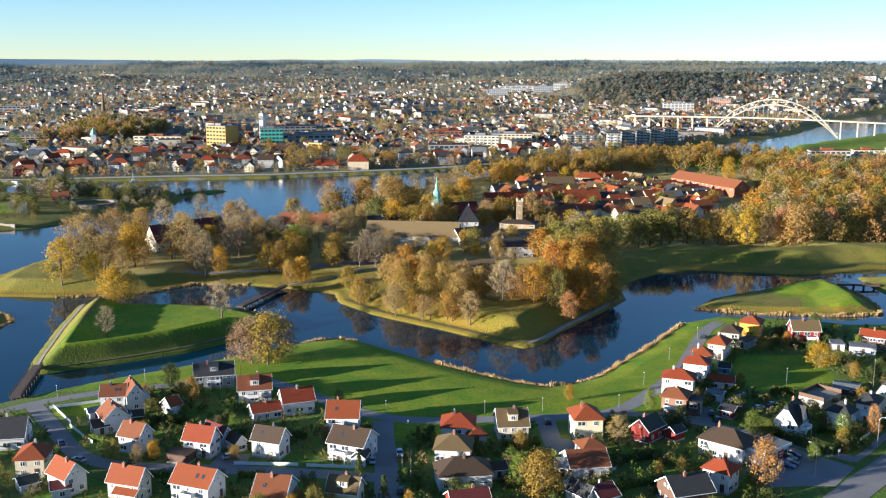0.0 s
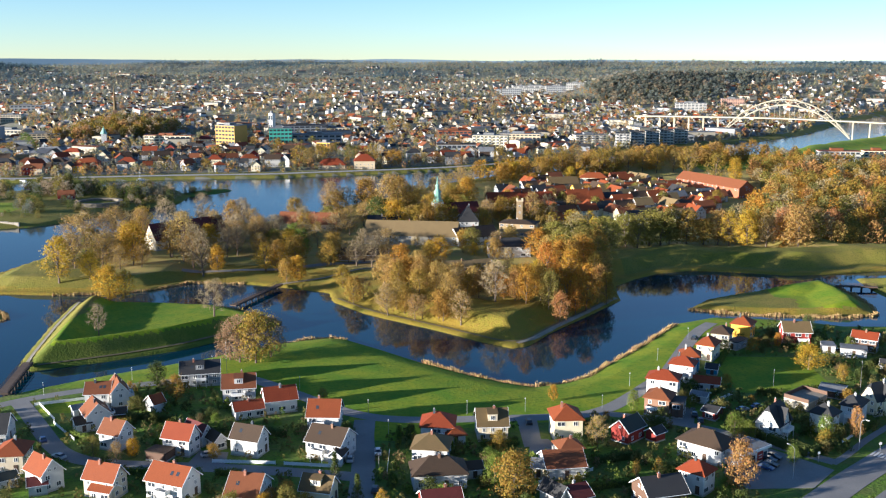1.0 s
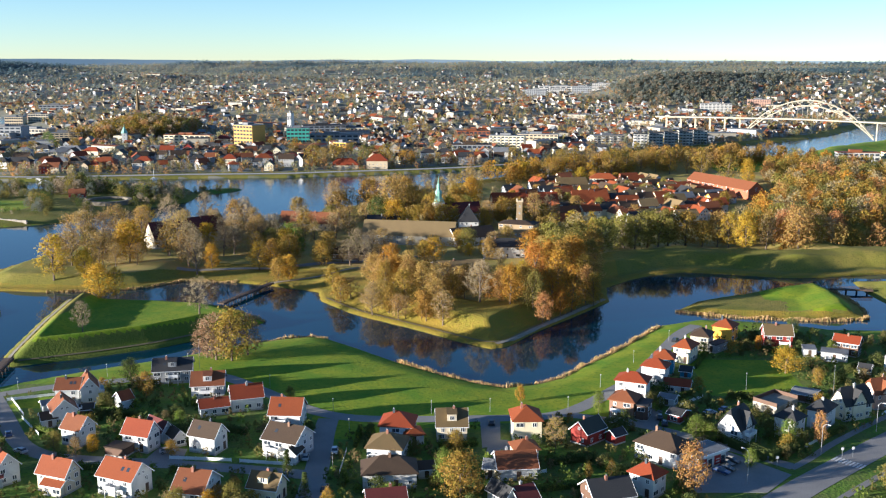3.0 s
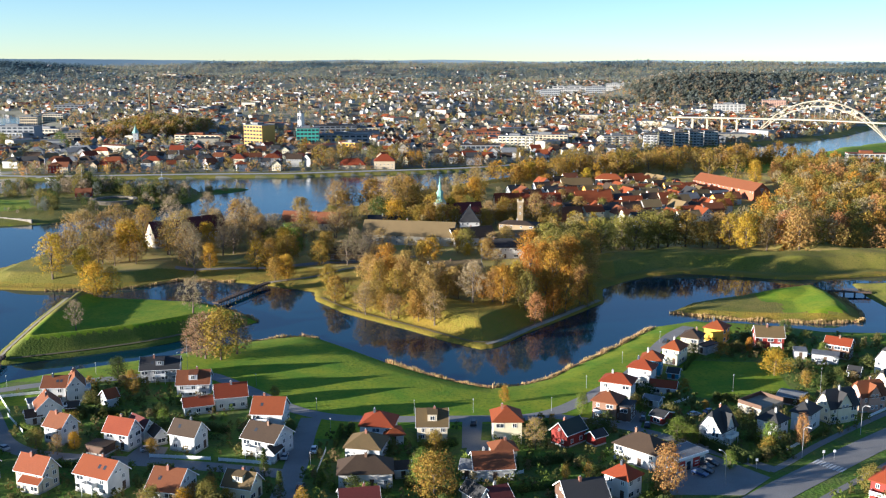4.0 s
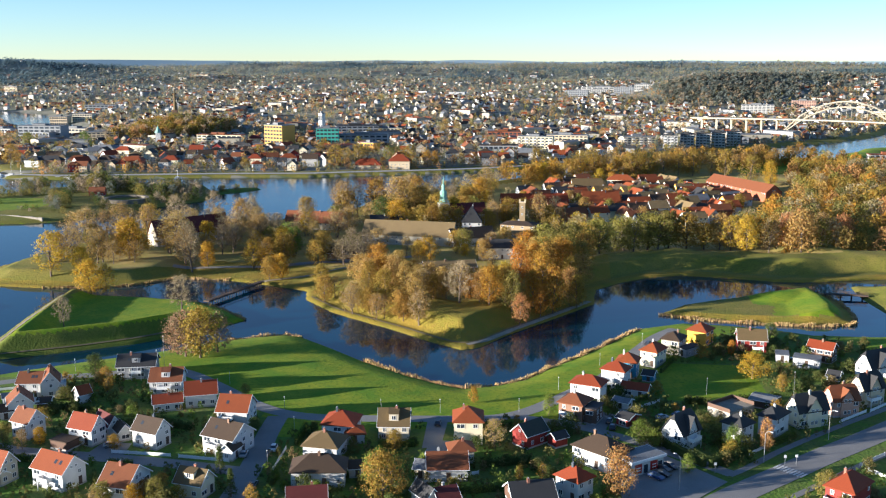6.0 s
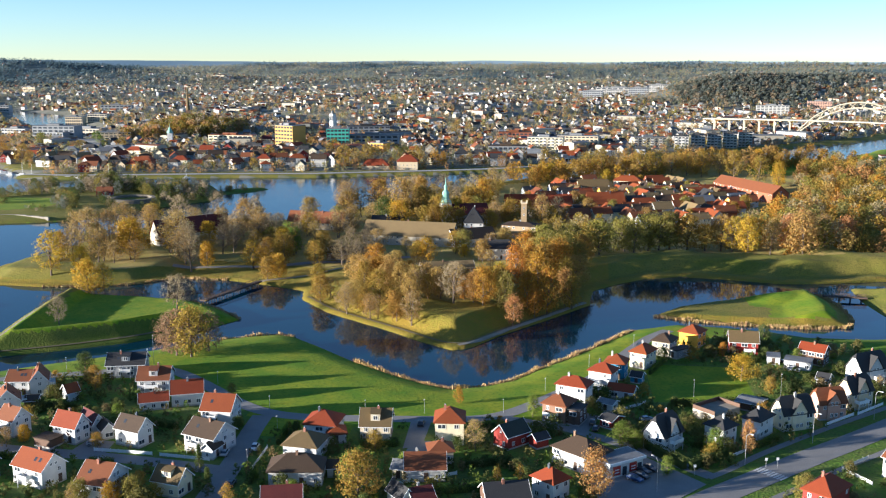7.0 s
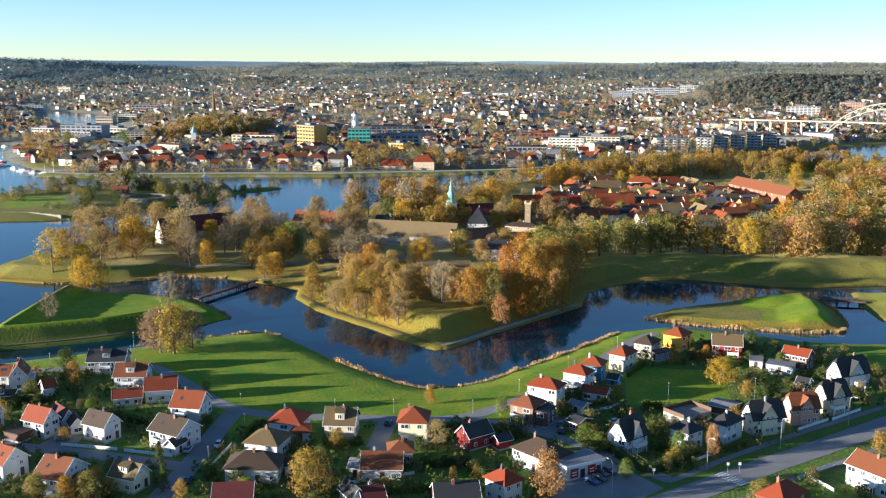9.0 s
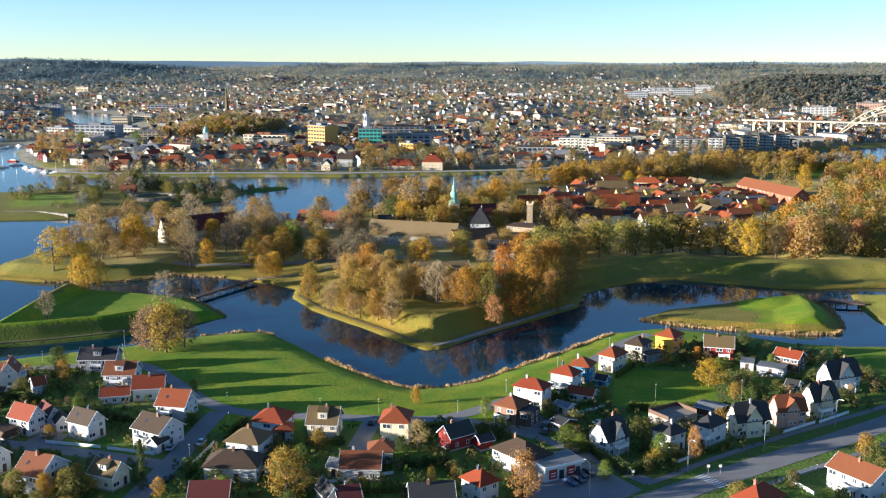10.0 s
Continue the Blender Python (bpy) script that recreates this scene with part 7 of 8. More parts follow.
# island greenery by patches: middle, half sizes, turn, count, heights
pts = []
for (ax, ay), (ux, uy), (vx, vy), n, low, high in (
        ((-350, 718), (32, 3), (-12, 22), 12, 4, 7),
        ((-281, 642), (15, 1), (-38, 75), 10, 4, 8),
        ((-351, 673), (24, 2), (-23, 40), 8, 5, 8),
        ((-300, 641), (21, 2), (-11, 20), 5, 2, 4),
        ((-313, 734), (58, 5), (-21, 43), 26, 9, 14),
        ((-249, 724), (48, 4), (-18, 45), 26, 6, 12),
        ((-354, 737), (28, 3), (-16, 30), 9, 9, 12),
        ((-285, 657), (16, 2), (-30, 61), 9, 6, 10),
        ((-259, 665), (13, 1), (-25, 56), 6, 5, 8),
        ((-226, 702), (23, 2), (-9, 24), 8, 4, 7),
        ((-318, 764), (26, 2), (-13, 28), 8, 10, 15),
        ((-386, 734), (31, 3), (-30, 51), 8, 7, 11),
        ((-229, 668), (15, 1), (-18, 44), 8, 4, 8)):
    for i in range(n * 2):
        u, v = rng.uniform(), rng.uniform()
        x, y = ax + ux * u + vx * v, ay + uy * u + vy * v
        if inside_point(x, y, ISEGRAN) > 3 and math.hypot(x - -251.1, y - 707.3) > 18 and math.hypot(x - -282.7, y - 727.3) > 8:
            pts.append((x, y, ground_at(x, y) - 0.8, rng.uniform(low, high)))
for i in range(75):
    x, y = rng.uniform(-216, -178), rng.uniform(752, 818)
    if inside_point(x, y, ISLET) > 2:
        pts.append((x, y, ground_at(x, y) - 0.5, rng.uniform(3, 6)))
tufts("island_trees", np.array(pts), [M["leaf_" + k_] for k_ in ("dark", "shrub", "far_dark", "hedge", "far_brown", "moss")], "dark shrubs and trees on the river islands", 420, 0.035, 15)


# ---- arch bridge ----
def arch_bridge(a, b, label):
    a, b = Vector((a[0], a[1], 0)), Vector((b[0], b[1], 0))
    length = (b - a).length
    br = thing("arch_bridge", pose(a.x, a.y, 0, 0, 0, math.degrees(math.atan2(b.y - a.y, b.x - a.x))), label, "bridge")
    rise, deck, n, half = 43.0, 29.0, 26, 6.0

    def arch(t, lift=0.0):
        return (t * length, 4 * rise * t * (1 - t) + 3 + lift)
    for s in (-1, 1):
        bm = bmesh.new()
        for i in range(n):
            for lift in (0.0, 6.0):
                (x0, z0), (x1, z1) = arch(i / n, lift * min(1, 6 * i / n, 6 * (1 - i / n)) + lift * 0.2), arch((i + 1) / n, lift * min(1, 6 * (i + 1) / n, 6 * (1 - (i + 1) / n)) + lift * 0.2)
                tube(bm, (x0, s * half, z0), (x1, s * half, z1), 0.75, 0.75, 4)
        part("arch_rib", bm, M["bridge"], br)
        for i in range(1, n):
            bm = bmesh.new()
            x0, z0 = arch(i / n)
            x1, z1 = arch((i + 1) / n if i % 2 else (i - 1) / n, 6)
            tube(bm, (x0, s * half, z0), (x1, s * half, z1), 0.3, 0.3, 4)
            part("lattice_bar", bm, M["bridge"], br)
        for i in range(2, n - 1):
            x0, z0 = arch(i / n)
            if abs(z0 - deck) > 2:
                bm = bmesh.new()
                tube(bm, (x0, s * half * 0.95, deck), (x0, s * half, z0), 0.16, 0.16, 4)
                part("hanger", bm, M["bridge"], br)
    for i in range(3, n - 2, 2):
        x0, z0 = arch(i / n, 5)
        bm = bmesh.new()
        box(bm, x0 - 0.6, -half, z0 - 0.6, x0 + 0.6, half, z0 + 0.6)
        part("cross_brace", bm, M["bridge"], br)
    def sag(x):
        return deck - max(0, -x) ** 1.35 * 0.001 - max(0, x - 60) ** 1.3 * 0.0055
    bm = bmesh.new()
    rings = [[bm.verts.new((x, y, sag(x) + z)) for y, z in ((-6.5, -1.7), (6.5, -1.7), (6.5, 0), (-6.5, 0))] for x in range(-118, 760, 22)]
    for r0, r1 in zip(rings, rings[1:]):
        for k in range(4):
            bm.faces.new((r0[k], r1[k], r1[(k + 1) % 4], r0[(k + 1) % 4]))
    bmesh.ops.recalc_face_normals(bm, faces=bm.faces)
    part("deck", bm, M["bridge"], br)
    for x in [-20 * i - 3 for i in range(6)] + [length + 3 + 21 * i for i in range(12)]:
        for s in (-1, 1):
            bm = bmesh.new()
            box(bm, x - 0.7, s * 3.6 - 0.7, -4, x + 0.7, s * 3.6 + 0.7, sag(x) - 2.0)
            part("pier", bm, M["bridge"], br)


arch_bridge((372, 1392), (530, 1335), "pale steel arch road bridge high over the river")


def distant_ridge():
    """Hills on the skyline, their haze put in as a blue glow."""
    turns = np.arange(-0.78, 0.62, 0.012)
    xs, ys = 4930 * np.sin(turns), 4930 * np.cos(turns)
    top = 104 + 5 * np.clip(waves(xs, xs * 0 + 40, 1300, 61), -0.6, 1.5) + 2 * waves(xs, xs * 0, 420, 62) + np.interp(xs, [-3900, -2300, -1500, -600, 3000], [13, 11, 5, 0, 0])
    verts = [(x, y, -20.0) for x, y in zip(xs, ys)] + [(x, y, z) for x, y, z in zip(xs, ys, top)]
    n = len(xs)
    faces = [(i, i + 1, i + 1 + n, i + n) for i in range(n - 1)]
    return tagged(mesh_object("backdrop", verts, faces, M["ridge"]), "faint hills on the far skyline with a haze-blue glow", "hills", kind="structure")


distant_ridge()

join_across()

# ---- river island: old ring fort, red boathouse, stone jetty ----
def ring_fort(x, y, radius, height):
    z = ground_at(x, y)
    f = thing("ring_fort", pose(x, y, z), "low round stone fort wall on the island", "fort")
    bm = bmesh.new()
    n = 28
    ring = []
    for i in range(n):
        a = i * 6.2832 / n
        ring.append([(math.cos(a) * r, math.sin(a) * r, h) for r, h in ((radius + 0.6, -2), (radius, height), (radius - 3, height), (radius - 3, 0.4))])
    vs = [[bm.verts.new(p) for p in col] for col in ring]
    for i in range(n):
        for k in range(3):
            bm.faces.new((vs[i][k], vs[(i + 1) % n][k], vs[(i + 1) % n][k + 1], vs[i][k + 1]))
    bmesh.ops.recalc_face_normals(bm, faces=bm.faces)
    part("ring_wall", bm, M["old_stone"], f)


ring_fort(-251.1, 707.3, 16.5, 2.2)
house(-282.7, 727.3, 12, 11.5, 7.5, 3.2, 3.4, "gable", "red", "terracotta", name="boathouse", plain=True, extra="on the island")
house(-318, 770, -10, 12, 6, 3, 2.2, "gable", "wood", "dark", name="boathouse", plain=True, extra="on the island")
def quay_wall(line):
    """A pale stone quay wall along the island field."""
    q = thing("quay_wall", pose(0, 0, 0), "pale stone quay wall below the island field", "wall")
    for (ax, ay), (bx, by) in zip(line, line[1:]):
        n = max(1, round(math.hypot(bx - ax, by - ay) / 4))
        for i in range(n):
            bm = bmesh.new()
            box(bm, -math.hypot(bx - ax, by - ay) / n / 2 + 0.03, -0.6, -2.5, math.hypot(bx - ax, by - ay) / n / 2 - 0.03, 0.6, 1.6 + 0.15 * (i % 3), 0.08)
            st = part("stone_block", bm, M["stone"], q)
            k = (i + 0.5) / n
            st.matrix_basis = pose(ax + (bx - ax) * k, ay + (by - ay) * k, 1.5, 0, 0, math.degrees(math.atan2(by - ay, bx - ax)))


quay_wall([(-324.7, 627.8), (-303.4, 632.2), (-272.6, 623.0)])


def boat(x, y, turn, length, mast, hull="trim"):
    b = thing("boat", pose(x, y, 0, 0, 0, turn), "white moored pleasure boat in the harbour" if hull == "trim" else "red moored work boat in the harbour", "boat", "moored boats")
    bm = bmesh.new()
    w = length * 0.16
    pts = [(-length / 2, w, 0), (length * 0.2, w, 0), (length / 2, 0, 0), (length * 0.2, -w, 0), (-length / 2, -w, 0)]
    lo = [(px * 0.9, py * 0.75, -0.4) for px, py, _ in pts]
    hi = [(px, py, 1.1) for px, py, _ in pts]
    solid(bm, lo + hi, [(4, 3, 2, 1, 0), (5, 6, 7, 8, 9)] + [(i, (i + 1) % 5, (i + 1) % 5 + 5, i + 5) for i in range(5)])
    bmesh.ops.recalc_face_normals(bm, faces=bm.faces)
    part("hull", bm, M[hull] if hull == "trim" else M["car_red"], b)
    bm = bmesh.new()
    box(bm, -length * 0.25, -w * 0.65, 1.1, length * 0.15, w * 0.65, 2.3, 0.15)
    part("cabin", bm, M["wall_white"], b)
    if mast:
        bm = bmesh.new()
        tube(bm, (0, 0, 1), (0, 0, mast), 0.12, 0.06, 5)
        part("mast", bm, M["metal"], b)


rnd = random.Random(8)
for i, (x_, y_) in enumerate([(-547, 978), (-493, 917), (-472, 899), (-451, 882), (-438, 880), (-414, 869), (-395, 863), (-382, 860), (-655, 1125), (-660, 1141), (-659, 1159), (-520, 918), (-462, 891), (-427, 877), (-372, 858), (-520, 940)]):
    boat(x_, y_, rnd.uniform(-20, 40), rnd.uniform(9, 15), rnd.choice((0, 13, 15, 0)), "red" if i == 0 else "trim")
boat(-339, 852, 20, 10, 14)
boat(-274, 872, 20, 7, 10)


# ---- shop front, cars, lamps, flagpole, fences ----
def shop_front():
    s = thing("supermarket", pose(85.5, 248.0, 2.0, 0, 0, 38), "white flat-roofed shop front with red signs", "shop")
    bm = bmesh.new()
    box(bm, -5.5, -3.2, -0.3, 5.5, 3.2, 3.6)
    part("wall", bm, M["wall_white"], s)
    bm = bmesh.new()
    box(bm, -6.2, -4.0, 3.6, 6.0, 3.4, 4.3, 0.05)
    part("canopy", bm, M["trim"], s)
    bm = bmesh.new()
    box(bm, -5.9, -3.7, 4.3, 5.7, 3.1, 4.36)
    part("roofing", bm, M["roof_grey"], s)
    for x in (-3.2, 2.2):
        bm = bmesh.new()
        box(bm, x - 1.2, -3.32, 0.6, x + 1.2, -3.2, 3.0)
        sg = part("sign", bm, M["car_red"], s, "red sign board with pale bars")
        for k in (-0.5, 0.25):
            bm = bmesh.new()
            box(bm, x - 0.7, -3.36, 1.7 + k, x + 0.7, -3.33, 1.95 + k)
            part("sign_bar", bm, M["trim"], sg)
    for x in (-0.6, 4.4):
        bm = bmesh.new()
        box(bm, x - 0.7, -3.27, 0.2, x + 0.7, -3.2, 2.5)
        part("shop_window", bm, M["glass"], s)


shop_front()


def car_meshes():
    bm = bmesh.new()
    prof = [(-2.15, 0.35), (-2.2, 0.75), (-2.05, 1.0), (-1.25, 1.05), (0.95, 1.0), (2.05, 0.82), (2.2, 0.6), (2.15, 0.35)]
    rows = [[bm.verts.new((x, s, z)) for x, z in prof] for s in (-0.88, 0.88)]
    for i in range(len(prof)):
        j = (i + 1) % len(prof)
        bm.faces.new((rows[0][i], rows[0][j], rows[1][j], rows[1][i]))
    bm.faces.new(rows[0][::-1])
    bm.faces.new(rows[1])
    bmesh.ops.recalc_face_normals(bm, faces=bm.faces)
    bmesh.ops.bevel(bm, geom=list(bm.edges), offset=0.06, segments=1, affect="EDGES")
    body = bpy.data.meshes.new("body")
    bm.to_mesh(body)
    bm.free()
    bm = bmesh.new()
    solid(bm, [(-1.75, -0.8, 1.02), (0.95, -0.8, 1.0), (0.95, 0.8, 1.0), (-1.75, 0.8, 1.02), (-1.25, -0.62, 1.44), (0.3, -0.62, 1.46), (0.3, 0.62, 1.46), (-1.25, 0.62, 1.44)],
          [(0, 1, 5, 4), (1, 2, 6, 5), (2, 3, 7, 6), (3, 0, 4, 7), (4, 5, 6, 7)])
    glass = bpy.data.meshes.new("glazing")
    bm.to_mesh(glass)
    bm.free()
    glass.materials.append(M["glass"])
    bm = bmesh.new()
    box(bm, -1.22, -0.6, 1.44, 0.28, 0.6, 1.5, 0.02)
    top = bpy.data.meshes.new("roof_panel")
    bm.to_mesh(top)
    bm.free()
    bm = bmesh.new()
    tube(bm, (0, -0.11, 0), (0, 0.11, 0), 0.33, 0.33, 12)
    tyre = bpy.data.meshes.new("wheel")
    bm.to_mesh(tyre)
    bm.free()
    tyre.materials.append(M["tyre"])
    bm = bmesh.new()
    tube(bm, (0, -0.13, 0), (0, 0.13, 0), 0.19, 0.19, 8)
    rim = bpy.data.meshes.new("rim")
    bm.to_mesh(rim)
    bm.free()
    rim.materials.append(M["metal"])
    return body, glass, top, tyre, rim


CAR = car_meshes()


def car(x, y, turn, paint, tall=1.0):
    body, glass, top, tyre, rim = CAR
    c = thing("car", pose(x, y, ground_at(x, y) + 0.05, 0, 0, turn) @ Matrix.Diagonal((1, 1, tall, 1)), f"{paint} parked {'van' if tall > 1.1 else 'car'} on the asphalt", "car", "parked cars")
    shared("body", toned(body, M["car_" + paint]), c, Matrix.Identity(4))
    shared("glazing", glass, c, Matrix.Identity(4))
    shared("roof_panel", toned(top, M["car_" + paint]), c, Matrix.Identity(4))
    for sx in (-1.35, 1.35):
        for sy in (-0.8, 0.8):
            w = shared("wheel", tyre, c, pose(sx, sy, 0.33))
            shared("rim", rim, w, Matrix.Identity(4))


car(-11.6, 250.3, 95, "white", 1.25)
car(-18.6, 245.7, 95, "silver")
car(-10.4, 227.0, 92, "black")
car(-56.5, 248.0, 20, "silver")
car(-105.2, 257.8, 120, "blue")
car(30.5, 274, 90, "black")
car(82.5, 312.0, 60, "white")
car(84.6, 331, 65, "red")
car(82.6, 326, 65, "black")
car(99.3, 364.6, 65, "black")
car(80.0, 281.0, 80, "black")
car(80.6, 276.0, 80, "black")
car(95.6, 285.5, 30, "silver")
car(100.8, 288.4, 30, "blue")
for i, p_ in enumerate(("black", "black", "blue", "black")):
    car(91.8 + i * 1.8 - (6.0 if i > 1 else 0), 247.3 + i * 2.0 - (9.0 if i > 1 else 0), -40, p_)
car(146, 349.5, 10, "black")
car(149, 340, -20, "silver")
car(-96.0, 246.0, 150, "silver")


def street_lamp(x, y, height, turn, curved=True):
    l = thing("street_lamp", pose(x, y, ground_at(x, y), 0, 0, turn), "slim galvanised street lamp with curved arm" if curved else "low park lamp with pale round head", "street lamp", "street lamps" if curved else "park lamps")
    bm = bmesh.new()
    tube(bm, (0, 0, -0.3), (0, 0, height * 0.86 if curved else height - 0.3), 0.09 if curved else 0.06, 0.06 if curved else 0.04, 7)
    if curved:
        last = Vector((0, 0, height * 0.86))
        for k in range(1, 6):
            a = k / 5 * 1.5
            p = Vector((1.6 * (1 - math.cos(a)), 0, height * 0.86 + height * 0.14 * math.sin(a)))
            tube(bm, last, p, 0.07, 0.06, 6)
            last = p
    part("pole", bm, M["metal"], l)
    bm = bmesh.new()
    if curved:
        box(bm, 1.4, -0.18, height - 0.12, 2.3, 0.18, height + 0.08, 0.06)
    else:
        bmesh.ops.create_uvsphere(bm, u_segments=10, v_segments=7, radius=0.17, matrix=Matrix.Translation((0, 0, height)))
    part("lamp_head", bm, M["lamp_glass"], l)


for x, y, t_ in ((94.3, 235.8, 130), (118.6, 255.6, -48), (139.8, 273.6, -48), (162.2, 294.8, -48), (184, 316, -48)):
    street_lamp(x, y, 9.0, t_)
for x, y in ((-41, 303), (-17, 281.5), (12.5, 281.5), (-9.8, 265), (97, 365), (80, 337), (65.5, 309), (53.5, 287), (-121, 296.5), (-98, 312), (-74.5, 325), (30, 284), (-10.5, 240)):
    street_lamp(x, y, 4.2, 0, False)


def road_sign(x, y, turn):
    s = thing("road_sign", pose(x, y, ground_at(x, y), 0, 0, turn), "small pale crossing sign on a thin pole", "road sign", "road signs")
    bm = bmesh.new()
    tube(bm, (0, 0, -0.3), (0, 0, 2.9), 0.04, 0.04, 6)
    part("pole", bm, M["metal"], s)
    bm = bmesh.new()
    box(bm, -0.36, -0.06, 2.2, 0.36, -0.03, 2.95, 0.02)
    part("sign_plate", bm, M["trim"], s)


for x, y in ((123.6, 254.0), (126.6, 254.6), (104.7, 247.2)):
    road_sign(x, y, 10)


def flagpole(x, y, h):
    f = thing("flagpole", pose(x, y, ground_at(x, y)), "tall white garden flagpole without flag", "flagpole", "flagpoles")
    bm = bmesh.new()
    tube(bm, (0, 0, -0.2), (0, 0, h), 0.055, 0.03, 8)
    part("pole", bm, M["metal"], f)
    bm = bmesh.new()
    bmesh.ops.create_uvsphere(bm, u_segments=8, v_segments=6, radius=0.14, matrix=Matrix.Translation((0, 0, h)))
    part("finial", bm, M["lamp_glass"], f)


flagpole(-66.5, 312, 13)
flagpole(136.5, 300.5, 11)
flagpole(112, 309, 5.5)


def panel_mesh(length):
    bm = bmesh.new()
    box(bm, 0, -0.03, 0.12, length, 0.03, 1.0, 0.02)
    me = bpy.data.meshes.new("panel")
    bm.to_mesh(me)
    bm.free()
    me.materials.append(M["trim"])
    bm = bmesh.new()
    box(bm, -0.06, -0.06, -0.2, 0.06, 0.06, 1.12)
    pm = bpy.data.meshes.new("post")
    bm.to_mesh(pm)
    bm.free()
    pm.materials.append(M["trim"])
    return me, pm


PANEL, POST = panel_mesh(2.4)


def fence(a, b):
    n = max(1, round(math.hypot(b[0] - a[0], b[1] - a[1]) / 2.4))
    f = thing("fence", pose(a[0], a[1], ground_at(*a), 0, 0, math.degrees(math.atan2(b[1] - a[1], b[0] - a[0]))), "white painted board fence beside the road", "fence", "garden fences")
    for i in range(n + 1):
        shared("post", POST, f, pose(i * 2.4, 0, 0))
        if i < n:
            shared("panel", PANEL, f, pose(i * 2.4, 0, 0))


for a_, b_ in (((-119.5, 286), (-105, 292.3)), ((-118.5, 287), (-108.6, 274)), ((-107.5, 271), (-96, 257.5)), ((-54.6, 243.8), (-38.4, 243)), ((-35.5, 242.6), (-20.8, 241)), ((146.7, 287.5), (156.7, 297)), ((158.4, 297.8), (168.3, 307.7)),
               ((143.1, 254.8), (148.4, 245.6)), ((142.9, 255.4), (152.4, 264.3)), ((-8.2, 237), (-8.6, 252)), ((115.7, 259.9), (119.9, 264.4)), ((30, 232), (44, 240)), ((88, 292), (97, 301))):
    fence(a_, b_)


# ---- gardens ----
house(-69, 246.5, -17, 6, 4.5, 2.4, 0.2, "flat", "wood", "brown", name="carport", windows=False, chimney=False)
house(-103, 279, 35, 4, 3.5, 2.4, 0.9, "gable", "white", "grey", name="shed", chimney=False)
HOMES = [(o.location.x, o.location.y, 6.6 if o.get("category") == "house" else 4.6) for o in scene.collection.objects if o.parent is None and o.get("category") in ("house", "shed", "shop") and o.location.y < 400]
FENCES = [((-118.5, 287), (-108.6, 274)), ((-107.5, 271), (-96, 257.5)), ((143.1, 254.8), (148.4, 245.6)), ((142.9, 255.4), (152.4, 264.3)), ((146.7, 287.5), (156.7, 297)), ((158.4, 297.8), (168.3, 307.7)), ((-54.6, 243.8), (-20.8, 241)), ((-120.3, 285.6), (-105, 292))]
CARS = [(o.location.x, o.location.y, 3.2) for o in scene.collection.objects if o.get("category") == "car"]
STREETS = [ln + ln[-2:0:-1] for ln in (BANK_ROAD, SIDE_STREET, WEST_STREET, LANE)]
WIDE = [ln + ln[-2:0:-1] for ln in (MAIN_ROAD,)]


def garden_spot(x, y, near=0.0):
    if kind_at(x, y) != 1 or inside_point(x, y, NEAR_BANK) < 16:
        return False
    if any((x - a) ** 2 + (y - b) ** 2 < (r + near) ** 2 for a, b, r in HOMES + CARS):
        return False
    if 79 < x < 108 and 228 < y < 260 or 27 < x < 37 and 251 < y < 281 or -61 < x < -51 and 242 < y < 253:
        return False
    if 97 < x < 132 and 300 < y < 342 or -118 < x < -103 and 276 < y < 290:
        return False
    if 146 < x < 160 and 252 < y < 264 or any(line_distance(np.array([x]), np.array([y]), ln)[0] < 2.4 + near for ln in FENCES):
        return False
    return min(abs(inside_point(x, y, ln)) for ln in STREETS) > 4.4 + near and abs(inside_point(x, y, WIDE[0])) > 10.5 + near


def yard_scatter(count, seed):
    rnd = random.Random(seed)
    done = tries = 0
    while done < count and tries < count * 25:
        tries += 1
        x, y = rnd.uniform(-130, 200), rnd.uniform(192, 385)
        if rnd.random() < 0.25 and waves(np.array([x]), np.array([y]), 30, 55)[0] < 0 or not garden_spot(x, y, -0.6):
            continue
        done += 1
        bush(rnd.choice(("dark", "shrub", "hedge", "dark", "shrub", "hedge", "green", "heath", "olive")), x, y, rnd.uniform(2.2, 5.6), rnd.uniform(0.9, 1.4), base=2.0)


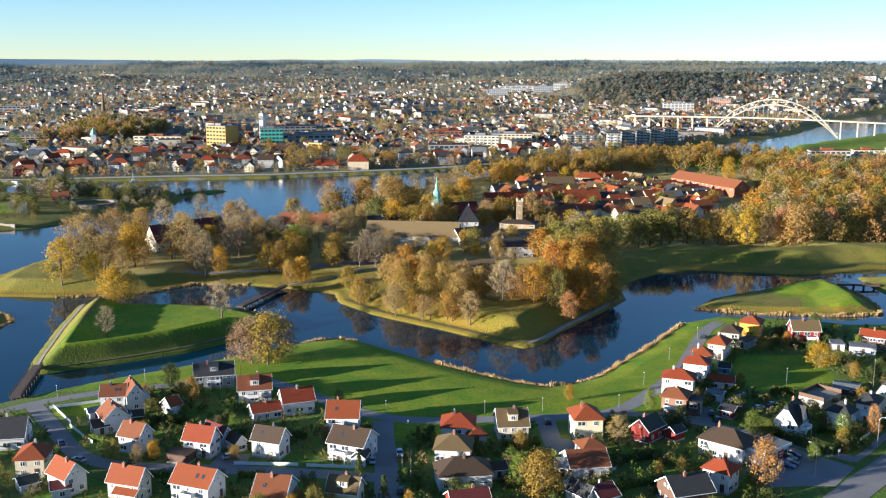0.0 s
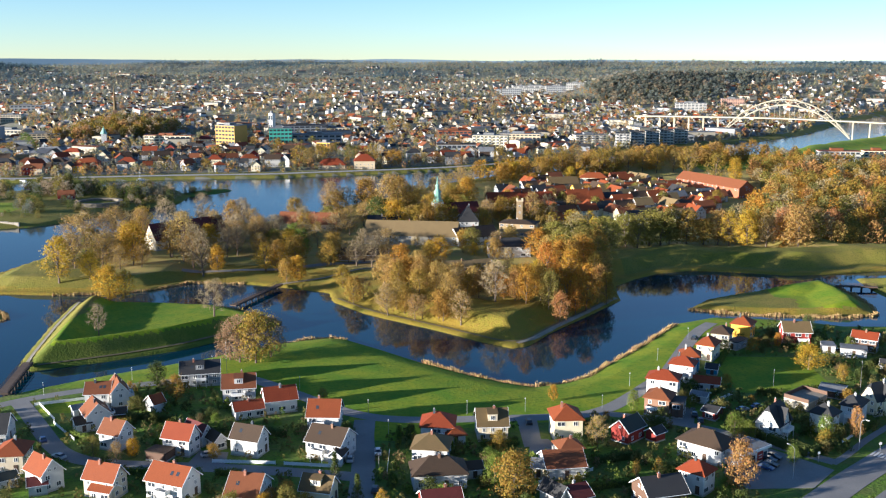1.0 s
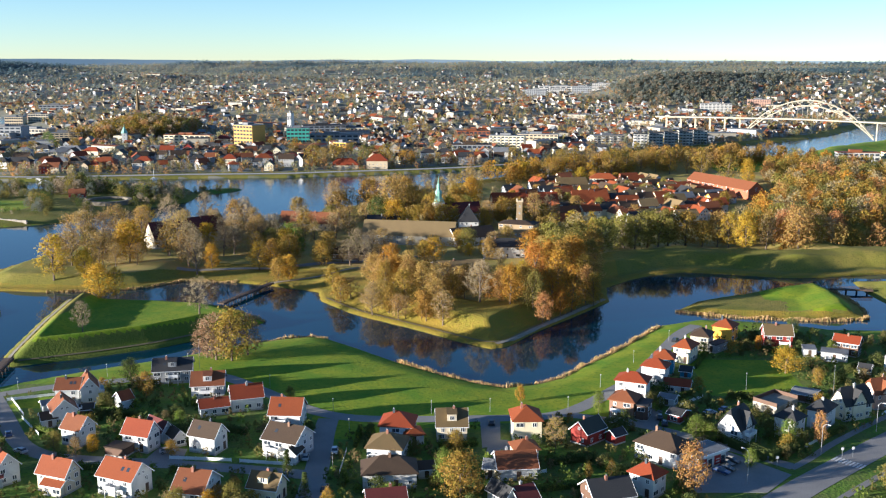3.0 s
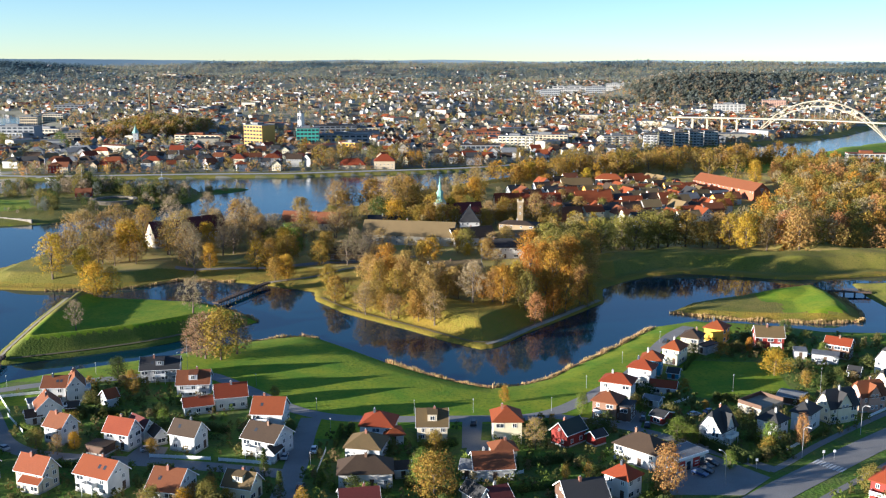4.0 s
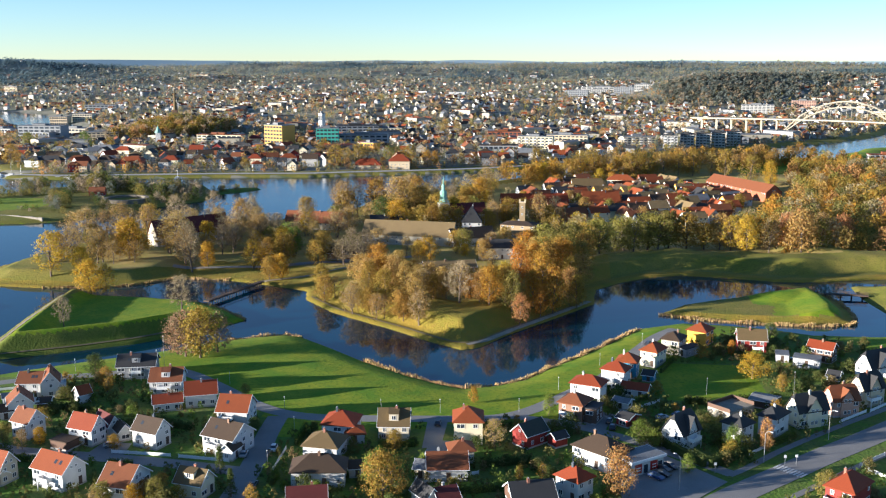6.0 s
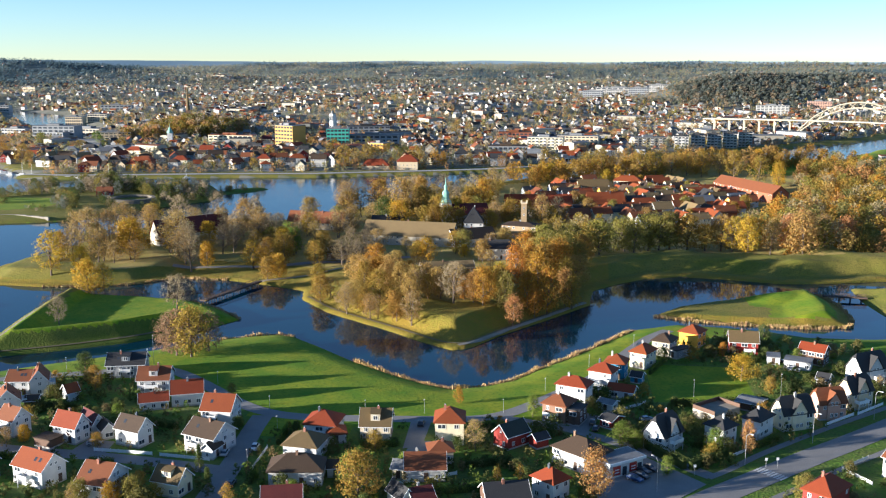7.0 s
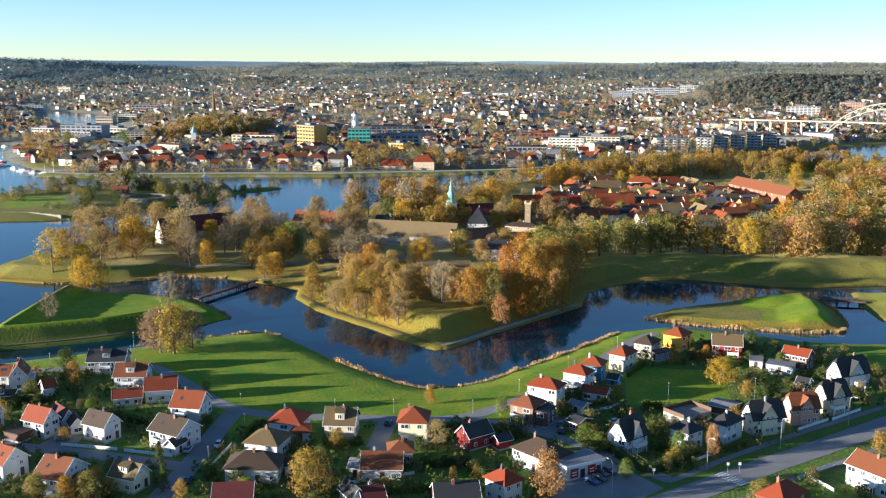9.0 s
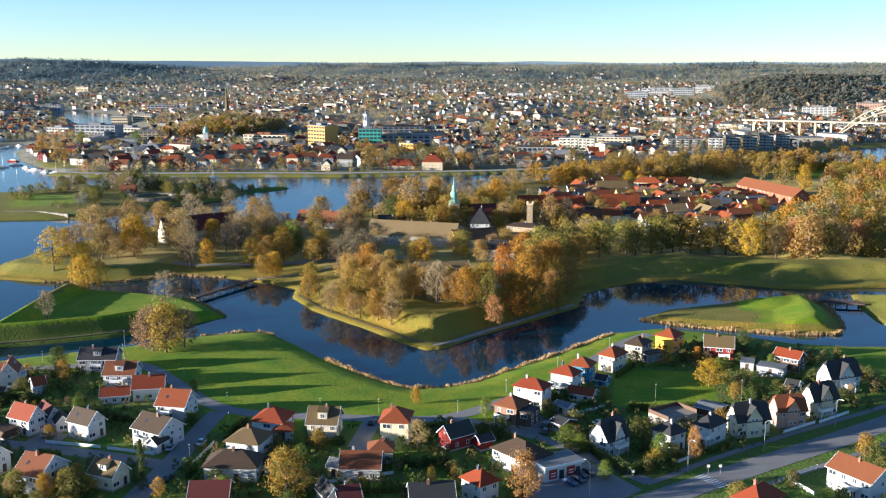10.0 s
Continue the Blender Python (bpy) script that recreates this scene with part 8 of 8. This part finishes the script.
def hedge(a, b, height, thick, kind="dark"):
    """A clipped hedge: leaf faces filling a long rounded box."""
    rnd = random.Random(int(abs(a[0] * 7) + abs(a[1] * 3)))
    length = math.hypot(b[0] - a[0], b[1] - a[1])
    verts, faces = [], []
    for _ in range(int(length * 55)):
        side = rnd.random()
        p = Vector((rnd.uniform(0, length), rnd.choice((-1, 1)) * thick / 2 if side < 0.6 else rnd.uniform(-thick / 2, thick / 2), rnd.uniform(0, height) if side < 0.6 else height))
        p += Vector((rnd.gauss(0, 0.1), rnd.gauss(0, 0.12), rnd.gauss(0, 0.12)))
        n = Vector((rnd.gauss(0, 0.5), p.y * 2, 0.6 + rnd.gauss(0, 0.4)))
        q = n.to_track_quat("Z", "Y")
        t_ = rnd.uniform(0, 6.28)
        for k in range(3):
            verts.append(p + q @ Vector((math.cos(t_ + k * 2.09), math.sin(t_ + k * 2.09), 0)) * rnd.uniform(0.14, 0.26))
        faces.append((len(verts) - 3, len(verts) - 2, len(verts) - 1))
    h = thing("hedge", pose(a[0], a[1], ground_at(*a), 0, 0, math.degrees(math.atan2(b[1] - a[1], b[0] - a[0]))), "dense clipped green garden hedge beside a fence line", "hedge", "garden hedges")
    mesh_object("foliage", verts, faces, M["leaf_" + kind], h)
    bm = bmesh.new()
    box(bm, 0.1, -thick * 0.3, -0.2, length - 0.1, thick * 0.3, height * 0.8, 0.08)
    part("core_growth", bm, M["leaf_dark"], h)


for a_, b_, h_ in (((92, 271), (95, 262), 2.6), ((95.5, 261), (102.8, 250.8), 2.9), ((104, 250.5), (114.5, 260.5), 2.8), ((-6, 228), (-7, 236), 1.8), ((-6.5, 254), (-7, 268), 1.8), ((-21, 262), (-21.5, 252), 1.8),
                   ((-70, 262), (-54, 264), 2.0), ((-52, 266), (-38, 262), 2.2), ((-100, 262), (-92, 258), 1.8), ((-88, 276), (-72, 273), 2.0), ((16, 256), (26, 257), 1.8), ((44, 272), (52, 275), 1.8),
                   ((46, 245), (58, 249), 2.0), ((60, 243), (70, 238), 2.2), ((86, 297), (93, 303), 1.6), ((104, 300), (112, 300), 2.0), ((120, 303), (134, 306), 2.0), ((124, 268), (131, 275), 1.6),
                   ((-78, 236), (-60, 236), 1.8), ((-52, 236), (-45, 235.5), 1.8), ((150, 330), (160, 338), 2.0), ((128, 352), (140, 350), 2.0), ((100, 330), (106, 345), 1.8), ((40, 228), (54, 232), 1.8)):
    hedge(a_, b_, h_, 1.3 if h_ < 2.5 else 2.2, "dark" if h_ > 1.9 else "green")
for k_, x_, y_, h_, w_ in (("red", 59.1, 262.4, 2.6, 1.2), ("red", 57.7, 264.0, 2.0, 1.1), ("hedge", 108.5, 252.5, 4.2, 1.0), ("olive", 111.0, 259.5, 4.6, 1.0), ("hedge", 89.0, 268.0, 4.8, 1.1), ("hedge", 92.0, 264.0, 4.4, 1.1)):
    bush(k_, x_, y_, h_, w_)
yard_scatter(250, 4)
rnd = random.Random(19)
pts = []
while len(pts) < 2500:
    x, y = rnd.uniform(-130, 205), rnd.uniform(192, 388)
    if garden_spot(x, y, -1.2):
        pts.append((x, y, 1.9, rnd.uniform(0.9, 3.4)))
tufts("garden_planting", np.array(pts), [M["leaf_" + k_] for k_ in ("dark", "shrub", "shrub", "hedge", "green", "hedge", "heath")], "low hedges and planting that fill the gardens", 60, 0.098, 25)

# ---- reeds along the shores ----
def reeds(name, lines, per_metre, low, high, label, seed):
    rng = np.random.RandomState(seed)
    verts, faces = [], []
    for ln in lines:
        for (ax, ay), (bx, by) in zip(ln, ln[1:]):
            length = math.hypot(bx - ax, by - ay)
            nx, ny = -(by - ay) / length, (bx - ax) / length
            for _ in range(int(length * per_metre)):
                k, off = rng.uniform(), rng.normal(0, 0.6)
                clump = 0.5 + 0.5 * math.sin(ax * 3 + k * length * 0.35) * math.sin(ay + k * length * 0.13)
                x, y, h = ax + (bx - ax) * k + nx * off, ay + (by - ay) * k + ny * off, rng.uniform(low, high) * (0.35 + 0.65 * clump)
                a, lean = rng.uniform(0, 3.14), rng.normal(0, 0.18, 2)
                dx, dy = math.cos(a) * 0.11, math.sin(a) * 0.11
                n = len(verts)
                verts += [(x - dx, y - dy, -0.2), (x + dx, y + dy, -0.2), (x + lean[0] + dx * 0.7, y + lean[1] + dy * 0.7, h), (x + lean[0] - dx * 0.7, y + lean[1] - dy * 0.7, h)]
                faces.append((n, n + 1, n + 2, n + 3))
    ob = mesh_object(name, verts, faces, M["reed"])
    return tagged(ob, label, "reeds", kind="stuff")


reeds("reeds", [NEAR_BANK[9:13], NEAR_BANK[14:25]], 26, 0.7, 2.0, "dry tan reeds along the moat bank", 5)
reeds("reeds", [RAVELIN_EAST[6:] + RAVELIN_EAST[:1], RAVELIN_EAST[5:8]], 24, 0.8, 2.0, "dry tan reeds round the grassy ravelin", 6)
reeds("reeds", [FORT_SOUTH[2:7], WEST_ISLE[0:5], RAVELIN_WEST[9:12]], 22, 0.8, 1.8, "dry tan reeds on the fortress shore", 7)
